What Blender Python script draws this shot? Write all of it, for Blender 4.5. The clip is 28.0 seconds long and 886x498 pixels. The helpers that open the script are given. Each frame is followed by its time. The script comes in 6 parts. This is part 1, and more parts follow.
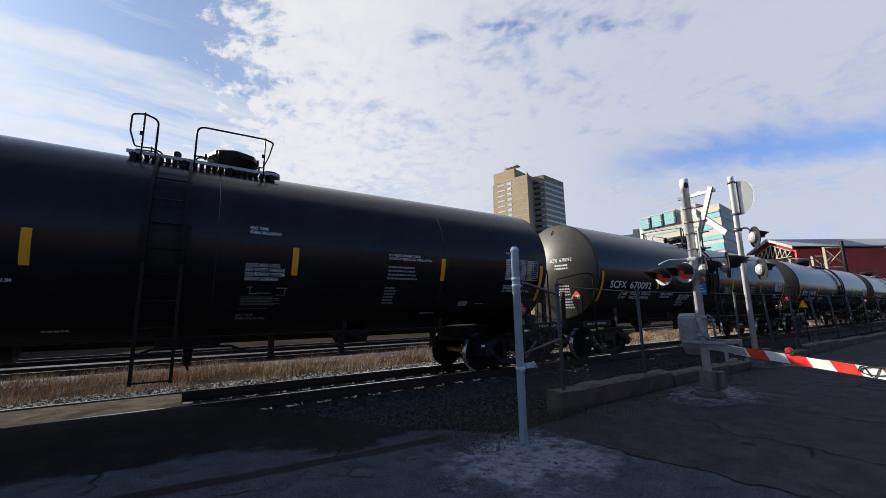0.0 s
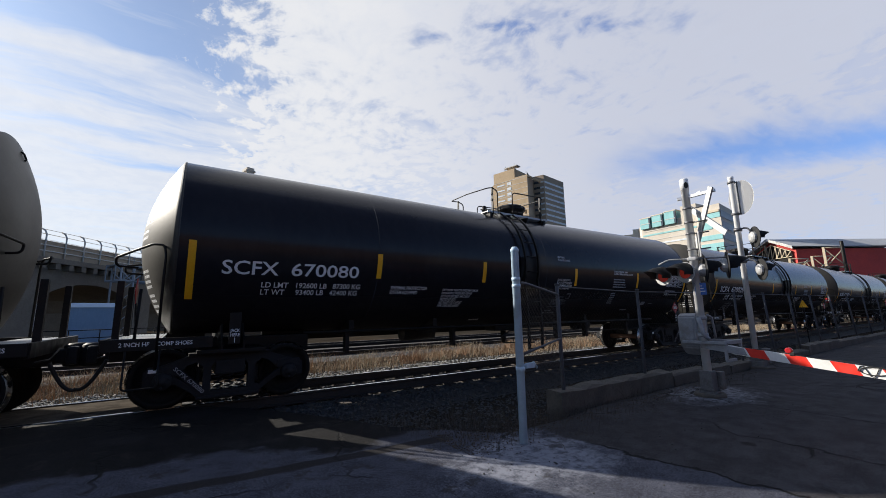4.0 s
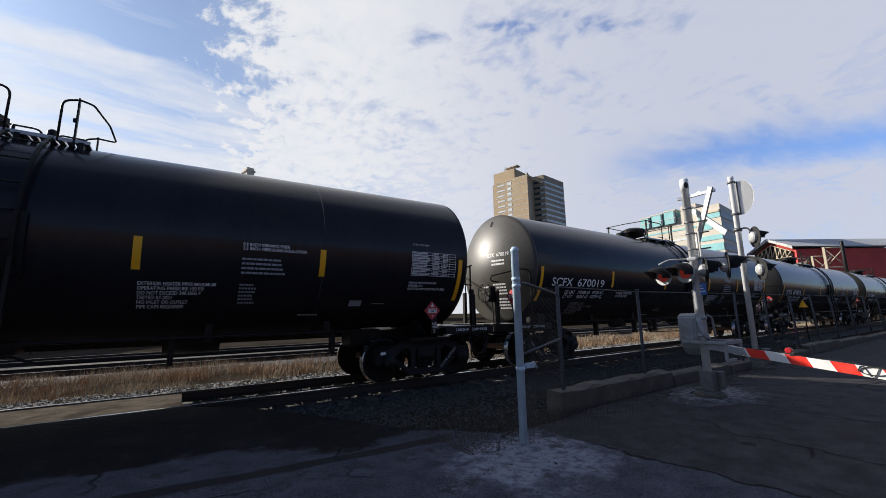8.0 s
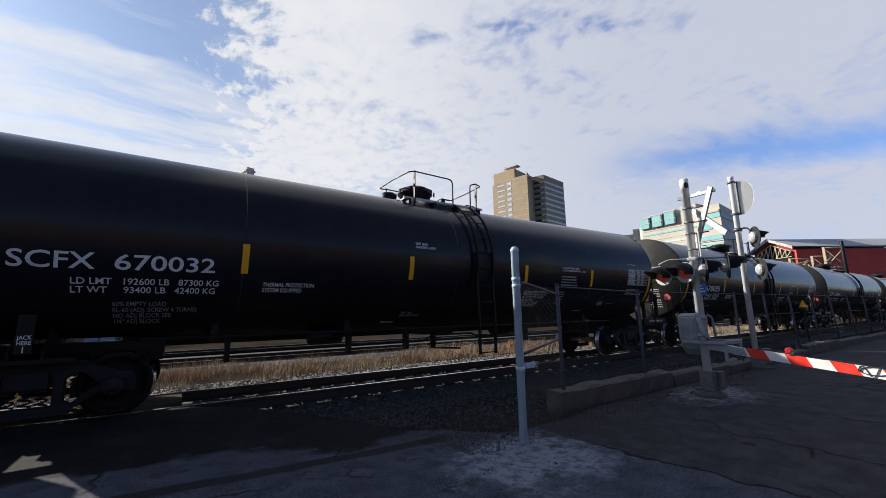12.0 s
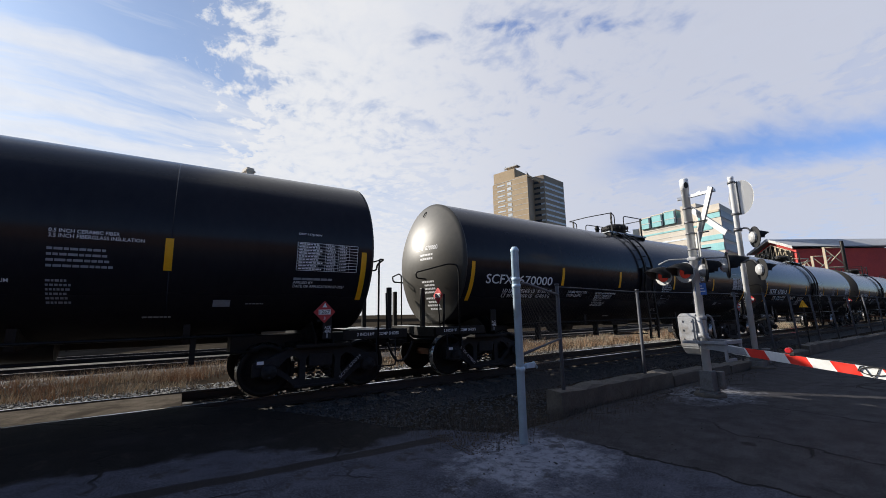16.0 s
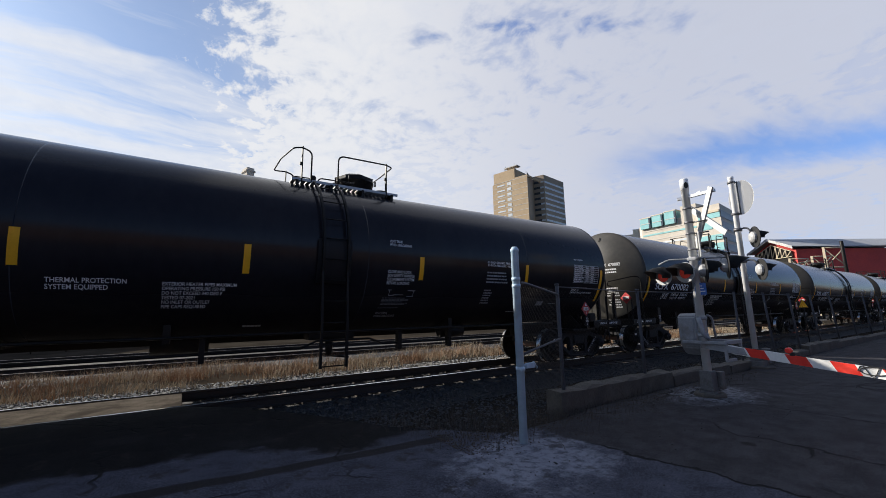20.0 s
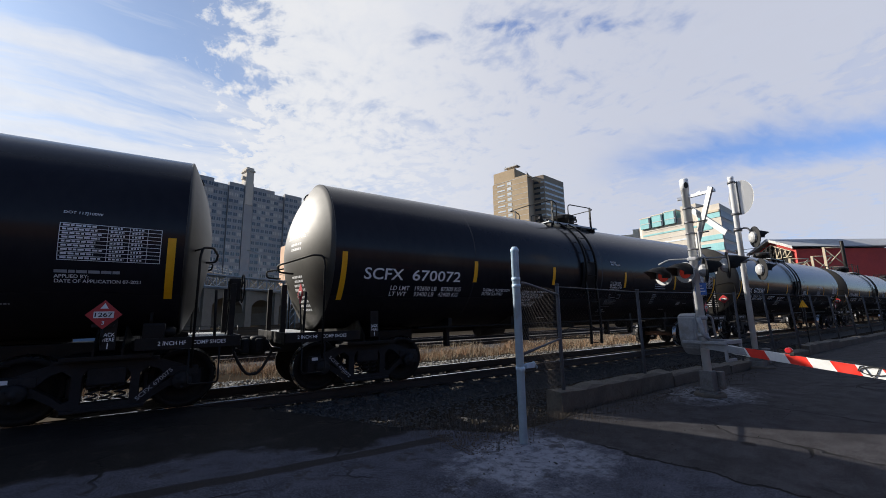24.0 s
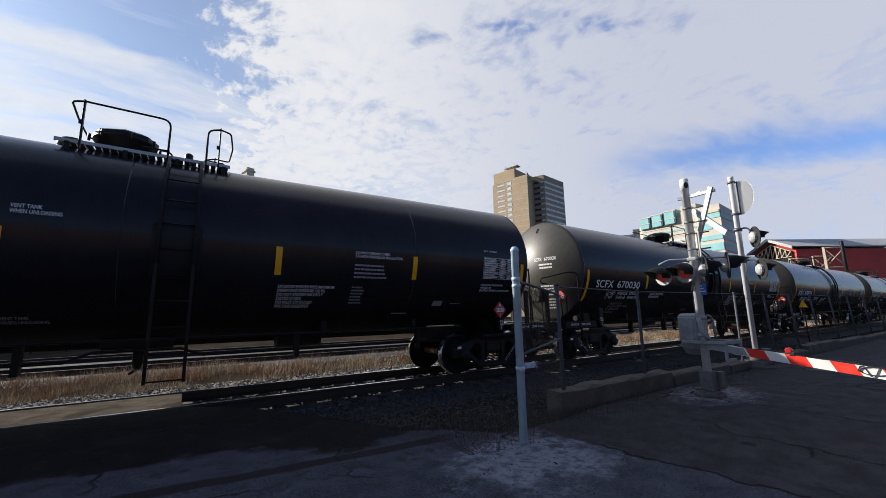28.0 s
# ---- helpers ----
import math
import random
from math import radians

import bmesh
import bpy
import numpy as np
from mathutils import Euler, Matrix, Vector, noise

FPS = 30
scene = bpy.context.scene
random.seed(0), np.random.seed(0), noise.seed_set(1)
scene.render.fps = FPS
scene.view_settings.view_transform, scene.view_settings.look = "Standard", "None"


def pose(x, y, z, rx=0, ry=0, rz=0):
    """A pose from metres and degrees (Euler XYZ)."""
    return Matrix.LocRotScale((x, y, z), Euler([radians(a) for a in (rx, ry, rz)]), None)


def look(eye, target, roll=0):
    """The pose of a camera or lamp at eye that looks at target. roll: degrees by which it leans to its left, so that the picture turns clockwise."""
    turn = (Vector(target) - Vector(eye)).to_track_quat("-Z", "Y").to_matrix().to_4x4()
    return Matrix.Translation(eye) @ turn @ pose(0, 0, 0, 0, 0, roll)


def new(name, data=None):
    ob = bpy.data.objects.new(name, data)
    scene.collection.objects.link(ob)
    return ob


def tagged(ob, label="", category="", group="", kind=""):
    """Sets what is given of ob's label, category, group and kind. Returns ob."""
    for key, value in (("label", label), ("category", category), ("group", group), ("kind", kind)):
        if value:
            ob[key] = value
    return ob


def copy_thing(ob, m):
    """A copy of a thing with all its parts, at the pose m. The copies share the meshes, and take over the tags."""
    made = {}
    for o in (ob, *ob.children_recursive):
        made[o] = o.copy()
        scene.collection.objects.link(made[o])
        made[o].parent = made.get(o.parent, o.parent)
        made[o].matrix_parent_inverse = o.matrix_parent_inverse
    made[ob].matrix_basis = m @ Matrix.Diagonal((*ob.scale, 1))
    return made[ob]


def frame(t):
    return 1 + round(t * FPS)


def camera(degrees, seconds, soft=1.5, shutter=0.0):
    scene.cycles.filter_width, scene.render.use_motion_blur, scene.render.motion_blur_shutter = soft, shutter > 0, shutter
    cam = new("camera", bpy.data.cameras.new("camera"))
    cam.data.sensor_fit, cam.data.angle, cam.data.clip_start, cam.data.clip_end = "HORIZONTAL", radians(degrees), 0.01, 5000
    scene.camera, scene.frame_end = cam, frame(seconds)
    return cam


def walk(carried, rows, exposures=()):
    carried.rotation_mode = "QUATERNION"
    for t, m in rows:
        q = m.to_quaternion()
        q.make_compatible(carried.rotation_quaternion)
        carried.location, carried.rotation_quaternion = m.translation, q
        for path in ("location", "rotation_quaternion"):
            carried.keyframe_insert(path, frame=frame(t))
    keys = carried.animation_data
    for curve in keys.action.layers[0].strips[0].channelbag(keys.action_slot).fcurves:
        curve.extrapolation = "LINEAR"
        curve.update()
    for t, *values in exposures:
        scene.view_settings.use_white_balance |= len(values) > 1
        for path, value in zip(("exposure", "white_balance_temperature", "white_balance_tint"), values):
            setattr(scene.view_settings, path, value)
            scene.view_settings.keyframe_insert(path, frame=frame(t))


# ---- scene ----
cam = camera(97.62, 28.0, soft=0.8)
HEADING, TILT = 0.58697, 0.16571
EYE = Vector((0.0, 0.0, 1.399))
AIM = EYE + 10 * Vector((math.sin(HEADING) * math.cos(TILT), math.cos(HEADING) * math.cos(TILT), math.sin(TILT)))
walk(cam, [(0.0, look(EYE, AIM, -1.03)), (28.0, look(EYE, AIM, -1.03))])
scene.view_settings.exposure = 0.55

# ---- sky and sun ----
SUN_SLANT, SUN_DROP = 0.70, 0.57         # metres along the track and down, for each metre across it
SUN_ELEVATION = math.atan2(SUN_DROP, math.hypot(1, SUN_SLANT))
SUN_AZIMUTH = math.atan2(-SUN_SLANT, 1)   # from +y towards +x


class Nodes:
    """Short hand for building a node tree."""

    def __init__(self, tree):
        self.tree = tree
        tree.nodes.clear()

    def add(self, kind, **values):
        n = self.tree.nodes.new(kind)
        for k, v in values.items():
            if k in n.inputs:
                self.feed(n.inputs[k], v)
            else:
                setattr(n, k, v)
        return n

    def feed(self, socket, v):
        if isinstance(v, bpy.types.NodeSocket):
            self.tree.links.new(v, socket)
        else:
            socket.default_value = v

    def math(self, op, a, b=0.0, clamp=False):
        n = self.tree.nodes.new("ShaderNodeMath")
        n.operation, n.use_clamp = op, clamp
        self.feed(n.inputs[0], a), self.feed(n.inputs[1], b)
        return n.outputs[0]

    def ramp(self, v, lo, hi, to0=0.0, to1=1.0):
        n = self.tree.nodes.new("ShaderNodeMapRange")
        n.interpolation_type = "SMOOTHSTEP"
        for i, x in enumerate((v, lo, hi, to0, to1)):
            self.feed(n.inputs[i], x)
        return n.outputs[0]

    def mix(self, f, a, b, blend="MIX"):
        n = self.tree.nodes.new("ShaderNodeMix")
        n.data_type, n.blend_type = "RGBA", blend
        self.feed(n.inputs[0], f), self.feed(n.inputs[6], a), self.feed(n.inputs[7], b)
        return n.outputs[2]

    def noise(self, vector, scale, detail=4.0, rough=0.55):
        n = self.tree.nodes.new("ShaderNodeTexNoise")
        self.feed(n.inputs["Vector"], vector)
        n.inputs["Scale"].default_value, n.inputs["Detail"].default_value, n.inputs["Roughness"].default_value = scale, detail, rough
        return n.outputs["Fac"]

    def scaled(self, vector, sx, sy, sz, loc=(0, 0, 0), rot=(0, 0, 0)):
        n = self.tree.nodes.new("ShaderNodeMapping")
        self.feed(n.inputs["Vector"], vector)
        n.inputs["Scale"].default_value, n.inputs["Location"].default_value, n.inputs["Rotation"].default_value = (sx, sy, sz), loc, rot
        return n.outputs[0]


world = bpy.data.worlds.new("sky")
scene.world = world
world.use_nodes = True
W = Nodes(world.node_tree)
sky = W.add("ShaderNodeTexSky", sky_type="NISHITA", sun_disc=False, sun_elevation=SUN_ELEVATION, sun_rotation=SUN_AZIMUTH, altitude=100.0, air_density=1.0, dust_density=0.6, ozone_density=1.6)
d = W.add("ShaderNodeTexCoord").outputs["Generated"]
sep = W.add("ShaderNodeSeparateXYZ", Vector=d)
up = W.math("ADD", W.math("MAXIMUM", sep.outputs[2], 0.0), 0.10)
flat = W.add("ShaderNodeCombineXYZ", X=W.math("DIVIDE", sep.outputs[0], up), Y=W.math("DIVIDE", sep.outputs[1], up)).outputs[0]
warp = W.add("ShaderNodeTexNoise", Vector=flat, Scale=2.2, Detail=3.0)
bent = W.add("ShaderNodeVectorMath", operation="MULTIPLY_ADD")
W.feed(bent.inputs[0], warp.outputs["Color"]), W.feed(bent.inputs[1], (0.22, 0.22, 0.0)), W.feed(bent.inputs[2], flat)
bent = bent.outputs[0]
puffs = W.noise(W.scaled(bent, 15.0, 11.0, 1, rot=(0, 0, 0.6)), 1.0, 5.0, 0.62)
ripple = W.noise(W.scaled(bent, 3.2, 9.0, 1, (0.3, 0.9, 0), (0, 0, 0.95)), 1.0, 4.0, 0.55)
sheets = W.noise(W.scaled(bent, 0.9, 1.2, 1, (2.3, 0.4, 0), (0, 0, 0.35)), 1.0, 5.0, 0.6)
streaks = W.noise(W.scaled(bent, 0.5, 2.4, 1, (0.6, 3.1, 0), (0, 0, -0.75)), 1.6, 5.0, 0.6)
fx, fy = W.math("DIVIDE", sep.outputs[0], up), W.math("DIVIDE", sep.outputs[1], up)
level = W.math("MAXIMUM", W.math("SQRT", W.math("ADD", W.math("MULTIPLY", sep.outputs[0], sep.outputs[0]), W.math("MULTIPLY", sep.outputs[1], sep.outputs[1]))), 0.01)
east, north = W.math("DIVIDE", sep.outputs[0], level), W.math("DIVIDE", sep.outputs[1], level)
ragged = W.math("ADD", W.math("MULTIPLY", W.math("ADD", puffs, -0.5), 0.62), W.math("MULTIPLY", W.math("ADD", sheets, -0.5), 0.34))
# the broken cloud bank begins at a bearing and thins out behind
bank = W.ramp(W.math("ADD", east, ragged), -0.03, 0.15)
front = W.ramp(north, -0.35, 0.1, 0.06, 1.0)
# two lanes of open sky between the cloud streets
lane = W.math("ABSOLUTE", W.math("ADD", W.math("ADD", fx, W.math("MULTIPLY", fy, 0.70)), W.math("ADD", W.math("MULTIPLY", sheets, -0.7), -2.32)))
lane = W.math("MULTIPLY", W.ramp(W.math("ADD", lane, W.math("MULTIPLY", ripple, 0.5)), 0.78, 0.22), W.ramp(east, 0.80, 0.95, 0.0, 0.85))
slit = W.math("ABSOLUTE", W.math("ADD", W.math("ADD", fx, W.math("MULTIPLY", fy, 1.35)), W.math("ADD", W.math("MULTIPLY", sheets, -0.3), -1.67)))
slit = W.math("MULTIPLY", W.ramp(W.math("ADD", slit, W.math("MULTIPLY", puffs, 0.30)), 0.26, 0.10), W.math("MULTIPLY", W.ramp(ripple, 0.42, 0.58), W.math("MULTIPLY", W.ramp(fx, 0.42, 0.62, 0.0, 0.75), W.ramp(fx, 1.3, 1.0))))
openings = W.math("MAXIMUM", W.math("MULTIPLY", lane, 0.92), slit)
cover = W.math("ADD", W.math("ADD", W.math("MULTIPLY", puffs, 0.45), W.math("MULTIPLY", ripple, 0.22)), W.math("MULTIPLY", sheets, 0.70))
thick = W.math("MULTIPLY", W.math("MULTIPLY", bank, front), W.ramp(cover, 0.42, 0.68, 0.35, 1.0))
haze = W.math("MULTIPLY", W.math("MULTIPLY", W.ramp(W.math("ADD", streaks, W.ramp(sep.outputs[2], 0.60, 0.30, 0.0, 0.26)), 0.40, 0.78), 0.88), front)
mask = W.math("MAXIMUM", W.math("MAXIMUM", thick, haze), W.math("MULTIPLY", front, W.ramp(east, -0.1, 0.5, 0.20, 0.66)))
mask = W.math("MULTIPLY", mask, W.math("SUBTRACT", 1.0, openings))
mask = W.math("MAXIMUM", mask, W.math("MULTIPLY", W.ramp(sep.outputs[2], 0.24, 0.02, 0.0, 0.80), front))
cloud = W.mix(W.ramp(east, 0.25, 0.98), (7.7, 7.75, 7.95, 1), (5.35, 5.6, 6.5, 1))
cloud = W.mix(W.math("MULTIPLY", W.ramp(W.math("ADD", W.math("MULTIPLY", puffs, 0.6), W.math("MULTIPLY", ripple, 0.4)), 0.60, 0.38), W.ramp(east, 0.9, 0.2, 0.10, 0.26)), cloud, (5.6, 6.15, 7.3, 1))
clear = W.mix(1.0, sky.outputs[0], W.mix(front, (0.55, 0.68, 0.90, 1), W.mix(W.ramp(east, 0.2, 0.9), (0.76, 0.98, 1.24, 1), (0.80, 1.25, 1.95, 1))), "MULTIPLY")
colour = W.mix(W.math("MULTIPLY", mask, 0.95), clear, cloud)
back = W.add("ShaderNodeBackground", Color=colour, Strength=0.0755)
W.tree.links.new(back.outputs[0], W.add("ShaderNodeOutputWorld").inputs[0])

sun = new("sun", bpy.data.lights.new("sun", "SUN"))
sun.data.energy, sun.data.angle, sun.data.color = 5.0, radians(0.53), (1.0, 0.93, 0.82)
sun.matrix_world = look(Vector((-SUN_SLANT, 1, SUN_DROP)) * 60, (0, 0, 0))


# ---- materials ----
def material(name, a, b=None, rough=0.6, scale=6.0, bump=0.0, metal=0.0, fine=40.0, stain=None, stain_amount=0.0, stain_scale=0.7, spec=0.5, vary=0.0, glow=None, stretch=(1, 1, 1), rough_var=0.12):
    """A surface with grain (fine), patches (scale), stains and its own relief; vary shifts whole pieces against one another."""
    m = bpy.data.materials.new(name)
    m.use_nodes = True
    N = Nodes(m.node_tree)
    b = b or a
    at = N.scaled(N.add("ShaderNodeTexCoord").outputs["Object"], *stretch)
    big, small = N.noise(at, scale, 5.0, 0.6), N.noise(at, fine, 3.0, 0.6)
    c = N.mix(N.ramp(N.math("ADD", N.math("MULTIPLY", big, 0.65), N.math("MULTIPLY", small, 0.35)), 0.32, 0.68), (*a, 1), (*b, 1))
    if stain:
        s = N.math("MULTIPLY", N.ramp(N.noise(at, stain_scale, 6.0, 0.65), 0.48, 0.66), stain_amount)
        c = N.mix(s, c, (*stain, 1))
    if vary:
        r = N.add("ShaderNodeObjectInfo").outputs["Random"]
        h = N.add("ShaderNodeHueSaturation", Color=c)
        N.feed(h.inputs["Value"], N.ramp(r, 0.0, 1.0, 1 - vary, 1 + vary))
        c = h.outputs[0]
    p = N.add("ShaderNodeBsdfPrincipled")
    N.feed(p.inputs["Base Color"], c)
    N.feed(p.inputs["Roughness"], N.ramp(big, 0.3, 0.7, max(rough - rough_var, 0.02), min(rough + rough_var, 1.0)))
    p.inputs["Metallic"].default_value, p.inputs["Specular IOR Level"].default_value = metal, spec
    if bump:
        n = N.add("ShaderNodeBump")
        n.inputs["Strength"].default_value, n.inputs["Distance"].default_value = 0.8, bump
        N.feed(n.inputs["Height"], N.math("ADD", small, N.math("MULTIPLY", big, 0.6)))
        N.feed(p.inputs["Normal"], n.outputs[0])
    if glow:
        p.inputs["Emission Color"].default_value, p.inputs["Emission Strength"].default_value = (*glow[0], 1), glow[1]
    N.tree.links.new(p.outputs[0], N.add("ShaderNodeOutputMaterial").inputs[0])
    return m


def thin_sheet(name, colour, through_light):
    """A thin plastic sheet that lets part of the light behind it through."""
    m = material(name, colour, tuple(0.92 * c for c in colour), 0.5, 3.0)
    N = m.node_tree
    out = next(n for n in N.nodes if n.type == "OUTPUT_MATERIAL")
    body = next(n for n in N.nodes if n.type == "BSDF_PRINCIPLED")
    thin, both = N.nodes.new("ShaderNodeBsdfTranslucent"), N.nodes.new("ShaderNodeMixShader")
    thin.inputs[0].default_value, both.inputs[0].default_value = (*colour, 1), through_light
    N.links.new(body.outputs[0], both.inputs[1]), N.links.new(thin.outputs[0], both.inputs[2]), N.links.new(both.outputs[0], out.inputs[0])
    return m


TANK = material("tank_black_paint", (0.013, 0.012, 0.016), (0.020, 0.019, 0.023), 0.20, 0.9, 0.0003, fine=8.0, stain=(0.026, 0.024, 0.024), stain_amount=0.35, stain_scale=0.5, stretch=(1, 1, 0.5), rough_var=0.03, spec=0.24)


def belly_gloss_cut(m, top, bottom):
    """Darkens the jacket's underside by cutting its gloss, in place of shade: rough and without gloss below a wavering
    line.
    """
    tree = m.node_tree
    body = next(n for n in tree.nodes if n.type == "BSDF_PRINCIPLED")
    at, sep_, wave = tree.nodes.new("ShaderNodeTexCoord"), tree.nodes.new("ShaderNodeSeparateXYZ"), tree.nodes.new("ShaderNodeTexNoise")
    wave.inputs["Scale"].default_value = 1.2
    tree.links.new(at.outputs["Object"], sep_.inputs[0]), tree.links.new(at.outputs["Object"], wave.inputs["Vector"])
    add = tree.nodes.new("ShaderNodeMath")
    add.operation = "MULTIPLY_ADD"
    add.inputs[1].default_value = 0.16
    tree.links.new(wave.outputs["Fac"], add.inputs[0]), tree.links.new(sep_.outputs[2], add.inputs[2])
    for socket, shiny, dull in (("Roughness", 0.20, 0.75), ("Specular IOR Level", 0.24, 0.03)):
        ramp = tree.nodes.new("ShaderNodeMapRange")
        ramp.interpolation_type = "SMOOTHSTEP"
        for k, v in ((1, bottom), (2, top), (3, dull), (4, shiny)):
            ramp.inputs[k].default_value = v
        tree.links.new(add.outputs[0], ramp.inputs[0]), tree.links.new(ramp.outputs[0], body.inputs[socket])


# underside made matt so the belly shows no sunlit ground, standing in for shade
belly_gloss_cut(TANK, 1.95, 1.50)
TANK_END = material("dusty_tank_end", (0.022, 0.020, 0.016), (0.045, 0.040, 0.032), 0.50, 0.9, 0.0006, fine=8.0, stain=(0.018, 0.016, 0.014), stain_amount=0.5, stain_scale=0.8, rough_var=0.06, spec=0.55)
STEEL_BLACK = material("black_steel", (0.007, 0.007, 0.008), (0.015, 0.014, 0.013), 0.5, 5.0, 0.001, stain=(0.03, 0.022, 0.017), stain_amount=0.4, stain_scale=3.0, spec=0.2)
TRUCK = material("dirty_cast_steel", (0.010, 0.011, 0.013), (0.022, 0.022, 0.025), 0.65, 4.0, 0.003, stain=(0.034, 0.031, 0.030), stain_amount=0.5, stain_scale=2.0, spec=0.25)
WHEEL = material("wheel_steel", (0.008, 0.008, 0.008), (0.018, 0.016, 0.015), 0.6, 5.0, 0.002, spec=0.15)
TREAD = material("worn_tread", (0.45, 0.43, 0.40), (0.6, 0.58, 0.55), 0.25, 8.0, metal=1.0)
SHIELD = material("dull_black_plate", (0.022, 0.023, 0.027), (0.034, 0.035, 0.039), 0.5, 3.0)
AXLE_RUST = material("rusty_axle", (0.11, 0.05, 0.028), (0.17, 0.08, 0.045), 0.75, 6.0, 0.002)
GRATE = material("galvanised_grating", (0.38, 0.40, 0.42), (0.50, 0.52, 0.54), 0.45, 12.0, metal=0.1)
WHITE_LETTER = material("white_stencil_paint", (0.76, 0.77, 0.79), (0.86, 0.86, 0.87), 0.55, 9.0)
GREY_LETTER = material("fine_white_stencil_paint", (0.28, 0.29, 0.32), (0.38, 0.40, 0.43), 0.55, 9.0)
YELLOW = material("yellow_reflective_sheet", (0.90, 0.42, 0.008), (1.0, 0.50, 0.015), 0.4, 5.0)
PLACARD_RED = material("placard_red", (0.42, 0.025, 0.03), (0.55, 0.04, 0.04), 0.5)
RAIL = material("rail_side_rust", (0.018, 0.014, 0.013), (0.042, 0.029, 0.023), 0.75, 7.0, 0.002, stretch=(0.3, 1, 1))
RAIL_TOP = material("polished_rail_head", (0.55, 0.54, 0.53), (0.68, 0.67, 0.65), 0.22, 3.0, metal=1.0, stretch=(0.1, 1, 1))
RAIL_DULL = material("dull_rail_head", (0.10, 0.085, 0.075), (0.17, 0.15, 0.135), 0.5, 3.0, metal=0.4, stretch=(0.1, 1, 1))
TIE = material("weathered_tie", (0.045, 0.034, 0.027), (0.10, 0.08, 0.062), 0.9, 5.0, 0.006, stretch=(4, 0.6, 4), vary=0.3)
DULL_WIRE = material("dull_weathered_wire", (0.055, 0.06, 0.075), (0.10, 0.105, 0.12), 0.7, 9.0, metal=0.2)
MESH_WIRE = material("rusty_chain_link_wire", (0.07, 0.06, 0.05), (0.12, 0.10, 0.085), 0.75, 9.0, metal=0.1)
GALV = material("galvanised_steel", (0.42, 0.57, 0.70), (0.52, 0.67, 0.80), 0.42, 9.0, 0.0004, metal=0.0, stain=(0.30, 0.27, 0.23), stain_amount=0.4, stain_scale=2.5)
ALU = material("aluminium_mast", (0.86, 0.87, 0.88), (0.93, 0.94, 0.95), 0.45, 6.0, 0.0004, metal=0.2, stain=(0.5, 0.49, 0.46), stain_amount=0.22, stain_scale=3.0)
ALU_BOX = material("painted_aluminium_case", (0.24, 0.25, 0.27), (0.34, 0.35, 0.37), 0.55, 6.0, 0.001, stain=(0.15, 0.12, 0.09), stain_amount=0.5, stain_scale=4.0)
BLACK_PAINT = material("matt_black_paint", (0.010, 0.010, 0.011), (0.018, 0.018, 0.019), 0.6, 8.0)
RED_LENS = material("red_lens", (0.32, 0.015, 0.02), (0.42, 0.02, 0.03), 0.15, 30.0, glow=((1.0, 0.12, 0.08), 0.05))
RED_SHEET = material("red_reflective_sheet", (0.72, 0.03, 0.02), (0.82, 0.05, 0.03), 0.4, 6.0)
WHITE_SHEET = material("white_reflective_sheet", (0.74, 0.74, 0.72), (0.84, 0.84, 0.82), 0.45, 5.0, stain=(0.5, 0.47, 0.42), stain_amount=0.4, stain_scale=4.0)
BLUE_SIGN = material("blue_sign", (0.03, 0.12, 0.42), (0.04, 0.16, 0.5), 0.45)
CONCRETE = material("old_concrete", (0.060, 0.053, 0.045), (0.135, 0.120, 0.100), 0.9, 3.0, 0.010, stain=(0.085, 0.072, 0.06), stain_amount=0.7, stain_scale=2.2)
BASE_GREY = material("grimy_cast_base", (0.10, 0.10, 0.10), (0.18, 0.18, 0.18), 0.7, 5.0, 0.002, stain=(0.08, 0.065, 0.05), stain_amount=0.6, stain_scale=4.0)
LAMP_CASE = material("weathered_lamp_case", (0.32, 0.33, 0.34), (0.48, 0.48, 0.48), 0.5, 9.0, 0.001)
SIGN_BACK = material("dull_sign_back", (0.46, 0.47, 0.47), (0.58, 0.58, 0.57), 0.5, 4.0, metal=0.25)
VIADUCT = material("viaduct_concrete", (0.12, 0.105, 0.088), (0.19, 0.168, 0.14), 0.9, 0.7, 0.01, fine=6.0, stain=(0.15, 0.13, 0.11), stain_amount=0.6, stain_scale=0.3)
# one ballast, two tones: sunlight and shade put into the colour
STONE_LIT = material("lit_ballast_stone", (0.18, 0.175, 0.165), (0.46, 0.45, 0.42), 0.85, 9.0, 0.004, fine=60.0)
STONE_SHADED = material("shaded_ballast_stone", (0.022, 0.022, 0.024), (0.095, 0.092, 0.090), 0.85, 9.0, 0.004, fine=60.0)
STRAW = material("dry_grass", (0.27, 0.215, 0.145), (0.52, 0.425, 0.30), 0.85, 1.5)
STRAW_RUST = material("rust_brown_weed", (0.19, 0.105, 0.058), (0.34, 0.20, 0.11), 0.85, 1.5)
TWIG = material("dead_twig", (0.05, 0.042, 0.036), (0.11, 0.092, 0.075), 0.9, 5.0)


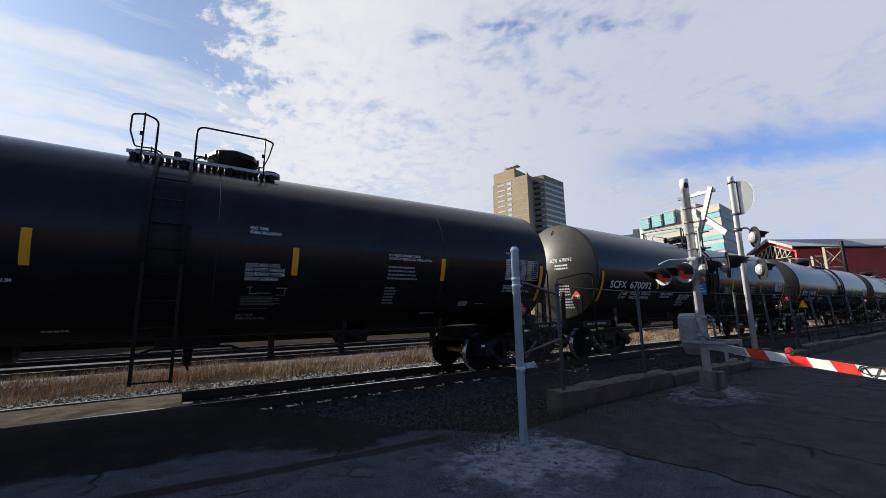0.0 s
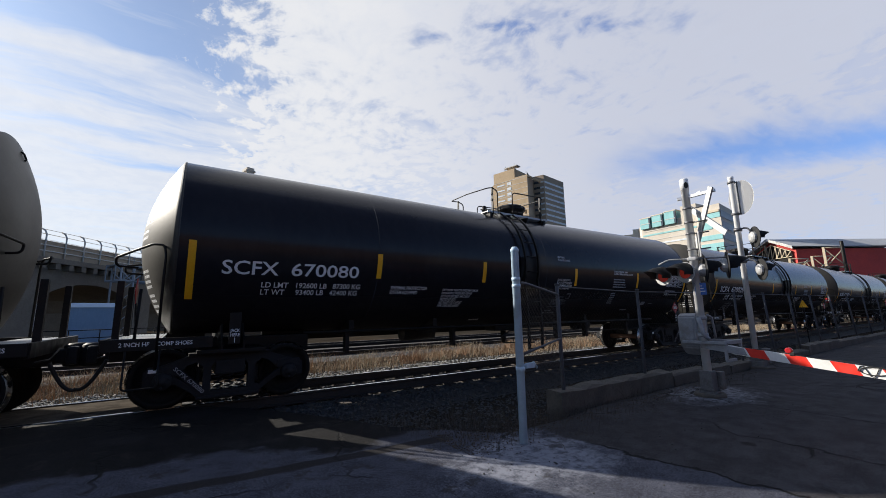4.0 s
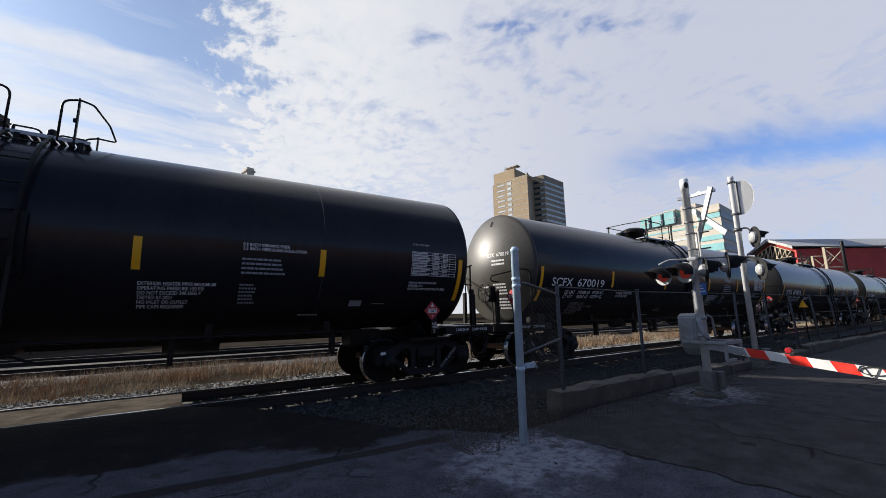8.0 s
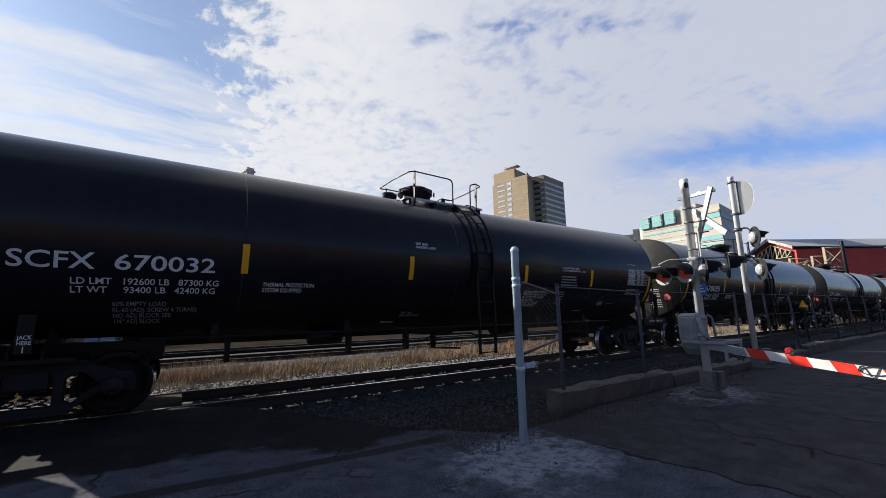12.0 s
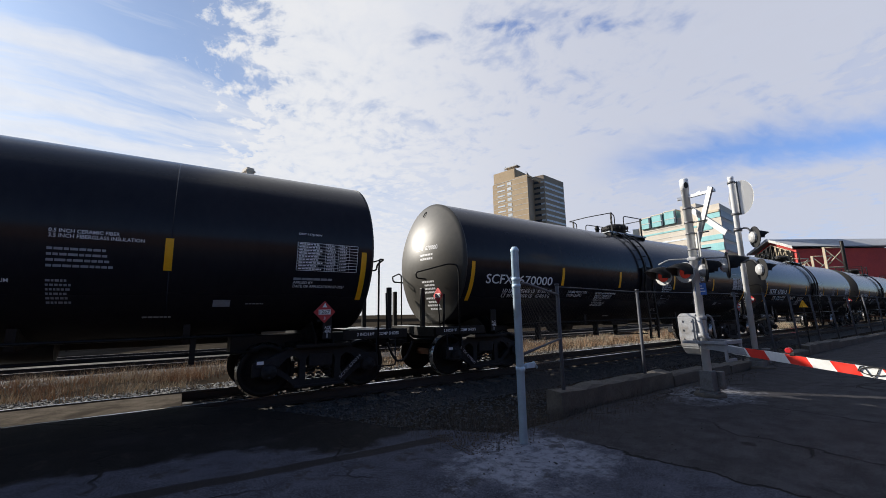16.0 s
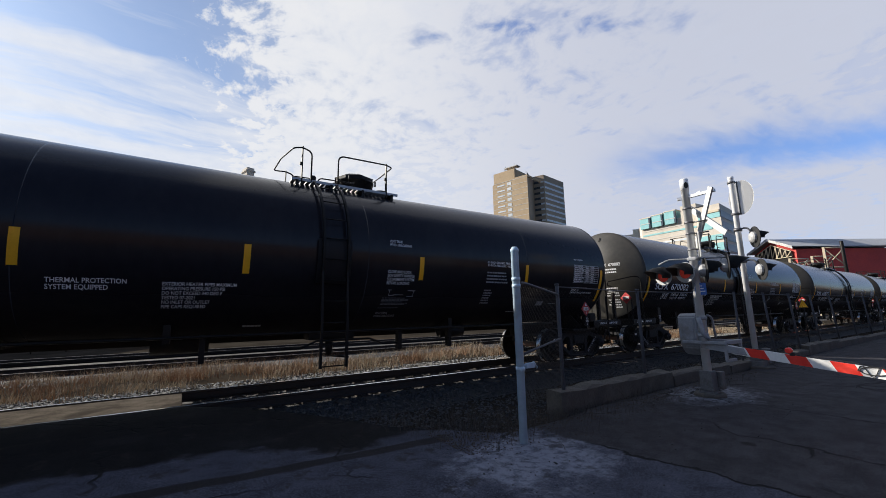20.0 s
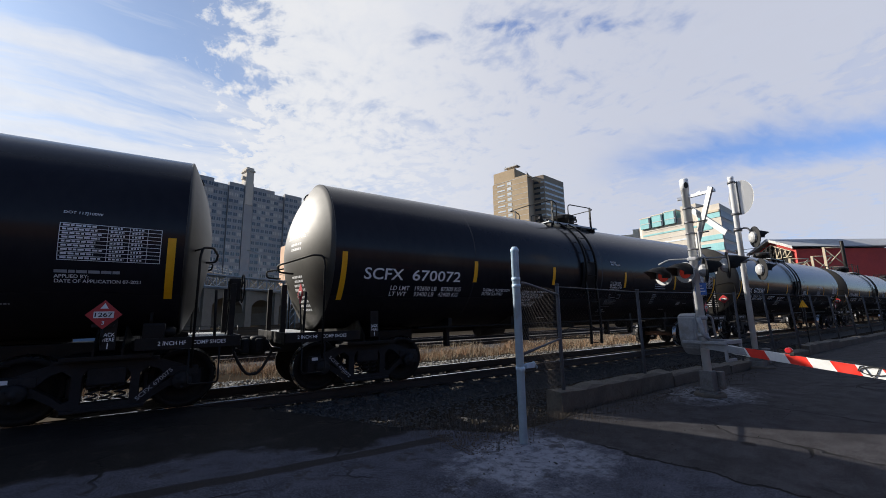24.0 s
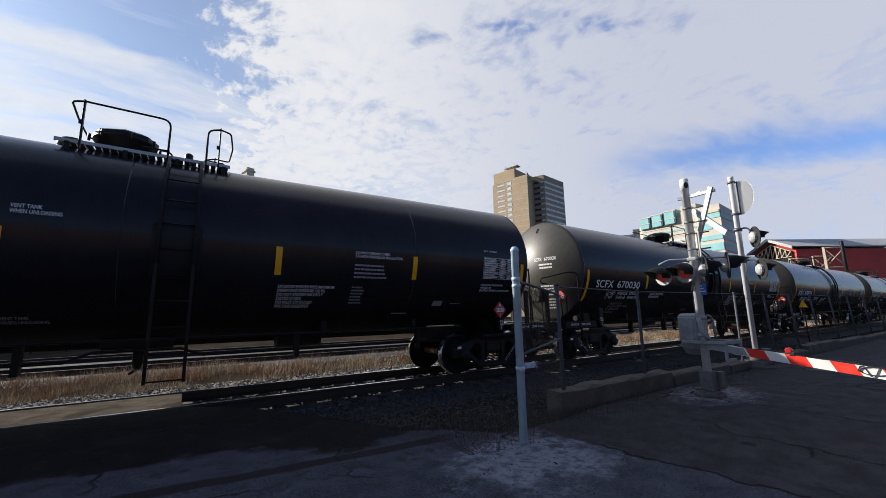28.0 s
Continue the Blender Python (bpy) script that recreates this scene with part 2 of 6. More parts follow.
def asphalt_material():
    """Old grey asphalt, a darker newer strip along the crossing, pale dust by the gate post, tar lines and cracks."""
    m = bpy.data.materials.new("asphalt")
    m.use_nodes = True
    N = Nodes(m.node_tree)
    at = N.add("ShaderNodeTexCoord").outputs["Object"]
    s = N.add("ShaderNodeSeparateXYZ", Vector=at)
    x, y = s.outputs[0], s.outputs[1]
    wob = N.noise(at, 1.3, 4.0)
    big, mid, fine = N.noise(at, 0.5, 5.0), N.noise(at, 3.5, 5.0, 0.65), N.noise(at, 55.0, 3.0, 0.75)
    grain = N.math("ADD", N.math("MULTIPLY", mid, 0.5), N.math("MULTIPLY", fine, 0.5))
    speck = N.noise(at, 130.0, 2.0, 0.6)
    old = N.mix(N.ramp(N.math("ADD", N.math("MULTIPLY", mid, 0.3), N.math("MULTIPLY", fine, 0.7)), 0.40, 0.62), (0.021, 0.023, 0.034, 1), (0.088, 0.094, 0.124, 1))
    old = N.mix(N.math("MULTIPLY", N.ramp(speck, 0.60, 0.67), 0.75), old, (0.27, 0.27, 0.29, 1))
    old = N.mix(N.math("MULTIPLY", N.ramp(speck, 0.40, 0.33), 0.7), old, (0.012, 0.012, 0.014, 1))
    smooth = N.mix(N.ramp(grain, 0.38, 0.62), (0.022, 0.021, 0.024, 1), (0.058, 0.056, 0.061, 1))
    smooth = N.mix(N.math("MULTIPLY", N.ramp(speck, 0.64, 0.70), 0.6), smooth, (0.20, 0.20, 0.20, 1))
    # smoother newer asphalt beyond a crack that runs out from the kerb
    jag = N.math("MULTIPLY", N.math("ADD", N.noise(at, 2.4, 5.0, 0.65), -0.5), 0.55)
    side = N.math("ADD", N.math("ADD", x, jag), N.math("MULTIPLY", N.ramp(y, 1.6, 3.2), 0.22))
    c = N.mix(N.ramp(side, 3.90, 3.98), old, smooth)
    seam = N.math("MULTIPLY", N.ramp(N.math("ABSOLUTE", N.math("ADD", side, -3.93)), 0.035, 0.012), N.ramp(y, 3.1, 2.7))
    c = N.mix(N.math("MULTIPLY", N.ramp(big, 0.46, 0.66), 0.40), c, (0.030, 0.028, 0.029, 1))
    c = N.mix(N.math("MULTIPLY", seam, 0.9), c, (0.010, 0.010, 0.011, 1))
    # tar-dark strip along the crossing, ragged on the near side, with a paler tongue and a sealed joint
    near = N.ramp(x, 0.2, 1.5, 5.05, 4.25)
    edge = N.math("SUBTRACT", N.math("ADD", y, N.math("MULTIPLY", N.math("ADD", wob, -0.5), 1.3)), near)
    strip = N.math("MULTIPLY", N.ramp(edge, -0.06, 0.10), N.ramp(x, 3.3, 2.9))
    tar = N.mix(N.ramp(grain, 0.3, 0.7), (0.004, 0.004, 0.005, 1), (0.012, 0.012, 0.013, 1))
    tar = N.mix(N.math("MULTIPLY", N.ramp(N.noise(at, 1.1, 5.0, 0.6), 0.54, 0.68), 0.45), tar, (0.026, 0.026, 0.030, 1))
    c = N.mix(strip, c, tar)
    joint = N.math("ABSOLUTE", N.math("ADD", N.math("ADD", y, N.math("MULTIPLY", x, 0.09)), N.math("ADD", N.math("MULTIPLY", wob, 0.16), -4.25)))
    joint = N.math("MULTIPLY", N.ramp(joint, 0.11, 0.07), N.ramp(x, 2.75, 2.5))
    c = N.mix(N.math("MULTIPLY", joint, 0.85), c, (0.016, 0.014, 0.013, 1))
    # pale dusty spread round the post, with its own ragged outline
    dx, dy = N.math("MULTIPLY", N.math("ADD", x, -3.0), 0.62), N.math("MULTIPLY", N.math("ADD", y, -2.95), 0.85)
    far = N.math("SQRT", N.math("ADD", N.math("MULTIPLY", dx, dx), N.math("MULTIPLY", dy, dy)))
    pale = N.ramp(N.math("ADD", far, N.math("MULTIPLY", N.noise(at, 2.6, 6.0, 0.72), 1.5)), 1.45, 1.05)
    pale = N.math("MULTIPLY", pale, N.ramp(side, 4.0, 3.9))
    c = N.mix(N.math("MULTIPLY", pale, N.ramp(N.noise(at, 9.0, 6.0, 0.72), 0.38, 0.56, 0.25, 0.95)), c, (0.235, 0.245, 0.285, 1))
    dirt = N.math("MULTIPLY", N.ramp(N.noise(at, 3.4, 6.0, 0.7), 0.56, 0.64), N.ramp(y, 1.9, 2.6))
    c = N.mix(N.math("MULTIPLY", dirt, 0.7), c, (0.026, 0.023, 0.022, 1))
    dx, dy = N.math("MULTIPLY", N.math("ADD", x, -7.5), 0.62), N.math("ADD", y, -3.2)
    far = N.math("SQRT", N.math("ADD", N.math("MULTIPLY", dx, dx), N.math("MULTIPLY", dy, dy)))
    pale2 = N.ramp(N.math("ADD", far, N.math("MULTIPLY", N.noise(at, 2.6, 6.0, 0.7), 1.4)), 1.45, 1.0)
    c = N.mix(N.math("MULTIPLY", pale2, N.ramp(N.noise(at, 11.0, 5.0, 0.7), 0.4, 0.6, 0.2, 0.9)), c, (0.23, 0.235, 0.26, 1))
    # a tar blot
    dx, dy = N.math("ADD", x, -5.04), N.math("ADD", y, -1.87)
    blot = N.math("ADD", N.math("SQRT", N.math("ADD", N.math("MULTIPLY", dx, dx), N.math("MULTIPLY", dy, dy))), N.math("MULTIPLY", N.noise(at, 12.0, 4.0, 0.7), 0.12))
    c = N.mix(N.math("MULTIPLY", N.ramp(blot, 0.15, 0.10), 0.9), c, (0.012, 0.011, 0.011, 1))
    # cracks
    v = N.add("ShaderNodeTexVoronoi", feature="DISTANCE_TO_EDGE")
    cw = N.add("ShaderNodeVectorMath", operation="MULTIPLY_ADD")
    N.feed(cw.inputs[0], N.add("ShaderNodeTexNoise", Vector=at, Scale=1.8, Detail=5.0).outputs["Color"]), N.feed(cw.inputs[1], (0.8, 0.8, 0.0)), N.feed(cw.inputs[2], at)
    N.feed(v.inputs["Vector"], cw.outputs[0])
    v.inputs["Scale"].default_value = 0.42
    crack = N.math("MAXIMUM", N.math("MULTIPLY", N.ramp(v.outputs["Distance"], 0.011, 0.004), N.ramp(big, 0.4, 0.5)), seam)
    c = N.mix(N.math("MULTIPLY", crack, 0.95), c, (0.009, 0.009, 0.009, 1))
    p = N.add("ShaderNodeBsdfPrincipled", Roughness=0.85)
    p.inputs["Specular IOR Level"].default_value = 0.14
    N.feed(p.inputs["Base Color"], c)
    n = N.add("ShaderNodeBump")
    n.inputs["Strength"].default_value, n.inputs["Distance"].default_value = 0.9, 0.012
    N.feed(n.inputs["Height"], N.math("SUBTRACT", N.math("ADD", N.math("MULTIPLY", fine, 0.6), N.math("MULTIPLY", mid, 0.4)), crack))
    N.feed(p.inputs["Normal"], n.outputs[0])
    N.tree.links.new(p.outputs[0], N.add("ShaderNodeOutputMaterial").inputs[0])
    return m


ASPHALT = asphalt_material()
GROUND = material("gravelly_earth", (0.020, 0.017, 0.014), (0.052, 0.045, 0.036), 0.95, 0.35, 0.02, fine=18.0, stain=(0.055, 0.038, 0.025), stain_amount=0.6, stain_scale=0.12, spec=0.0)
BED = material("ballast_bed", (0.020, 0.018, 0.017), (0.048, 0.045, 0.042), 0.95, 6.0, 0.03, fine=30.0)
PANEL = material("crossing_panel", (0.062, 0.054, 0.047), (0.135, 0.118, 0.10), 0.85, 3.0, 0.004, fine=60.0, spec=0.0, stain=(0.03, 0.027, 0.025), stain_amount=0.6, stain_scale=1.2)


# ---- mesh helpers ----
def box(bm, x0, x1, y0, y1, z0, z1, m=0, bevel=0.0):
    vs = [bm.verts.new((x, y, z)) for x in (x0, x1) for y in (y0, y1) for z in (z0, z1)]
    fs = [bm.faces.new([vs[i] for i in f]) for f in ((0, 1, 3, 2), (4, 6, 7, 5), (0, 4, 5, 1), (2, 3, 7, 6), (0, 2, 6, 4), (1, 5, 7, 3))]
    for f in fs:
        f.material_index = m
    if bevel:
        bmesh.ops.bevel(bm, geom=list({e for f in fs for e in f.edges}), offset=bevel, segments=2, affect="EDGES", profile=0.6)
    return fs


def tube(bm, points, r, seg=8, m=0, closed=False):
    """A round bar along a line of points."""
    pts = [Vector(p) for p in points]
    n, rings, side = len(pts), [], None
    for i, p in enumerate(pts):
        a = pts[(i - 1) % n] if closed or i > 0 else p
        b = pts[(i + 1) % n] if closed or i < n - 1 else p
        t = (b - a).normalized()
        if side is None:
            side = t.orthogonal().normalized()
        side = (side - t * side.dot(t)).normalized()
        up_ = t.cross(side)
        rings.append([bm.verts.new(p + (side * math.cos(2 * math.pi * k / seg) + up_ * math.sin(2 * math.pi * k / seg)) * r) for k in range(seg)])
    for i in range(n if closed else n - 1):
        a, b = rings[i], rings[(i + 1) % n]
        for k in range(seg):
            f = bm.faces.new((a[k], a[(k + 1) % seg], b[(k + 1) % seg], b[k]))
            f.material_index, f.smooth = m, seg > 5
    if not closed:
        for ring in (rings[0], rings[-1][::-1]):
            bm.faces.new(ring[::-1]).material_index = m


def bent_line(points, r=0.06, steps=4):
    """A line of points with its corners rounded."""
    pts = [Vector(p) for p in points]
    out = [pts[0]]
    for a, b, c in zip(pts, pts[1:], pts[2:]):
        k = min(r, (b - a).length * 0.45, (c - b).length * 0.45)
        p, q = b + (a - b).normalized() * k, b + (c - b).normalized() * k
        for i in range(steps + 1):
            t = i / steps
            out.append((1 - t) ** 2 * p + 2 * t * (1 - t) * b + t * t * q)
    return out + [pts[-1]]


def lathe(bm, profile, seg=32, axis="x", centre=(0, 0, 0), m=0, smooth=True):
    """Turns a profile of (along, radius) about an axis."""
    c = Vector(centre)
    rings = []
    for a, r in profile:
        ring = []
        for k in range(seg):
            u, v = r * math.cos(2 * math.pi * k / seg), r * math.sin(2 * math.pi * k / seg)
            ring.append(bm.verts.new(c + Vector({"x": (a, u, v), "y": (u, a, v), "z": (u, v, a)}[axis])))
        rings.append(ring)
    for a, b in zip(rings, rings[1:]):
        for k in range(seg):
            f = bm.faces.new((a[k], a[(k + 1) % seg], b[(k + 1) % seg], b[k]))
            f.smooth, f.material_index = smooth, m
    for ring, prof in ((rings[0], profile[0]), (rings[-1], profile[-1])):
        if prof[1] > 0.004:
            bm.faces.new(ring).material_index = m


def plate(bm, loops, y0, y1, m=0):
    """A flat plate in the x-z plane with an outline and holes, between y0 and y1."""
    edges = []
    for loop in loops:
        vs = [bm.verts.new((x, y0, z)) for x, z in loop]
        edges += [bm.edges.new((vs[i], vs[(i + 1) % len(vs)])) for i in range(len(vs))]
    faces = [g for g in bmesh.ops.triangle_fill(bm, use_beauty=True, use_dissolve=False, edges=edges)["geom"] if isinstance(g, bmesh.types.BMFace)]
    ext = bmesh.ops.extrude_face_region(bm, geom=faces)["geom"]
    bmesh.ops.translate(bm, verts=[g for g in ext if isinstance(g, bmesh.types.BMVert)], vec=(0, y1 - y0, 0))
    for f in bm.faces:
        f.material_index = f.material_index or m


def finish(bm, name, materials):
    bmesh.ops.recalc_face_normals(bm, faces=bm.faces)
    me = bpy.data.meshes.new(name)
    bm.to_mesh(me)
    bm.free()
    for m in materials if isinstance(materials, (list, tuple)) else [materials]:
        me.materials.append(m)
    return me


def part(name, bm, materials, parent=None, label=""):
    """Links a bmesh, or a mesh that is already there, as one object, under a thing or a part."""
    me = finish(bm, name, materials) if isinstance(bm, bmesh.types.BMesh) else bm
    ob = new(name, me)
    ob.parent = parent
    return tagged(ob, label)


def thing(name, label, category, at=(0, 0, 0), turn=0.0, group="", kind=""):
    ob = new(name)
    ob.empty_display_size = 0.3
    ob.matrix_basis = pose(*at, 0, 0, turn)
    return tagged(ob, label, category, group, kind)


def B():
    return bmesh.new()


def stones(name, count, place, size, materials, label, seed, bury=0.35):
    """Many loose angular stones in one mesh; place(rng, n) gives x, y, z arrays."""
    rng = np.random.default_rng(seed)
    px, py, pz = place(rng, count)
    count = len(px)
    corner = np.array([(x, y, z) for x in (-1, 1) for y in (-1, 1) for z in (-1, 1)], float)
    v = corner[None] * rng.uniform(0.45, 1.0, (count, 8, 3)) * (size * rng.uniform(0.5, 1.25, (count, 1, 1))) * rng.uniform(0.6, 1.1, (count, 1, 3)) * 0.5
    ang, tip = rng.uniform(0, 6.283, count), rng.uniform(-0.6, 0.6, count)
    ca, sa, ct, st = np.cos(ang)[:, None], np.sin(ang)[:, None], np.cos(tip)[:, None], np.sin(tip)[:, None]
    x, y, z = v[..., 0], v[..., 1] * ct - v[..., 2] * st, v[..., 1] * st + v[..., 2] * ct
    v = np.stack((x * ca - y * sa + px[:, None], x * sa + y * ca + py[:, None], z + (pz + size * (0.5 - bury) * 0.6)[:, None]), -1).reshape(-1, 3)
    quads = np.array([(0, 1, 3, 2), (4, 6, 7, 5), (0, 4, 5, 1), (2, 3, 7, 6), (0, 2, 6, 4), (1, 5, 7, 3)])
    f = (quads[None] + 8 * np.arange(count)[:, None, None]).reshape(-1, 4)
    me = bpy.data.meshes.new(name)
    me.from_pydata(v.tolist(), [], f.tolist())
    for m in materials:
        me.materials.append(m)
    me.polygons.foreach_set("material_index", np.repeat(rng.integers(0, len(materials), count), 6).astype(np.int32))
    return tagged(new(name, me), label, "gravel", kind="stuff")


def blades(name, count, place, height, materials, label, seed, width=0.008):
    """Many thin dry stalks, each a bent narrow blade."""
    rng = np.random.default_rng(seed)
    px, py, pz, hh = place(rng, count)
    count = len(px)
    h = height * hh * rng.uniform(0.35, 1.15, count)
    a, lean, b = rng.uniform(0, 6.283, count), rng.uniform(0.05, 0.7, count), rng.uniform(0, 6.283, count)
    dx, dy, wx, wy = np.cos(a) * lean * h, np.sin(a) * lean * h, np.cos(b) * width, np.sin(b) * width
    v = np.zeros((count, 5, 3))
    for i, (k, s) in enumerate(((0, -1), (0, 1), (0.5, 0.7), (0.5, -0.7), (1, 0))):
        v[:, i, 0] = px + dx * k * k + wx * s
        v[:, i, 1] = py + dy * k * k + wy * s
        v[:, i, 2] = pz + h * k * (1 - 0.25 * lean * k) - 0.01
    base = 5 * np.arange(count)[:, None]
    faces = (base + np.array([[0, 1, 2, 3]])).tolist() + (base + np.array([[3, 2, 4]])).tolist()
    me = bpy.data.meshes.new(name)
    me.from_pydata(v.reshape(-1, 3).tolist(), [], faces)
    for m in materials:
        me.materials.append(m)
    idx = (rng.random(count) < 0.12).astype(np.int32) if len(materials) > 1 else np.zeros(count, np.int32)
    me.polygons.foreach_set("material_index", np.concatenate((idx, idx)))
    return tagged(new(name, me), label, "grass", kind="stuff")


# ---- ground, road, tracks ----
TRACK = 8.62                   # centre line of the near track, across
HALF_GAUGE = 0.7525            # to the middle of a rail head


def ground_sheet():
    bm = B()
    xs = [-4000, -300, -60, 0, 60, 300, 4000]
    ys = [-4000, -300, -60, 0, 60, 300, 4000]
    grid = [[bm.verts.new((x, y, -0.30)) for y in ys] for x in xs]
    for i in range(len(xs) - 1):
        for j in range(len(ys) - 1):
            bm.faces.new((grid[i][j], grid[i + 1][j], grid[i + 1][j + 1], grid[i][j + 1]))
    tagged(part("ground", bm, GROUND), "brown gravelly earth reaching to the horizon", "ground", kind="structure")


def road():
    rng = random.Random(3)
    edge = [(-60, 7.78), (-3, 7.78), (0.15, 7.78), (0.55, 7.45), (1.1, 6.85), (1.7, 5.9), (2.3, 4.75), (2.85, 4.1), (3.35, 3.62), (4.1, 3.66), (5.0, 3.75), (6.2, 3.85), (8.0, 3.86), (11.0, 3.84), (18.0, 3.95), (28.0, 4.0), (80.0, 4.1), (200.0, 4.2)]
    pts = []
    for (x0, y0), (x1, y1) in zip(edge, edge[1:]):
        n = max(1, min(40, int(math.hypot(x1 - x0, y1 - y0) / 0.18)))
        for k in range(n):
            t = k / n
            j = 0.035 if x0 >= 0.15 and x1 < 20 else 0
            pts.append((x0 + (x1 - x0) * t + rng.uniform(-j, j), y0 + (y1 - y0) * t + rng.uniform(-j, j)))
    pts += [edge[-1], (200.0, -80.0), (-60.0, -80.0)]
    bm = B()
    top = [bm.verts.new((x, y, 0.0)) for x, y in pts]
    low = [bm.verts.new((x + 0.0, y + (0.12 if y > 0 else 0), -0.32)) for x, y in pts]
    bm.faces.new(top)
    for i in range(len(pts)):
        bm.faces.new((top[i], top[(i + 1) % len(pts)], low[(i + 1) % len(pts)], low[i]))
    bmesh.ops.triangulate(bm, faces=[f for f in bm.faces if len(f.verts) > 4])
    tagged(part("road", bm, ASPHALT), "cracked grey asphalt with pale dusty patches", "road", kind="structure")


def rail_profile(bm, x0, x1, y, z):
    """One rail: foot, web and head, with a bright worn top."""
    shape = [(-0.07, -0.186), (0.07, -0.186), (0.07, -0.172), (0.010, -0.150), (0.010, -0.050), (0.037, -0.038), (0.037, -0.006), (0.031, 0.0), (-0.031, 0.0), (-0.037, -0.006), (-0.037, -0.038), (-0.010, -0.050), (-0.010, -0.150), (-0.07, -0.172)]
    a = [bm.verts.new((x0, y + u, z + v)) for u, v in shape]
    b = [bm.verts.new((x1, y + u, z + v)) for u, v in shape]
    for i in range(len(shape)):
        f = bm.faces.new((a[i], a[(i + 1) % len(shape)], b[(i + 1) % len(shape)], b[i]))
        f.material_index = 1 if i in (6, 7, 8) else 0
    bm.faces.new(a), bm.faces.new(b[::-1])


def track(centre, z, name, x0, x1, step, tie_from, ties_near, head=None):
    ob = thing(name, "railway track with rusty rails on dark wooden ties", "railway track", kind="structure")
    for s in (-1, 1):
        bm = B()
        rail_profile(bm, x0, x1, centre + s * HALF_GAUGE, z)
        part("rail", bm, [RAIL, head or RAIL_TOP], ob, "steel rail with a polished top" if head is None else "rusty steel rail")
    bm = B()
    box(bm, 0, 0.22, -1.3, 1.3, -0.17, 0, bevel=0.012)
    tie = finish(bm, "tie", TIE)
    bm = B()
    box(bm, 0.02, 0.20, -0.18, 0.18, 0, 0.018)
    for u in (-0.11, 0.11):
        for w in (0.05, 0.15):
            box(bm, w, w + 0.025, u - 0.012, u + 0.012, 0.018, 0.05)
    chair = finish(bm, "tie_plate", RAIL)
    rng = random.Random(5)
    for k in range(ties_near):
        t = part("tie", tie, None, ob)
        t.location = (tie_from + k * step + rng.uniform(-0.02, 0.02), centre + rng.uniform(-0.04, 0.04), z - 0.204)
        t.rotation_euler.z = rng.uniform(-0.012, 0.012)
        if k < 26:
            for s in (-1, 1):
                part("tie_plate", chair, None, t).location = (0, s * HALF_GAUGE, 0)
    bm = B()
    w = 1.55
    a = [(-w - 0.75, -0.31), (-w, -0.235), (w, -0.235), (w + 0.75, -0.31)]
    va = [[bm.verts.new((x, centre + u, v)) for u, v in a] for x in (x0, x1)]
    for i in range(3):
        bm.faces.new((va[0][i], va[0][i + 1], va[1][i + 1], va[1][i]))
    part("ballast_bed", bm, BED, ob)
    return ob


ground_sheet()
road()
near_track = track(TRACK, 0.0, "near_track", -80, 240, 0.53, 0.42, 110)
far_track = track(17.2, -0.08, "far_track", -80, 240, 0.53, -4.0, 90, RAIL_DULL)
third_track = track(21.6, -0.08, "third_track", -80, 240, 0.53, -5.0, 60, RAIL_DULL)


def crossing_panels():
    ob = thing("crossing", "worn concrete panels between the rails of the crossing", "level crossing", kind="structure")
    bm = B()
    box(bm, 0, 2.42, -0.63, 0.63, -0.2, -0.012, bevel=0.015)
    gauge = finish(bm, "panel", PANEL)
    bm = B()
    box(bm, 0, 2.42, -0.3, 0.3, -0.2, -0.012, bevel=0.015)
    field = finish(bm, "panel", PANEL)
    for k in range(9):
        x = 0.12 - 2.44 * (k + 1)
        part("panel", gauge, None, ob).location = (x, TRACK, 0.002 * (k % 2))
        if k > 1:
            part("panel", field, None, ob).location = (x, TRACK + HALF_GAUGE + 0.36, 0)
    bm = B()
    box(bm, -60, -4.6, TRACK + HALF_GAUGE + 0.68, 13.6, -0.32, -0.03)
    part("far_apron", bm, ASPHALT, ob)
    return ob


crossing_panels()


# ---- lettering ----
def text_shapes(bodies):
    """Flat letter meshes for many texts at once: body -> list of corners and list of faces, in a box of 1 x 1."""
    made = []
    for body in bodies:
        cu = bpy.data.curves.new("letters", "FONT")
        cu.body, cu.resolution_u, cu.space_line, cu.offset = body, 3, 0.95, 0.012
        made.append((body, new("letters", cu)))
    deps, out = bpy.context.evaluated_depsgraph_get(), {}
    deps.update()
    for body, ob in made:
        me = bpy.data.meshes.new_from_object(ob.evaluated_get(deps))
        co = [v.co.copy() for v in me.vertices]
        x0, x1, y0, y1 = min(c.x for c in co), max(c.x for c in co), min(c.y for c in co), max(c.y for c in co)
        out[body] = ([((c.x - x0) / (x1 - x0), (c.y - y0) / (y1 - y0)) for c in co], [tuple(p.vertices) for p in me.polygons])
        bpy.data.meshes.remove(me)
        cu = ob.data
        bpy.data.objects.remove(ob)
        bpy.data.curves.remove(cu)
    return out


NUMBERS = ["670092", "670098", "670080", "670028", "670021", "670019", "670018", "670032", "670035", "670034", "670000", "670013", "670014", "670082", "670075", "670072", "670081", "670008", "670030"]
LOADS = {"670098": (192500, 87300, 93500, 42400), "670019": (192500, 87200, 93500, 42500), "670018": (192500, 87300, 93500, 42400), "670034": (192400, 87300, 93600, 42400), "670000": (192400, 87300, 93600, 42400), "670013": (192900, 87300, 93600, 42400), "670081": (192300, 87200, 93700, 42500), "670008": (192600, 87300, 93600, 42400)}


def load_text(number):
    return "LD LMT   %d LB   %d KG\nLT WT     %d LB   %d KG" % LOADS.get(number, (192600, 87300, 93400, 42400))


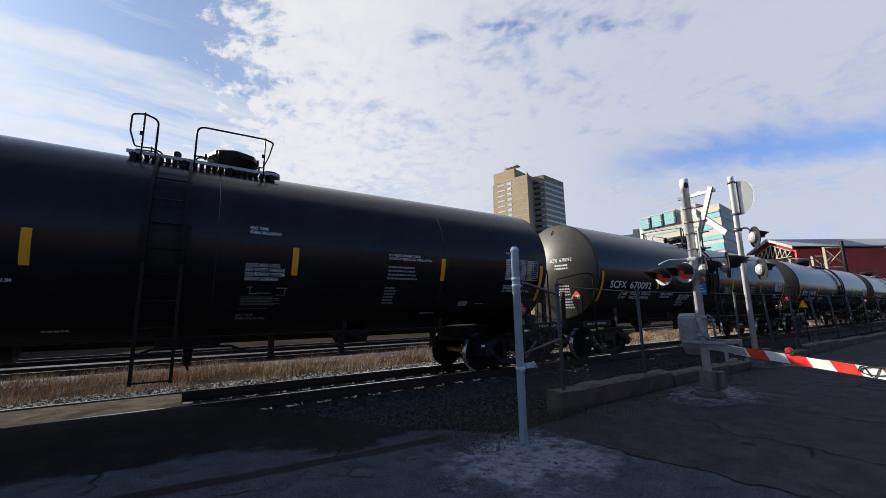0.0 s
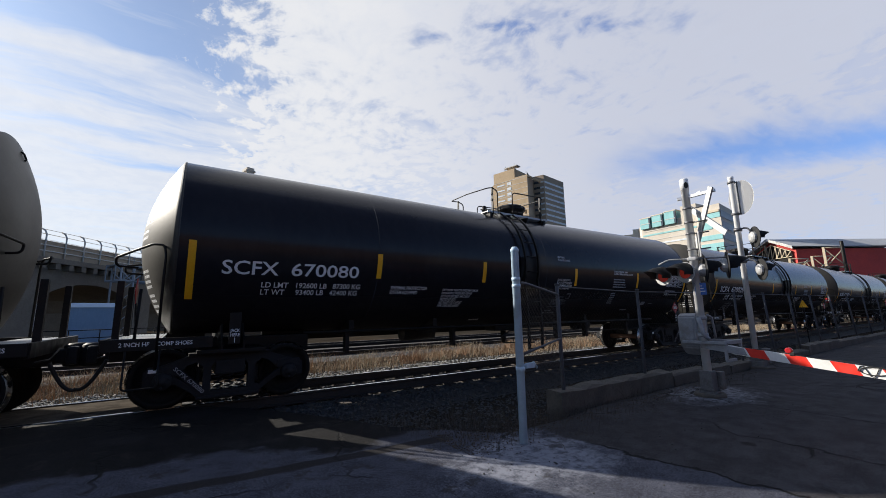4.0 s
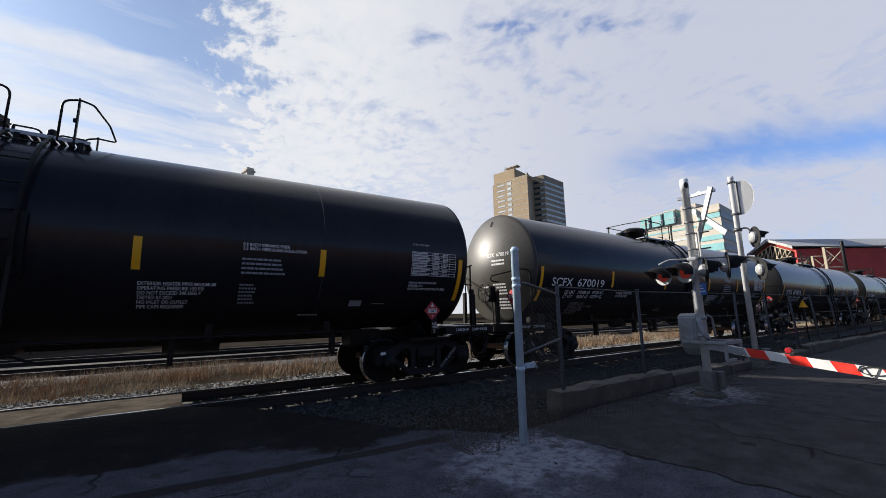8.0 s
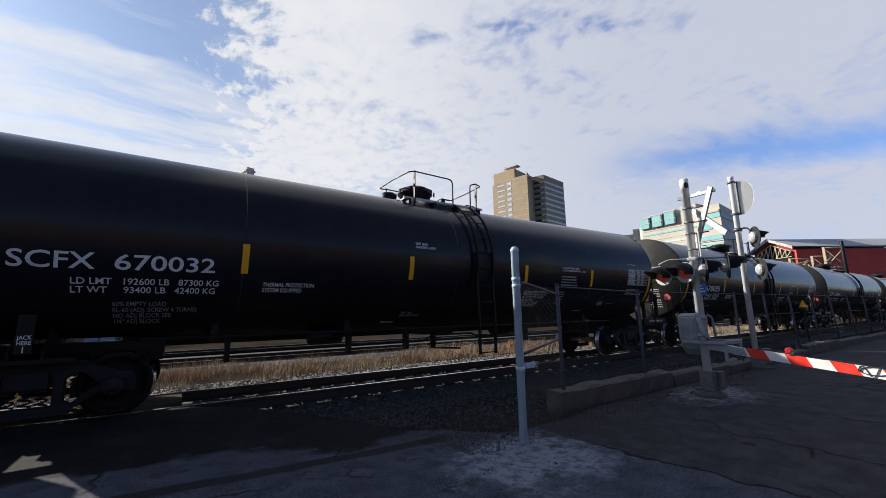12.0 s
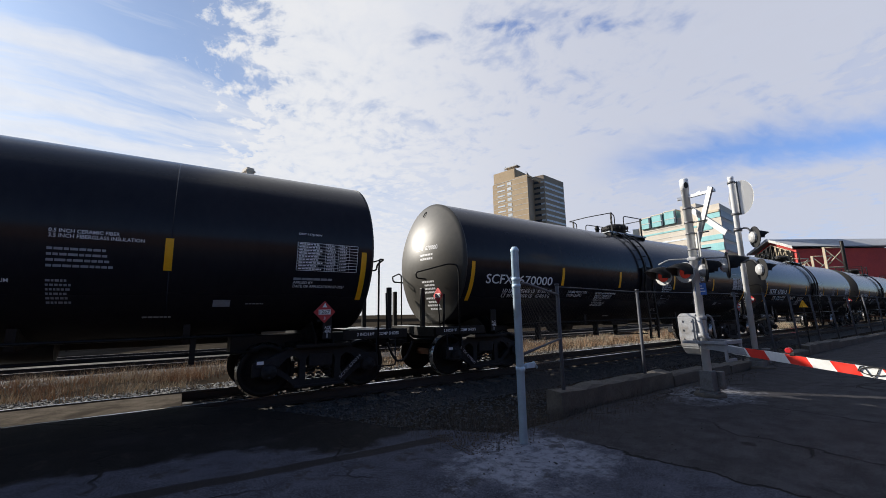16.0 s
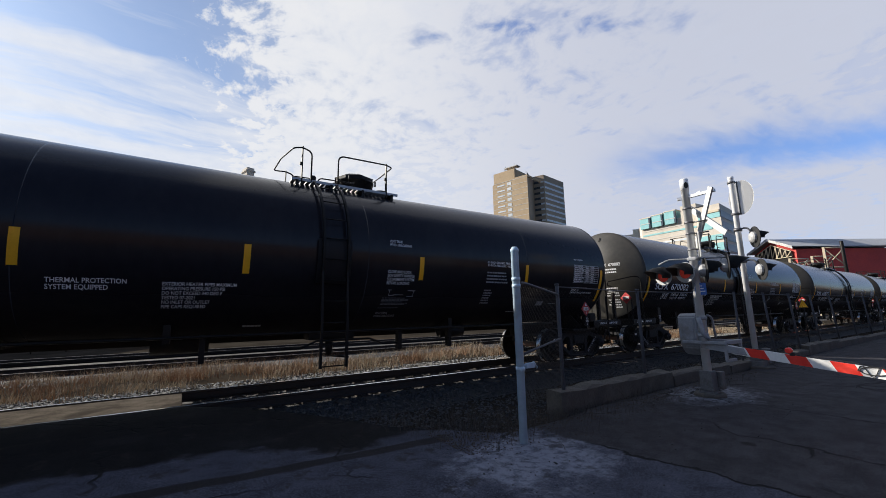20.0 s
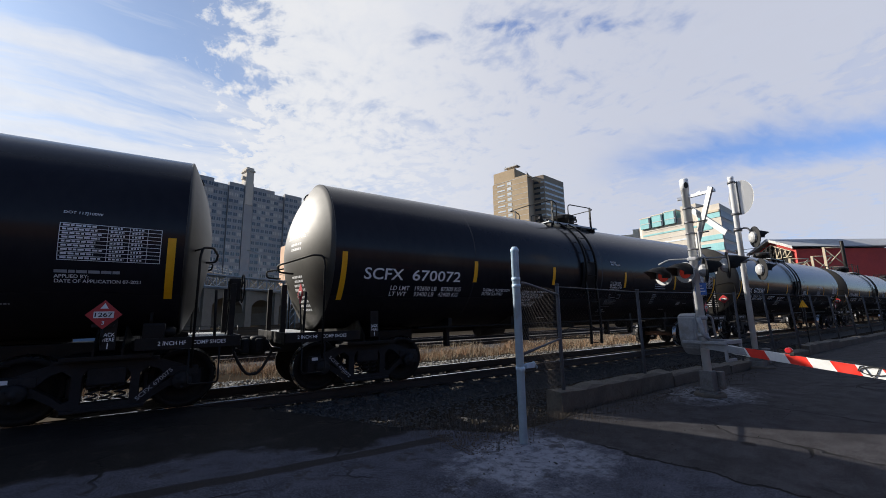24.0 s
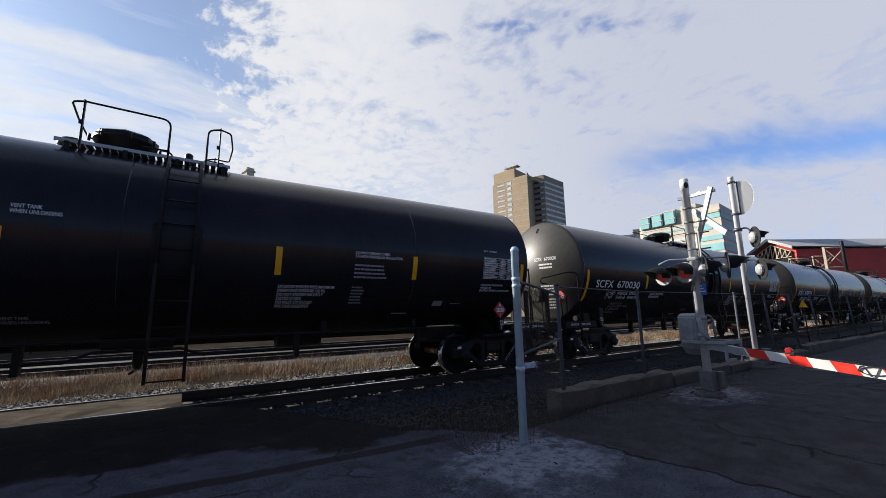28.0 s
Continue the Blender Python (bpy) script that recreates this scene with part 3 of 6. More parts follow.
THERMAL = "THERMAL PROTECTION\nSYSTEM EQUIPPED"
HEATER = "EXTERIOR HEATER PIPES MAXIMUM\nOPERATING PRESSURE 150 PSI\nDO NOT EXCEED 340 DEG F\nTESTED 07-2021\nNO INLET OR OUTLET\nPIPE CAPS REQUIRED"
VENT = "VENT TANK\nWHEN UNLOADING"
LOCK = "CLOSE AND LOCK\nBOV SAFETY HANDLE\nSECUREMENT SYSTEM\nBEFORE LOADING"
FIBRE = "0.5 INCH CERAMIC FIBER\n3.5 INCH FIBERGLASS INSULATION"
LINING = "APPLIED BY:\nDATE OF APPLICATION 07-2021"
EMPTY_LOAD = "60% EMPTY LOAD\nEL-60 (ADJ. SCREW 4 TURNS)\nNO ADJ BLOCK SEE\n1/4\" ADJ BLOCK"
SHOES = "2 INCH HF    COMP SHOES"
JACK = "JACK\nHERE"
SHAPES = text_shapes([THERMAL, HEATER, VENT, LOCK, FIBRE, LINING, EMPTY_LOAD, SHOES, JACK, "1267", "3", "DOT 117J100W", "OUTLET", "INLET"] + ["SCFX"] + NUMBERS + ["SCFX " + n for n in NUMBERS] + [load_text(n) for n in NUMBERS])

# ---- tank car ----
TANK_R, TANK_Z = 1.575, 2.645
RIM = {-1: 7.94, 1: 7.87}           # the jacket's edge at the leading and the trailing end
BULGE = {-1: 0.52, 1: 0.38}         # how far the dished ends stand out
PITCH = 18.1


def axis(x):
    """The tank sags a little to its outlet in the middle: the height of its axis."""
    return TANK_Z + 0.055 * max(abs(x) - 1.5, 0.0) / 6.4


def on_side(x, z, lift=0.005):
    return Vector((x, -math.sqrt(max((TANK_R + lift) ** 2 - (z - axis(x)) ** 2, 0.0)), z))


def on_head(end, y, z, lift=0.006):
    r2 = (y * y + (z - axis(RIM[end])) ** 2) / TANK_R ** 2
    return Vector((end * (RIM[end] + BULGE[end] * max(1 - r2, 0.0) + lift), y, z))


def letters(name, body, x0, x1, z0, z1, parent, mat=None, place=on_side, label=""):
    co, faces = SHAPES[body]
    bm = B()
    vs = [bm.verts.new(place(x0 + u * (x1 - x0), z0 + v * (z1 - z0))) for u, v in co]
    for f in faces:
        try:
            bm.faces.new([vs[i] for i in f])
        except ValueError:
            pass
    return tagged(part(name, bm, mat or WHITE_LETTER, parent), label, kind="stuff")


def patches(bm, rects, place=on_side, m=0, step=0.06):
    """Thin painted or taped rectangles that follow the curve of the tank."""
    for x0, x1, z0, z1 in rects:
        n = max(1, int((z1 - z0) / step))
        rows = [(bm.verts.new(place(x0, z0 + (z1 - z0) * k / n)), bm.verts.new(place(x1, z0 + (z1 - z0) * k / n))) for k in range(n + 1)]
        for a, b in zip(rows, rows[1:]):
            bm.faces.new((a[0], a[1], b[1], b[0])).material_index = m


def bar_lines(x0, x1, z1, count, pitch, height, seed):
    """Rows of small unreadable print as bars."""
    rng = random.Random(seed)
    out = []
    for k in range(count):
        x = x0
        end = x0 + (x1 - x0) * rng.uniform(0.75, 1.0)
        while x < end:
            w = rng.uniform(0.05, 0.14) * (x1 - x0) + 0.01
            out.append((x, min(x + w, end), z1 - k * pitch - height, z1 - k * pitch))
            x += w + 0.012
    return out


def wheelset_mesh():
    bm = B()
    lathe(bm, [(-0.62, 0.085), (-0.3, 0.075), (0.3, 0.075), (0.62, 0.085)], 16, "y", m=2)
    for s in (-1, 1):
        lathe(bm, [(s * 1.12, 0.075), (s * 0.82, 0.08)], 14, "y", m=0)
        prof = [(0.66, 0.09), (0.66, 0.15), (0.70, 0.20), (0.715, 0.36), (0.685, 0.385), (0.675, 0.485), (0.705, 0.483), (0.72, 0.458), (0.82, 0.453), (0.82, 0.385), (0.80, 0.37), (0.765, 0.34), (0.75, 0.22), (0.80, 0.17), (0.83, 0.15), (0.83, 0.08)]
        lathe(bm, [(s * a, r) for a, r in prof], 40, "y", m=0)
    bm.normal_update()
    for f in bm.faces:
        c = f.calc_center_median()
        r = math.hypot(c.x, c.z)
        if 0.448 < r < 0.475 and 0.70 < abs(c.y) < 0.82:
            f.material_index = 1
    # two cast marks on each disc
    for s in (-1, 1):
        for a in (0.4, 3.3):
            x, z = 0.29 * math.cos(a), 0.29 * math.sin(a)
            box(bm, x - 0.03, x + 0.03, s * 0.765 - 0.012, s * 0.765 + 0.012, z - 0.018, z + 0.018)
    return finish(bm, "wheelset", [WHEEL, TREAD, AXLE_RUST])


WHEELSET = wheelset_mesh()


def side_frame_mesh():
    bm = B()
    outer = [(-1.16, 0.38), (-1.16, 0.60), (-0.98, 0.66), (-0.60, 0.80), (-0.30, 0.83), (0.30, 0.83), (0.60, 0.80), (0.98, 0.66), (1.16, 0.60), (1.16, 0.38), (0.74, 0.38), (0.56, 0.26), (0.44, 0.15), (-0.44, 0.15), (-0.56, 0.26), (-0.74, 0.38)]
    left = [(-0.76, 0.50), (-0.58, 0.38), (-0.46, 0.27), (-0.38, 0.30), (-0.38, 0.62), (-0.48, 0.70), (-0.60, 0.66)]
    mid = [(-0.27, 0.24), (0.27, 0.24), (0.27, 0.62), (0.22, 0.70), (-0.22, 0.70), (-0.27, 0.62)]
    plate(bm, [outer, left, [(-x, z) for x, z in left[::-1]], mid], -0.07, 0.07)
    bmesh.ops.recalc_face_normals(bm, faces=bm.faces)
    # flanges round the frame
    box(bm, -0.60, 0.60, -0.10, 0.10, 0.80, 0.845, bevel=0.01)
    box(bm, -0.46, 0.46, -0.11, 0.11, 0.13, 0.175, bevel=0.01)
    for s in (-1, 1):
        box(bm, s * 0.92 - 0.20, s * 0.92 + 0.20, -0.09, 0.09, 0.52, 0.66, bevel=0.02)
    return finish(bm, "side_frame", TRUCK)


def spring_mesh():
    bm = B()
    tube(bm, [(0.062 * math.cos(a * 0.9), 0.062 * math.sin(a * 0.9), 0.18 + 0.0105 * a) for a in range(0, 30)], 0.014, 5)
    return finish(bm, "coil_spring", TRUCK)


def journal_mesh():
    bm = B()
    lathe(bm, [(0.0, 0.13), (-0.10, 0.13), (-0.13, 0.11), (-0.14, 0.055), (-0.16, 0.05), (-0.165, 0.0)], 20, "y")
    for k in range(3):
        a = 0.5 + k * 2.094
        lathe(bm, [(-0.13, 0.018), (-0.155, 0.018)], 6, "y", (0.085 * math.cos(a), 0, 0.085 * math.sin(a)))
    return finish(bm, "journal_bearing", TRUCK)


SIDE_FRAME, SPRINGS, JOURNAL = side_frame_mesh(), spring_mesh(), journal_mesh()
WHEELSETS = []


def truck(car, x):
    bm = B()
    box(bm, -0.22, 0.22, -1.10, 1.10, 0.48, 0.72, bevel=0.03)
    lathe(bm, [(0.72, 0.2), (0.80, 0.2)], 20, "z")
    for s in (-1, 1):
        tube(bm, [(s * 0.42, -0.8, 0.40), (s * 0.36, 0.0, 0.44), (s * 0.42, 0.8, 0.40)], 0.045, 6)
        for t in (-1, 1):
            box(bm, s * 0.44 - 0.03, s * 0.44 + 0.03, t * 0.75 - 0.06, t * 0.75 + 0.06, 0.30, 0.58, bevel=0.012)
    tr = part("truck", bm, TRUCK, car, "dirty cast steel two-axle bogie")
    tr.location = (x, 0, 0)
    for s in (-1, 1):
        part("side_frame", SIDE_FRAME, None, tr).location = (0, s * 1.0, 0)
        for w in (-0.16, 0.0, 0.16):
            part("coil_spring", SPRINGS, None, tr).location = (w, s * 1.0, 0)
        for w in (-0.915, 0.915):
            j = part("journal_bearing", JOURNAL, None, tr)
            j.matrix_basis = pose(w, s * 1.07, 0.457, 0, 0, 0 if s < 0 else 180)
    bm = B()
    box(bm, -1.10, -0.99, -1.012 - 0.082, -1.09, 0.585, 0.64)
    part("bearing_tag", bm, WHITE_LETTER, tr, "small white tag on the frame")
    for w in (-0.915, 0.915):
        ws = part("wheelset", WHEELSET, None, tr, "steel wheels on a rusty axle")
        ws.matrix_parent_inverse = Matrix.Translation((w, 0, 0.457))
    return tr


def tank_car(s, name="tank_car"):
    """A jacketed tank car on the track's axis. s = 1: the ladder stands on the x < 0 side of the manway, -1: the other way round."""
    car = thing(name, "long black jacketed railway tank car with white stencils", "tank car", group="tank cars of the train")
    # shell
    bm = B()
    prof = []
    for a, b in ((-RIM[-1], -4.6), (-4.6, 0.25 * s), (0.25 * s, 4.6), (4.6, RIM[1])):
        prof += [(a, TANK_R - 0.0012), (a + 0.008, TANK_R), (a + 0.02, TANK_R)]
        prof += [(x, TANK_R) for x in (-1.5, 1.5) if a + 0.1 < x < b - 0.1]
        prof += [(b - 0.02, TANK_R), (b - 0.008, TANK_R), (b, TANK_R - 0.0012)]
    lathe(bm, prof, 96, "x", (0, 0, 0))
    for v in bm.verts:
        v.co.z += axis(v.co.x)
    part("tank_jacket", bm, TANK, car, "glossy black cylindrical steel jacket")
    for e in (-1, 1):
        bm = B()
        prof = [(e * (RIM[e] - 0.03), TANK_R + 0.004), (e * (RIM[e] + 0.002), TANK_R + 0.004), (e * (RIM[e] + 0.004), TANK_R - 0.002)]
        prof += [(e * (RIM[e] + 0.006 + BULGE[e] * (1 - (1 - k / 22) ** 2)), TANK_R * (1 - k / 22) * 0.998) for k in range(0, 23)]
        prof[-1] = (prof[-1][0], 0.003)
        lathe(bm, prof, 72, "x", (0, 0, axis(RIM[e])))
        part("tank_head", bm, TANK_END, car, "dished dusty black tank end")
        bm = B()
        tube(bm, bent_line([on_head(e, -0.05, TANK_Z + 1.42), on_head(e, -0.05, TANK_Z + 1.40, 0.035), on_head(e, -0.05, TANK_Z + 1.30, 0.035), on_head(e, -0.05, TANK_Z + 1.28)], 0.02), 0.014, 6)
        part("lifting_lug", bm, STEEL_BLACK, car)
    # yellow strips
    for x, z0, z1 in ((-7.73, 1.70, 2.60), (7.68, 1.70, 2.60), (-4.58 * s, 2.114, 2.595), (-1.89 * s, 2.114, 2.595), (1.457 * s, 2.114, 2.595), (4.58 * s, 2.114, 2.595)):
        bm = B()
        patches(bm, [(x - 0.052, x + 0.052, z0, z1)])
        part("reflective_strip", bm, YELLOW, car, "yellow reflective strip")
    # ladder
    lx0, lx1 = sorted((-0.66 * s, -0.20 * s))
    for x in (lx0, lx1):
        bm = B()
        pts = [(x, -1.66, 0.50), (x, -1.68, 1.1)] + [(x, on_side(x, z, 0.11).y, z) for z in np.linspace(2.2, 3.9, 14)] + [(x, -0.80, 4.14)]
        for a, b in zip(pts, pts[1:]):
            a, b = Vector(a), Vector(b)
            vs = [bm.verts.new(p + Vector((dx, dy, 0))) for p in (a, b) for dx, dy in ((-0.022, -0.03), (0.022, -0.03), (0.022, 0.03), (-0.022, 0.03))]
            for f in ((0, 1, 5, 4), (1, 2, 6, 5), (2, 3, 7, 6), (3, 0, 4, 7)):
                bm.faces.new([vs[i] for i in f])
        part("ladder_stile", bm, STEEL_BLACK, car)
    for z in (0.53, 0.90, 1.28, 1.66, 2.04, 2.42, 2.80, 3.18, 3.56, 3.92):
        y = -1.67 if z < 1.7 else on_side(0, z, 0.11).y
        bm = B()
        tube(bm, [(lx0, y, z), (lx1, y, z)], 0.012, 6)
        part("ladder_rung", bm, STEEL_BLACK, car)
    bm = B()
    patches(bm, [(lx0 - 0.09, lx1 + 0.09, 1.99, 2.80)], lambda x, z: on_side(x, z, 0.05))
    bmesh.ops.solidify(bm, geom=bm.faces[:], thickness=0.02)
    part("ladder_shield", bm, SHIELD, car, "flat black plate behind the ladder")
    # top platform, manway, rails
    bm = B()
    for y0, y1 in ((-0.80, -0.42), (0.42, 0.80)):
        for k in range(23):
            x = -1.08 + k * 0.1
            box(bm, min(x * s, (x + 0.075) * s), max(x * s, (x + 0.075) * s), y0, y1, 4.125, 4.150)
        for y in (y0, y1):
            box(bm, min(-1.1 * s, 1.25 * s), max(-1.1 * s, 1.25 * s), y - 0.012, y + 0.012, 4.105, 4.16)
    part("top_platform", bm, GRATE, car, "galvanised grating walkway")
    bm = B()
    box(bm, -0.03, 0.03, -0.2, 0.2, 3.92, 4.12)
    bracket = finish(bm, "platform_bracket", STEEL_BLACK)
    for x in (-1.0, -0.3, 0.4, 1.1):
        for y in (-0.62, 0.62):
            part("platform_bracket", bracket, None, car).location = (x * s, y, 0)
    bm = B()
    lathe(bm, [(4.1, 0.40), (4.48, 0.40), (4.49, 0.46), (4.53, 0.46)], 24, "z", (0.5 * s, 0, 0))
    mw = part("manway", bm, STEEL_BLACK, car, "round black manway nozzle")
    bm = B()
    lathe(bm, [(4.53, 0.47), (4.60, 0.47), (4.68, 0.30), (4.69, 0.0)], 8, "z", (0.5 * s, 0, 0), smooth=False)
    part("manway_lid", bm, STEEL_BLACK, mw)
    bm = B()
    lathe(bm, [(4.44, 0.022), (4.56, 0.022)], 6, "z")
    bolt = finish(bm, "lid_bolt", STEEL_BLACK)
    for k in range(8):
        a = k * math.pi / 4 + 0.2
        part("lid_bolt", bolt, None, mw).location = (0.5 * s + 0.5 * math.cos(a), 0.5 * math.sin(a), 0)
    bm = B()
    lathe(bm, [(4.20, 0.20), (4.40, 0.20), (4.46, 0.16), (4.47, 0.0)], 16, "z", (1.22 * s, 0.1, 0))
    part("valve_dome", bm, STEEL_BLACK, car)
    bm = B()
    lathe(bm, [(4.20, 0.07), (4.55, 0.07), (4.58, 0.04)], 10, "z", (-0.45 * s, 0.1, 0))
    tube(bm, [(-0.6 * s, 0.1, 4.45), (-0.3 * s, 0.1, 4.45)], 0.02, 6)
    part("safety_valve", bm, STEEL_BLACK, car)
    for y in (-0.80, 0.80):
        bm = B()
        tube(bm, bent_line([(-0.72 * s, y, 4.10), (-0.72 * s, y, 4.76), (-0.91 * s, y, 4.82)], 0.14, 5), 0.017, 7)
        part("grab_hoop", bm, STEEL_BLACK, car)
        bm = B()
        tube(bm, bent_line([(-0.16 * s, y, 4.10), (-0.16 * s, y, 4.80), (0.96 * s, y, 4.82)], 0.14, 5), 0.017, 7)
        tube(bm, [(-0.18 * s, y, 4.24), (0.2 * s, y, 4.24)], 0.014, 6)
        part("handrail", bm, STEEL_BLACK, car)
        for x in (-0.91, 0.96):
            bm = B()
            box(bm, x * s - 0.012, x * s + 0.012, y - 0.032, y + 0.032, 4.02, 4.84, bevel=0.004)
            box(bm, x * s - 0.045, x * s - 0.012, y - 0.02, y + 0.02, 4.44, 4.50)
            part("rail_post", bm, STEEL_BLACK, car)
    for x0, x1, x2 in ((-0.91, -1.08, -1.18), (0.96, 1.11, 1.16)):
        bm = B()
        tube(bm, bent_line([(x0 * s, -0.80, 4.82), (x1 * s, -0.80, 4.78), (x2 * s, 0.0, 4.80), (x2 * s, 0.80, 4.80), (x0 * s, 0.80, 4.82)], 0.10, 4), 0.016, 7)
        part("cross_rail", bm, STEEL_BLACK, car, "bent round bar across the walkway's end")
    bm = B()
    tube(bm, bent_line([(-1.0 * s, -0.62, 4.15), (-1.02 * s, -0.62, 4.24), (-0.70 * s, -0.62, 4.25), (-0.68 * s, -0.62, 4.15)], 0.05, 4), 0.014, 6)
    part("grab_iron", bm, STEEL_BLACK, car)
    # ends: sill, deck, posts, rails, coupler
    for e in (-1, 1):
        bm = B()
        x0, x1 = sorted((e * 5.6, e * 8.72))
        box(bm, x0, x1, -0.30, 0.30, 0.72, 1.05, bevel=0.02)
        part("draft_sill", bm, STEEL_BLACK, car)
        bm = B()
        x0, x1 = sorted((e * 7.35, e * 8.70))
        box(bm, x0, x1, -1.42, -1.38, 0.95, 1.12, bevel=0.006)
        box(bm, x0, x1, 1.38, 1.42, 0.95, 1.12, bevel=0.006)
        x0, x1 = sorted((e * 8.66, e * 8.72))
        box(bm, x0, x1, -1.38, 1.38, 0.92, 1.12, bevel=0.006)
        part("end_sill", bm, STEEL_BLACK, car)
        bm = B()
        x0, x1 = sorted((e * 8.0, e * 8.66))
        box(bm, x0, x1, -0.06, 0.06, 1.05, 1.08)
        deck = part("end_deck", bm, GRATE, car, "galvanised grating deck")
        bm = B()
        box(bm, 0.0, 0.03, -1.37, 1.37, 1.08, 1.10)
        slat = finish(bm, "slat", GRATE)
        for k in range(14):
            part("slat", slat, None, deck).location = (e * (8.035 + k * 0.047) - 0.015, 0, 0)
        for y in (-0.72, 0.72):
            bm = B()
            box(bm, e * 8.62 - 0.045, e * 8.62 + 0.045, y - 0.05, y + 0.05, 0.95, 2.0, bevel=0.01)
            part("end_post", bm, STEEL_BLACK, car)
        bm = B()
        tube(bm, [(e * 8.35, -1.2, 1.1), (e * 8.33, -1.2, 1.85)], 0.022, 6)
        part("stanchion", bm, STEEL_BLACK, car)
        far_x, far_y, far_z = (8.74, 0.62, 2.38) if e < 0 else (8.34, 0.70, 2.50)
        for sy in (-1, 1):
            bm = B()
            tube(bm, bent_line([(e * 8.06, sy * 1.41, 0.66 if sy < 0 else 1.0), (e * 8.06, sy * 1.42, 2.36), (e * 8.09, sy * 1.38, 2.52), (e * 8.24, sy * 1.25, 2.54), (e * far_x, sy * far_y, far_z), (e * (far_x - 0.02), sy * far_y, far_z - 0.13), (e * (far_x - 0.30), sy * (far_y - 0.02), far_z - 0.15)], 0.06, 5), 0.019, 7)
            tube(bm, [(e * 8.09, sy * 1.38, 2.50), (e * 7.96, sy * 1.30, 2.46)], 0.014, 6)
            part("end_handrail", bm, STEEL_BLACK, car)
        bm = B()
        tube(bm, bent_line([(e * 8.02, -1.42, 0.95), (e * 8.02, -1.45, 0.42), (e * 8.42, -1.45, 0.42), (e * 8.42, -1.42, 0.95)], 0.05, 3), 0.014, 6)
        part("sill_step", bm, STEEL_BLACK, car)
        bm = B()
        x0, x1 = sorted((e * 8.55, e * 8.92))
        box(bm, x0, x1, -0.11, 0.11, 0.74, 0.96, bevel=0.03)
        lathe(bm, [(0.66, 0.10), (0.70, 0.16), (1.0, 0.16), (1.04, 0.10)], 12, "z", (e * 8.94, 0.05 * e, 0))
        box(bm, min(e * 8.86, e * 9.0), max(e * 8.86, e * 9.0), -0.26, 0.26, 0.72, 1.0, bevel=0.04)
        part("coupler", bm, TRUCK, car, "cast steel knuckle coupler")
        bm = B()
        tube(bm, [(e * (8.72 + 0.33 * t), -0.42, 0.78 - 0.42 * math.sin(math.pi * t * 0.55)) for t in np.linspace(0, 1, 10)], 0.028, 7)
        part("air_hose", bm, BLACK_PAINT, car)
        bm = B()
        tube(bm, bent_line([(e * 8.74, -1.3, 0.86), (e * 8.74, -0.5, 0.84), (e * 8.8, -0.3, 0.98)], 0.06, 3), 0.014, 6)
        part("uncoupling_lever", bm, STEEL_BLACK, car)
        # saddle
        bm = B()
        for x in (e * 7.05 - 0.16, e * 7.05 + 0.16):
            ring = [(-1.28, 0.86), (1.28, 0.86), (1.28, 1.02), (0.95, 1.30), (0.6, 1.24), (0, 1.12), (-0.6, 1.24), (-0.95, 1.30), (-1.28, 1.02)]
            a = [bm.verts.new((x - 0.012, y, z)) for y, z in ring]
            b = [bm.verts.new((x + 0.012, y, z)) for y, z in ring]
            bm.faces.new(a), bm.faces.new(b[::-1])
            for i in range(len(ring)):
                bm.faces.new((a[i], a[(i + 1) % len(ring)], b[(i + 1) % len(ring)], b[i]))
        box(bm, e * 7.05 - 0.5, e * 7.05 + 0.5, -1.3, 1.3, 0.84, 0.90, bevel=0.008)
        part("saddle", bm, STEEL_BLACK, car)
        bm = B()
        box(bm, e * 7.05 - 0.085, e * 7.05 + 0.085, -1.405, -1.37, 0.98, 1.48, bevel=0.01)
        jp = part("jack_plate", bm, STEEL_BLACK, car)
        letters("stencil", JACK, e * 7.05 - 0.07, e * 7.05 + 0.07, 1.10, 1.22, jp, WHITE_LETTER, lambda x, z: Vector((x, -1.409, z)))
        bm = B()
        patches(bm, [(e * 7.05 - 0.006, e * 7.05 + 0.006, 1.0, 1.08)], lambda x, z: Vector((x, -1.409, z)))
        part("stencil_bar", bm, WHITE_LETTER, jp)
        x0, x1 = sorted((e * 7.62, e * 8.50))
        letters("stencil", SHOES, x0, x1, 1.01, 1.07, car, WHITE_LETTER, lambda x, z: Vector((x, -1.424, z)))
        truck(car, e * 7.05)
    # brake wheel and valve gear at one end
    e = s
    bm = B()
    box(bm, e * 8.66 - 0.1, e * 8.66 + 0.1, -0.62, -0.25, 1.68, 2.12, bevel=0.05)
    tube(bm, [(e * 8.80, -0.42 + 0.27 * math.cos(a), 1.94 + 0.26 * math.sin(a)) for a in np.linspace(0, 2 * math.pi, 20, endpoint=False)], 0.014, 6, closed=True)
    for k in range(5):
        a = k * 2 * math.pi / 5
        tube(bm, [(e * 8.78, -0.42, 1.94), (e * 8.80, -0.42 + 0.27 * math.cos(a), 1.94 + 0.26 * math.sin(a))], 0.01, 5)
    tube(bm, [(e * 8.60, -0.5, 1.75), (e * 8.55, -0.5, 0.9)], 0.015, 5)
    part("hand_brake", bm, STEEL_BLACK, car, "hand brake wheel and gear case")
    bm = B()
    box(bm, e * 7.55 - 0.14, e * 7.55 + 0.14, -1.25, -0.95, 1.08, 1.34, bevel=0.03)
    lathe(bm, [(0.0, 0.08), (0.24, 0.08), (0.28, 0.05)], 14, "x", (e * 7.72 - 0.17, -1.1, 1.20))
    tube(bm, [(e * 7.5, -1.1, 1.3), (e * 7.5, -1.1, 1.5)], 0.02, 6)
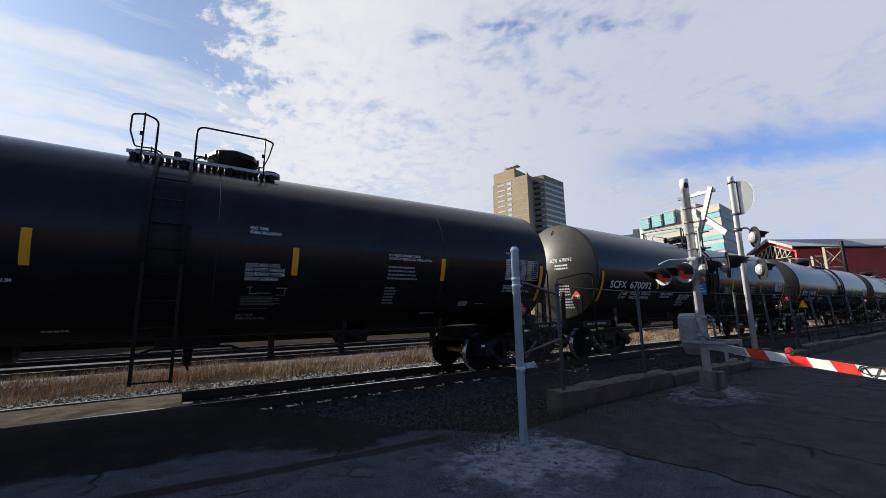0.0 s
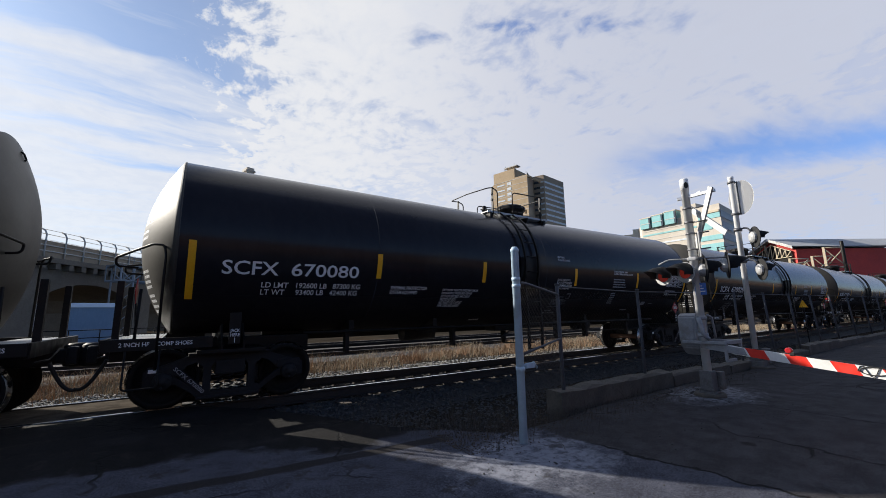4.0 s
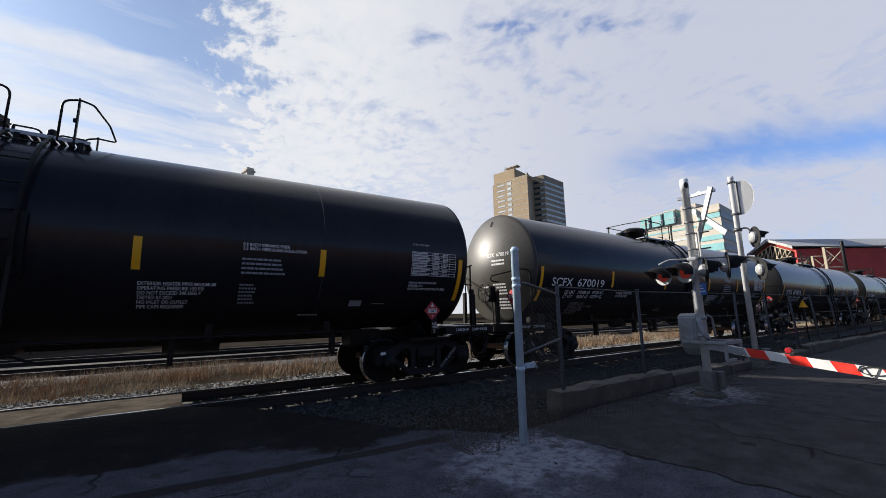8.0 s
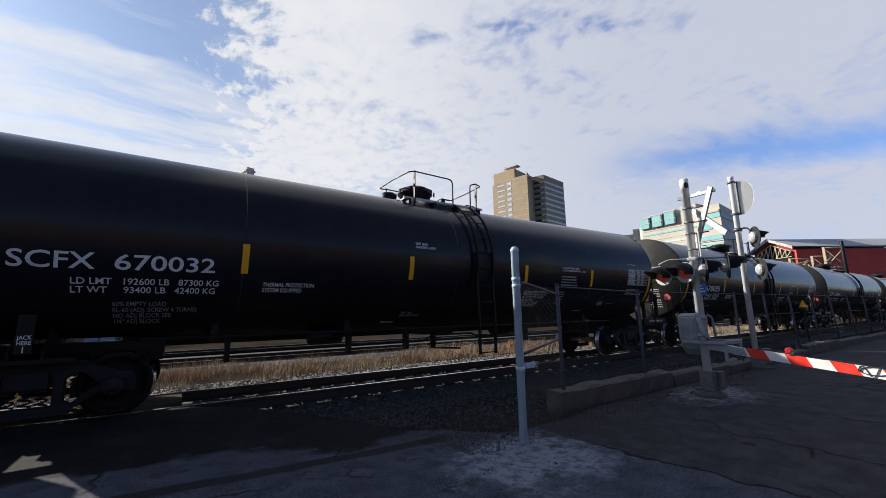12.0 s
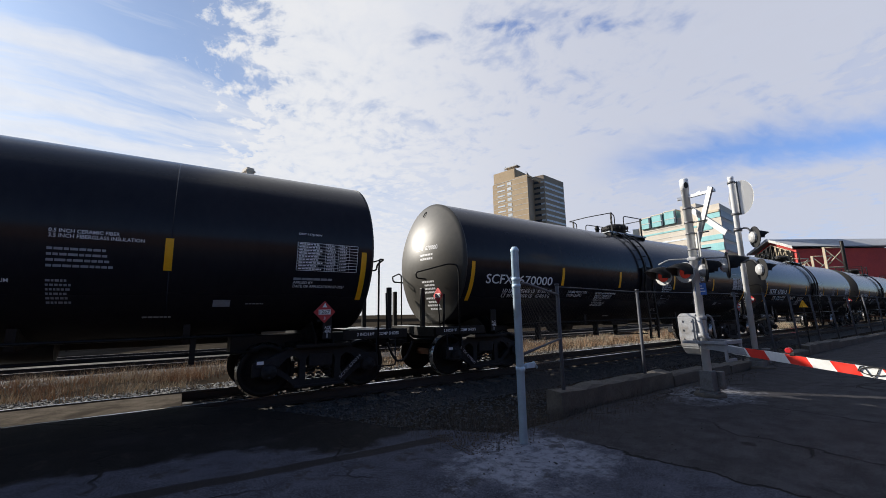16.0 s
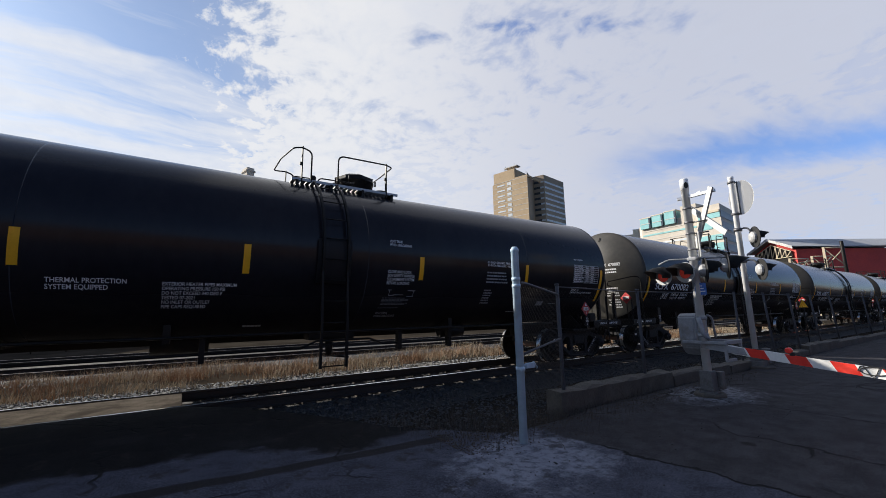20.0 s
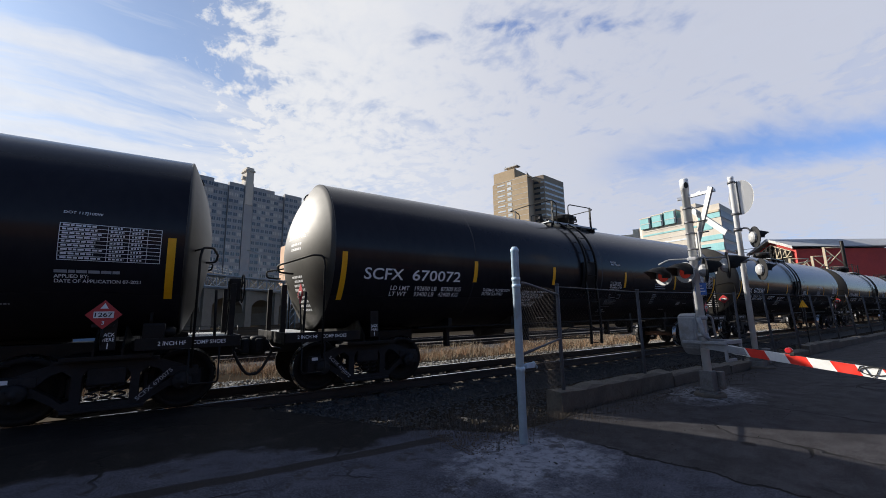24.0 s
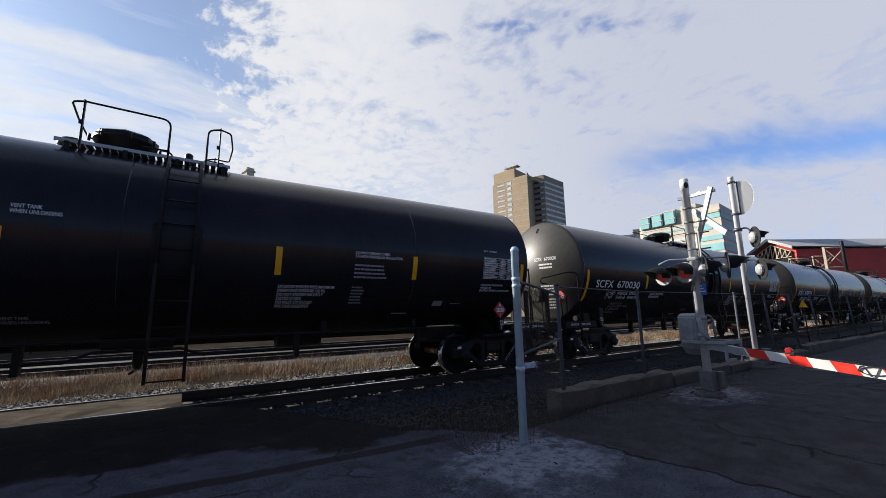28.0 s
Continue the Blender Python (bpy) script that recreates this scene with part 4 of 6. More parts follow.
    part("brake_valve", bm, STEEL_BLACK, car)
    # underside
    bm = B()
    tube(bm, [(-5.9, -1.12, 1.10), (5.9, -1.12, 1.10)], 0.024, 8)
    # far-side box: no known part, added to block sun under the belly
    box(bm, -6.3, 6.3, 0.86, 0.94, 0.88, 1.42, bevel=0.02)
    part("heater_pipe", bm, STEEL_BLACK, car)
    bm = B()
    tube(bm, [(-6.0, -0.85, 0.80), (-0.8, -0.85, 0.80), (-0.5, -0.8, 0.92), (0.6, -0.8, 0.92), (0.9, -0.85, 0.80), (6.0, -0.85, 0.80)], 0.022, 6)
    part("train_pipe", bm, STEEL_BLACK, car)
    for x in (-5.0, -2.4, 1.25, 2.55, 4.7):
        bm = B()
        box(bm, x * s - 0.042, x * s + 0.042, -0.95, -0.80, 0.66, 1.12, bevel=0.006)
        part("pipe_hanger", bm, STEEL_BLACK, car)
    bm = B()
    box(bm, -0.50, 0.50, -0.22, 0.22, 0.90, 1.2, bevel=0.05)
    lathe(bm, [(0.56, 0.05), (0.66, 0.08), (0.9, 0.08)], 14, "z", (0.0, 0, 0))
    tube(bm, [(0.0, 0, 0.55), (0.0, -1.2, 0.62)], 0.02, 6)
    part("bottom_outlet", bm, STEEL_BLACK, car)
    bm = B()
    lathe(bm, [(-0.35, 0.10), (-0.32, 0.16), (0.32, 0.16), (0.35, 0.10)], 18, "x", (2.9 * s, -0.45, 0.98))
    part("brake_cylinder", bm, STEEL_BLACK, car)
    bm = B()
    lathe(bm, [(-0.45, 0.2), (0.45, 0.2)], 18, "x", (-2.7 * s, 0.3, 0.95))
    part("air_reservoir", bm, STEEL_BLACK, car)
    for x in (-4.9, -2.9, 2.6, 4.9):
        bm = B()
        box(bm, x * s - 0.05, x * s + 0.05, -0.9, 0.9, 1.0, 1.3)
        part("tank_rib", bm, STEEL_BLACK, car)
    # stencils on the near side
    letters("stencil", THERMAL, -4.28, -3.42, 1.81, 1.98, car)
    hx = -3.0 if s > 0 else 1.92
    letters("stencil", HEATER, hx, hx + 1.0, 1.55, 1.95, car)
    vx = 0.70 if s > 0 else -1.37
    letters("stencil", VENT, vx, vx + 0.5, 2.78, 2.91, car)
    letters("stencil", VENT, vx - 0.08, vx + 0.40, 1.36, 1.46, car, GREY_LETTER)
    if s > 0:
        letters("stencil", LOCK, 0.68, 1.30, 2.01, 2.29, car)
        bm = B()
        patches(bm, [(0.78, 0.79, 1.80, 1.90), (0.74, 0.83, 1.895, 1.905), (0.78, 0.90, 1.785, 1.80), (0.88, 1.12, 1.80, 1.812), (1.20, 1.38, 1.885, 1.90), (1.34, 1.35, 1.78, 1.885), (1.2, 1.36, 1.77, 1.78)] + bar_lines(0.66, 1.3, 1.745, 6, 0.026, 0.008, 4) + [(0.63, 1.1, 1.54, 1.546)])
        part("valve_diagram", bm, GREY_LETTER, car)
    else:
        letters("stencil", EMPTY_LOAD, -6.25, -5.2, 1.32, 1.66, car, GREY_LETTER)
    letters("stencil", FIBRE, 3.26, 4.28, 2.50, 2.62, car)
    bm = B()
    patches(bm, bar_lines(3.26, 3.98, 2.37, 4, 0.075, 0.034, 7) + bar_lines(3.26, 3.52, 1.95, 6, 0.058, 0.03, 8))
    tagged(part("small_print", bm, GREY_LETTER, car), kind="stuff")
    bm = B()
    patches(bm, [(5.22, 5.47, 1.58, 1.69)] + bar_lines(5.7, 6.05, 1.64, 1, 0.05, 0.02, 3))
    tagged(part("white_label", bm, GREY_LETTER, car), kind="stuff")
    bm = B()
    patches(bm, bar_lines(4.3, 4.75, 1.44, 1, 0.05, 0.025, 13) + bar_lines(0.1 - 1.9, 0.5 - 1.9, 1.26, 1, 0.05, 0.03, 14))
    tagged(part("small_print", bm, GREY_LETTER, car), kind="stuff")
    letters("stencil", "DOT 117J100W", 6.45, 6.86, 2.825, 2.875, car)
    bm = B()
    x0, x1, z0, z1 = 6.43, 7.55, 2.21, 2.70
    rects = [(x0, x0 + 0.008, z0, z1), (x1 - 0.008, x1, z0, z1)] + [(x, x + 0.006, z0, z1) for x in (6.93, 7.17, 7.38)]
    for k in range(10):
        z = z0 + (z1 - z0) * k / 9
        rects.append((x0, x1, z - 0.004, z + 0.004))
        if k < 9:
            rects += bar_lines(x0 + 0.03, x0 + 0.46, z + 0.042, 1, 0.1, 0.024, k) + bar_lines(6.96, 7.13, z + 0.042, 1, 0.1, 0.024, k + 20) + bar_lines(7.2, 7.35, z + 0.042, 1, 0.1, 0.024, k + 40)
    patches(bm, rects)
    part("data_table", bm, WHITE_LETTER, car, "white ruled table of stencilled test dates")
    letters("stencil", LINING, 6.41, 7.34, 1.91, 2.02, car)
    bm = B()
    patches(bm, bar_lines(6.41, 7.3, 2.08, 1, 0.1, 0.04, 55))
    tagged(part("small_print", bm, GREY_LETTER, car), kind="stuff")
    # placard
    bm = B()
    c = Vector((6.98, -1.452, 1.47))
    sq = [(0, -0.20), (0.20, 0), (0, 0.20), (-0.20, 0)]
    a = [bm.verts.new(c + Vector((u, 0, v))) for u, v in sq]
    b = [bm.verts.new(c + Vector((u, 0.012, v))) for u, v in sq]
    bm.faces.new(a), bm.faces.new(b[::-1])
    for i in range(4):
        bm.faces.new((a[i], a[(i + 1) % 4], b[(i + 1) % 4], b[i]))
    pl = part("placard", bm, PLACARD_RED, car, "red diamond hazard placard")
    face = lambda x, z: Vector((x, -1.457, z))
    bm = B()
    patches(bm, [(6.87, 7.09, 1.425, 1.515)], face)
    part("white_panel", bm, WHITE_SHEET, pl)
    letters("numeral", "1267", 6.885, 7.075, 1.44, 1.50, pl, BLACK_PAINT, lambda x, z: Vector((x, -1.461, z)))
    letters("numeral", "3", 6.965, 6.995, 1.335, 1.385, pl, WHITE_LETTER, face)
    bm = B()
    bm.faces.new([bm.verts.new((6.98 + u, -1.459, 1.47 + v)) for u, v in ((-0.045, 0.085), (0.045, 0.085), (0.022, 0.125), (0.004, 0.165), (-0.02, 0.12))])
    part("placard_emblem", bm, WHITE_LETTER, car, "white flame emblem")
    bm = B()
    box(bm, 6.86, 7.10, -1.44, -1.40, 1.30, 1.34)
    tube(bm, [(6.98, -1.43, 1.30), (6.98, -1.38, 1.02)], 0.02, 6)
    part("placard_holder", bm, STEEL_BLACK, car)
    # print on the end that faces down the track
    hp = lambda y, z: on_head(-1, y, z)
    bm = B()
    patches(bm, bar_lines(-0.75, -0.25, 2.86, 2, 0.10, 0.05, 61) + bar_lines(-0.72, -0.30, 2.20, 4, 0.085, 0.045, 62) + bar_lines(-0.70, -0.25, 1.80, 4, 0.085, 0.045, 63), hp)
    tagged(part("end_print", bm, WHITE_LETTER, car), kind="stuff")
    bm = B()
    c = Vector((-7.90 - 0.50, -1.05, 1.82))
    a = [bm.verts.new(c + Vector((0, u, v))) for u, v in sq]
    b = [bm.verts.new(c + Vector((0.012, u, v))) for u, v in sq]
    bm.faces.new(a), bm.faces.new(b[::-1])
    for i in range(4):
        bm.faces.new((a[i], a[(i + 1) % 4], b[(i + 1) % 4], b[i]))
    tube(bm, [(-7.90 - 0.49, -1.05, 1.64), (-7.90 - 0.45, -1.05, 1.1)], 0.015, 5, m=1)
    pe = part("placard", bm, [PLACARD_RED, STEEL_BLACK], car, "red diamond hazard placard")
    bm = B()
    patches(bm, [(-1.16, -0.94, 1.775, 1.865)], lambda y, z: Vector((-7.90 - 0.506, y, z)))
    part("white_panel", bm, WHITE_SHEET, pe)
    letters("numeral", "1267", 0.955, 1.145, 1.79, 1.85, pe, BLACK_PAINT, lambda y, z: Vector((-7.90 - 0.510, -y, z)))
    return car


def number_car(car, number):
    letters("reporting_mark", "SCFX", -7.31, -6.45, 2.10, 2.325, car)
    letters("car_number", number, -6.24, -5.0, 2.10, 2.325, car)
    letters("load_stencil", load_text(number), -6.70, -4.93, 1.78, 1.99, car)
    head = lambda y, z: on_head(-1, -y, z)
    # numbers stencilled aslant on the bogie frames
    for e in (-1, 1):
        a = Vector((e * 7.05 + e * 0.77, -1.088, 0.635 if e < 0 else 0.635))
        b = Vector((e * 7.05 + e * 0.36, -1.088, 0.235))
        if e > 0:
            a, b = b, a
        along = (b - a).normalized()
        upw = Vector((-along.z, 0, along.x))
        bm = B()
        for lift in (0.0, -0.006):
            bm.faces.new([bm.verts.new(a + along * u + upw * v + Vector((0, lift, 0))) for u, v in ((-0.04, -0.045), ((b - a).length + 0.02, -0.045), ((b - a).length + 0.02, 0.045), (-0.04, 0.045))])
        plate_ = part("number_plate", bm, TRUCK, car)
        letters("frame_number", "SCFX " + number, 0.0, (b - a).length, -0.030, 0.030, plate_, GREY_LETTER, lambda u, v, a=a, along=along, upw=upw: a + along * u + upw * v + Vector((0, -0.010, 0)))
    letters("end_mark", "SCFX", 0.15, 0.42, 2.95, 3.06, car, WHITE_LETTER, head)
    letters("end_number", number, 0.50, 0.88, 2.95, 3.06, car, WHITE_LETTER, head)


KINDS = [1, 1, 1, 1, -1, 1, -1, -1, -1, -1, -1, -1, -1, 1, 1, 1, 1, 1, 1, 1, -1, -1, 1, -1, 1]   # from two cars before the first in view
proto = {1: tank_car(1), -1: tank_car(-1)}
used, CARS = set(), []
for k, s in enumerate(KINDS):
    i = k - 2
    if s not in used:
        used.add(s)
        c = proto[s]
    else:
        c = copy_thing(proto[s], Matrix.Identity(4))
    c.location = (PITCH * i, TRACK, 0)
    CARS.append(c)
for k, c in enumerate(CARS):
    number_car(c, NUMBERS[k - 3] if 0 <= k - 3 < len(NUMBERS) else NUMBERS[(k * 5) % 7])


def plastic_scrap(car):
    """A torn, crumpled plastic sheet caught on the frame of one car."""
    rng = random.Random(8)
    bm = B()
    nx, nz = 12, 5
    grid = []
    for i in range(nx + 1):
        u = i / nx
        drop = 0.06 + 0.13 * abs(math.sin(u * 7.5 + 0.4)) * (1 - 0.4 * u)
        row = []
        for j in range(nz + 1):
            v = j / nz
            x = 6.74 + 0.86 * u + rng.uniform(-0.02, 0.02) + 0.05 * math.sin(v * 5 + u * 9)
            y = -1.455 - 0.05 * abs(math.sin(u * 15 + v * 3)) - rng.uniform(0, 0.025)
            row.append(bm.verts.new((x, y, 1.04 - 0.03 * math.sin(u * 12) - drop * v + rng.uniform(-0.012, 0.012))))
        grid.append(row)
    for i in range(nx):
        for j in range(nz):
            bm.faces.new((grid[i][j], grid[i + 1][j], grid[i + 1][j + 1], grid[i][j + 1]))
    bmesh.ops.solidify(bm, geom=bm.faces[:], thickness=0.003)
    part("plastic_scrap", bm, material("milky_plastic", (0.36, 0.39, 0.44), (0.5, 0.53, 0.58), 0.35, 5.0), car, "torn white plastic sheet caught on the frame")


plastic_scrap(CARS[8])


# ---- fence, gate post and low wall ----
def gate_post():
    ob = thing("gate_post", "galvanised steel gate post standing at the asphalt edge", "fence post", (3.19, 3.28, 0))
    bm = B()
    lathe(bm, [(-0.1, 0.045), (2.10, 0.045), (2.105, 0.050), (2.125, 0.050), (2.135, 0.046), (2.16, 0.03), (2.165, 0.0)], 18, "z")
    part("pole", bm, GALV, ob)
    for z in (0.78, 1.78, 1.70):
        bm = B()
        lathe(bm, [(z - 0.02, 0.050), (z + 0.02, 0.050)], 16, "z")
        part("clamp", bm, GALV, ob)
    bm = B()
    lathe(bm, [(-0.075, 0.0), (-0.07, 0.03), (-0.05, 0.03)], 10, "y", (-0.02, 0, 0.78))
    tube(bm, [(0.03, 0, 0.81), (0.20, 0.05, 0.80), (0.34, 0.12, 0.81), (0.43, 0.16, 0.74)], 0.016, 6)
    box(bm, 0.10, 0.24, 0.0, 0.03, 0.77, 0.83, bevel=0.006)
    part("latch", bm, GALV, ob, "bent galvanised gate latch")


def wire_mesh(bm, a, b, z0, z1, spacing=0.075, r=0.0022, top=None):
    """Chain-link between two posts: two sets of slanted wires."""
    a, b = Vector(a), Vector(b)
    length, h = (b - a).length, z1 - z0
    u = (b - a) / length
    for sign in (1, -1):
        t = -h if sign > 0 else 0.0
        while t < length + (h if sign < 0 else 0):
            p0, p1 = (t, z0), (t + sign * h, z1)
            lo, hi = 0.0, 1.0
            for k, lim in ((0, 0.0), (1, length)):
                d_ = p1[0] - p0[0]
                s = (lim - p0[0]) / d_
                if (d_ > 0) == (k == 0):
                    lo = max(lo, s)
                else:
                    hi = min(hi, s)
            if hi - lo > 0.02:
                q = [a + u * (p0[0] + (p1[0] - p0[0]) * s) + Vector((0, 0, z0 + h * s)) for s in (lo, hi)]
                off = Vector((0, 0.002 * sign, 0))
                tube(bm, [q[0] + off, q[1] + off], r, 3)
            t += spacing


def fence():
    ob = thing("fence", "leaning chain-link fence on galvanised posts behind a low wall", "fence")
    posts = [(4.80, 4.05, 1.80, 0.0), (7.06, 4.08, 1.76, 0.0), (9.3, 4.10, 1.78, 0.02), (11.45, 4.12, 1.78, 0.0), (13.75, 4.15, 1.80, -0.30), (15.9, 4.15, 1.80, -0.42), (18.2, 4.18, 1.82, -0.55), (20.6, 4.2, 1.82, -0.60), (23.2, 4.2, 1.85, -0.7), (26.0, 4.22, 1.85, -0.7), (29.0, 4.25, 1.85, -0.7), (32.5, 4.3, 1.85, -0.7), (36.5, 4.3, 1.85, -0.6), (41.0, 4.3, 1.85, -0.6), (46.0, 4.3, 1.85, -0.6), (52.0, 4.3, 1.85, -0.6)]
    for x, y, h, lean in posts:
        bm = B()
        tube(bm, [(x, y, -0.30), (x + lean, y, h)], 0.028, 8)
        tube(bm, [(x + lean, y, h), (x + lean, y, h + 0.03)], 0.034, 8)
        part("post", bm, DULL_WIRE, ob)
    for a, b in zip(posts, posts[1:]):
        bm = B()
        wire_mesh(bm, (a[0] + a[3] * 0.5, a[1] - 0.03, 0), (b[0] + b[3] * 0.5, b[1] - 0.03, 0), -0.1, 1.72, 0.085 if a[0] < 12 else 0.2, 0.0007)
        part("chain_link", bm, MESH_WIRE, ob)
        bm = B()
        tube(bm, [(a[0] + a[3], a[1], a[2] - 0.02), (b[0] + b[3], b[1], b[2] - 0.02)], 0.010, 6)
        part("top_rail", bm, DULL_WIRE, ob)
    # panel between the gate post and the first fence post
    bm = B()
    wire_mesh(bm, (3.24, 3.31, 0), (4.78, 4.03, 0), 0.32, 1.74, 0.062, 0.0014)
    part("chain_link", bm, MESH_WIRE, ob)
    bm = B()
    tube(bm, bent_line([(3.22, 3.30, 1.74), (3.5, 3.43, 1.75), (4.78, 4.03, 1.66)], 0.1), 0.019, 8)
    tube(bm, [(3.22, 3.30, 0.92), (4.78, 4.03, 1.0)], 0.016, 8)
    part("gate_rail", bm, DULL_WIRE, ob)


def low_wall():
    ob = thing("low_wall", "low weathered concrete kerb wall under the fence", "wall", kind="structure")
    rng = random.Random(11)
    x = 4.62
    for w, h in ((3.18, 0.27), (2.5, 0.20), (2.6, 0.17), (2.9, 0.15), (3.4, 0.28), (4.0, 0.22), (5.0, 0.18), (6.0, 0.2), (8.0, 0.2), (12.0, 0.2)):
        bm = B()
        n = max(4, int(w / 0.25))
        top = []
        for k in range(n + 1):
            u = x + (w - 0.03) * k / n
            ring = [(-0.15 + rng.uniform(-0.012, 0.012), -0.32), (-0.14 + rng.uniform(-0.014, 0.014), h - 0.03 + rng.uniform(-0.015, 0.01)), (-0.10, h + rng.uniform(-0.045, 0.015)), (0.12, h + rng.uniform(-0.03, 0.01)), (0.15, h - 0.03), (0.16, -0.32)]
            top.append([bm.verts.new((u + rng.uniform(-0.01, 0.01), 4.08 + y + 0.0015 * (u - 4.6), z)) for y, z in ring])
        for a, b in zip(top, top[1:]):
            for i in range(5):
                bm.faces.new((a[i], a[i + 1], b[i + 1], b[i]))
        bm.faces.new(top[0]), bm.faces.new(top[-1][::-1])
        part("block", bm, CONCRETE, ob)
        x += w


def warning_sign():
    ob = thing("warning_sign", "small yellow triangular sign on a thin dark post", "sign", (22.2, 5.5, -0.3))
    bm = B()
    tube(bm, [(0, 0, 0), (0, 0, 1.9)], 0.022, 8)
    part("post", bm, STEEL_BLACK, ob)
    bm = B()
    pts = [(-0.15, 1.70), (0.15, 1.70), (0.02, 2.0), (-0.02, 2.0)]
    a, b = [bm.verts.new((-0.025, y, z)) for y, z in pts], [bm.verts.new((-0.033, y, z)) for y, z in pts]
    bm.faces.new(a), bm.faces.new(b[::-1])
    for i in range(4):
        bm.faces.new((a[i], a[(i + 1) % 4], b[(i + 1) % 4], b[i]))
    part("plate", bm, YELLOW, ob, "yellow triangular plate")


gate_post()
warning_sign()
fence()
low_wall()


# ---- crossing signal ----
def bearing(az):
    """A turn about z that takes +x to the bearing az (degrees from +y towards +x)."""
    return Matrix.Rotation(radians(90 - az), 4, "Z")


def signal_head(parent, at, az, disc, lens_shown):
    """A flashing-light unit that looks along the bearing az: round background, case, lens and long drooping hood."""
    m = Matrix.Translation(at) @ bearing(az)

    def put(name, bm, mat, owner, label=""):
        bmesh.ops.transform(bm, matrix=m, verts=bm.verts)
        return part(name, bm, mat, owner, label)

    bm = B()
    lathe(bm, [(0.0, disc), (0.014, disc), (0.014, disc - 0.01)], 32, "x")
    hd = put("background_disc", bm, LAMP_CASE if lens_shown else BLACK_PAINT, parent, "round signal background")
    bm = B()
    lathe(bm, [(-0.005, disc * 0.52), (-0.05, disc * 0.52), (-0.08, disc * 0.42), (-0.10, disc * 0.30), (-0.105, 0.02)], 12, "x", smooth=False)
    put("lamp_case", bm, LAMP_CASE, hd, "grey cast lamp case")
    bm = B()
    lathe(bm, [(0.012, 0.105), (0.03, 0.09), (0.04, 0.05), (0.045, 0.0)], 24, "x")
    put("lens", bm, RED_LENS, hd, "red lens")
    bm = B()
    rows = []
    n = 18
    for k in range(n + 1):
        a = radians(-25 + 230 * k / n)
        cut = 0.08 + (0.34 if lens_shown else 0.24) * (0.35 + 0.65 * max(math.sin(a), 0.0))
        rows.append([bm.verts.new((x, r * math.cos(a), r * math.sin(a) + 0.02 - 0.07 * (x / 0.42) ** 2)) for x, r in ((0.014, 0.150), (cut * 0.5, 0.142), (cut, 0.125))])
    for a, b in zip(rows, rows[1:]):
        for i in (0, 1):
            bm.faces.new((a[i], b[i], b[i + 1], a[i + 1])).smooth = True
    bmesh.ops.solidify(bm, geom=bm.faces[:], thickness=0.006)
    put("hood", bm, BLACK_PAINT, hd, "long black hood")
    return hd


def blade(parent, m, angle, lift, mat, label):
    bm = B()
    box(bm, lift, lift + 0.010, -0.54, 0.54, -0.046, 0.046)
    for z in (-0.046, 0.038):
        box(bm, lift + 0.010, lift + 0.032, -0.54, 0.54, z, z + 0.008)
    bmesh.ops.transform(bm, matrix=m @ Matrix.Rotation(radians(angle), 4, "X"), verts=bm.verts)
    return part("crossbuck_blade", bm, mat, parent, label)


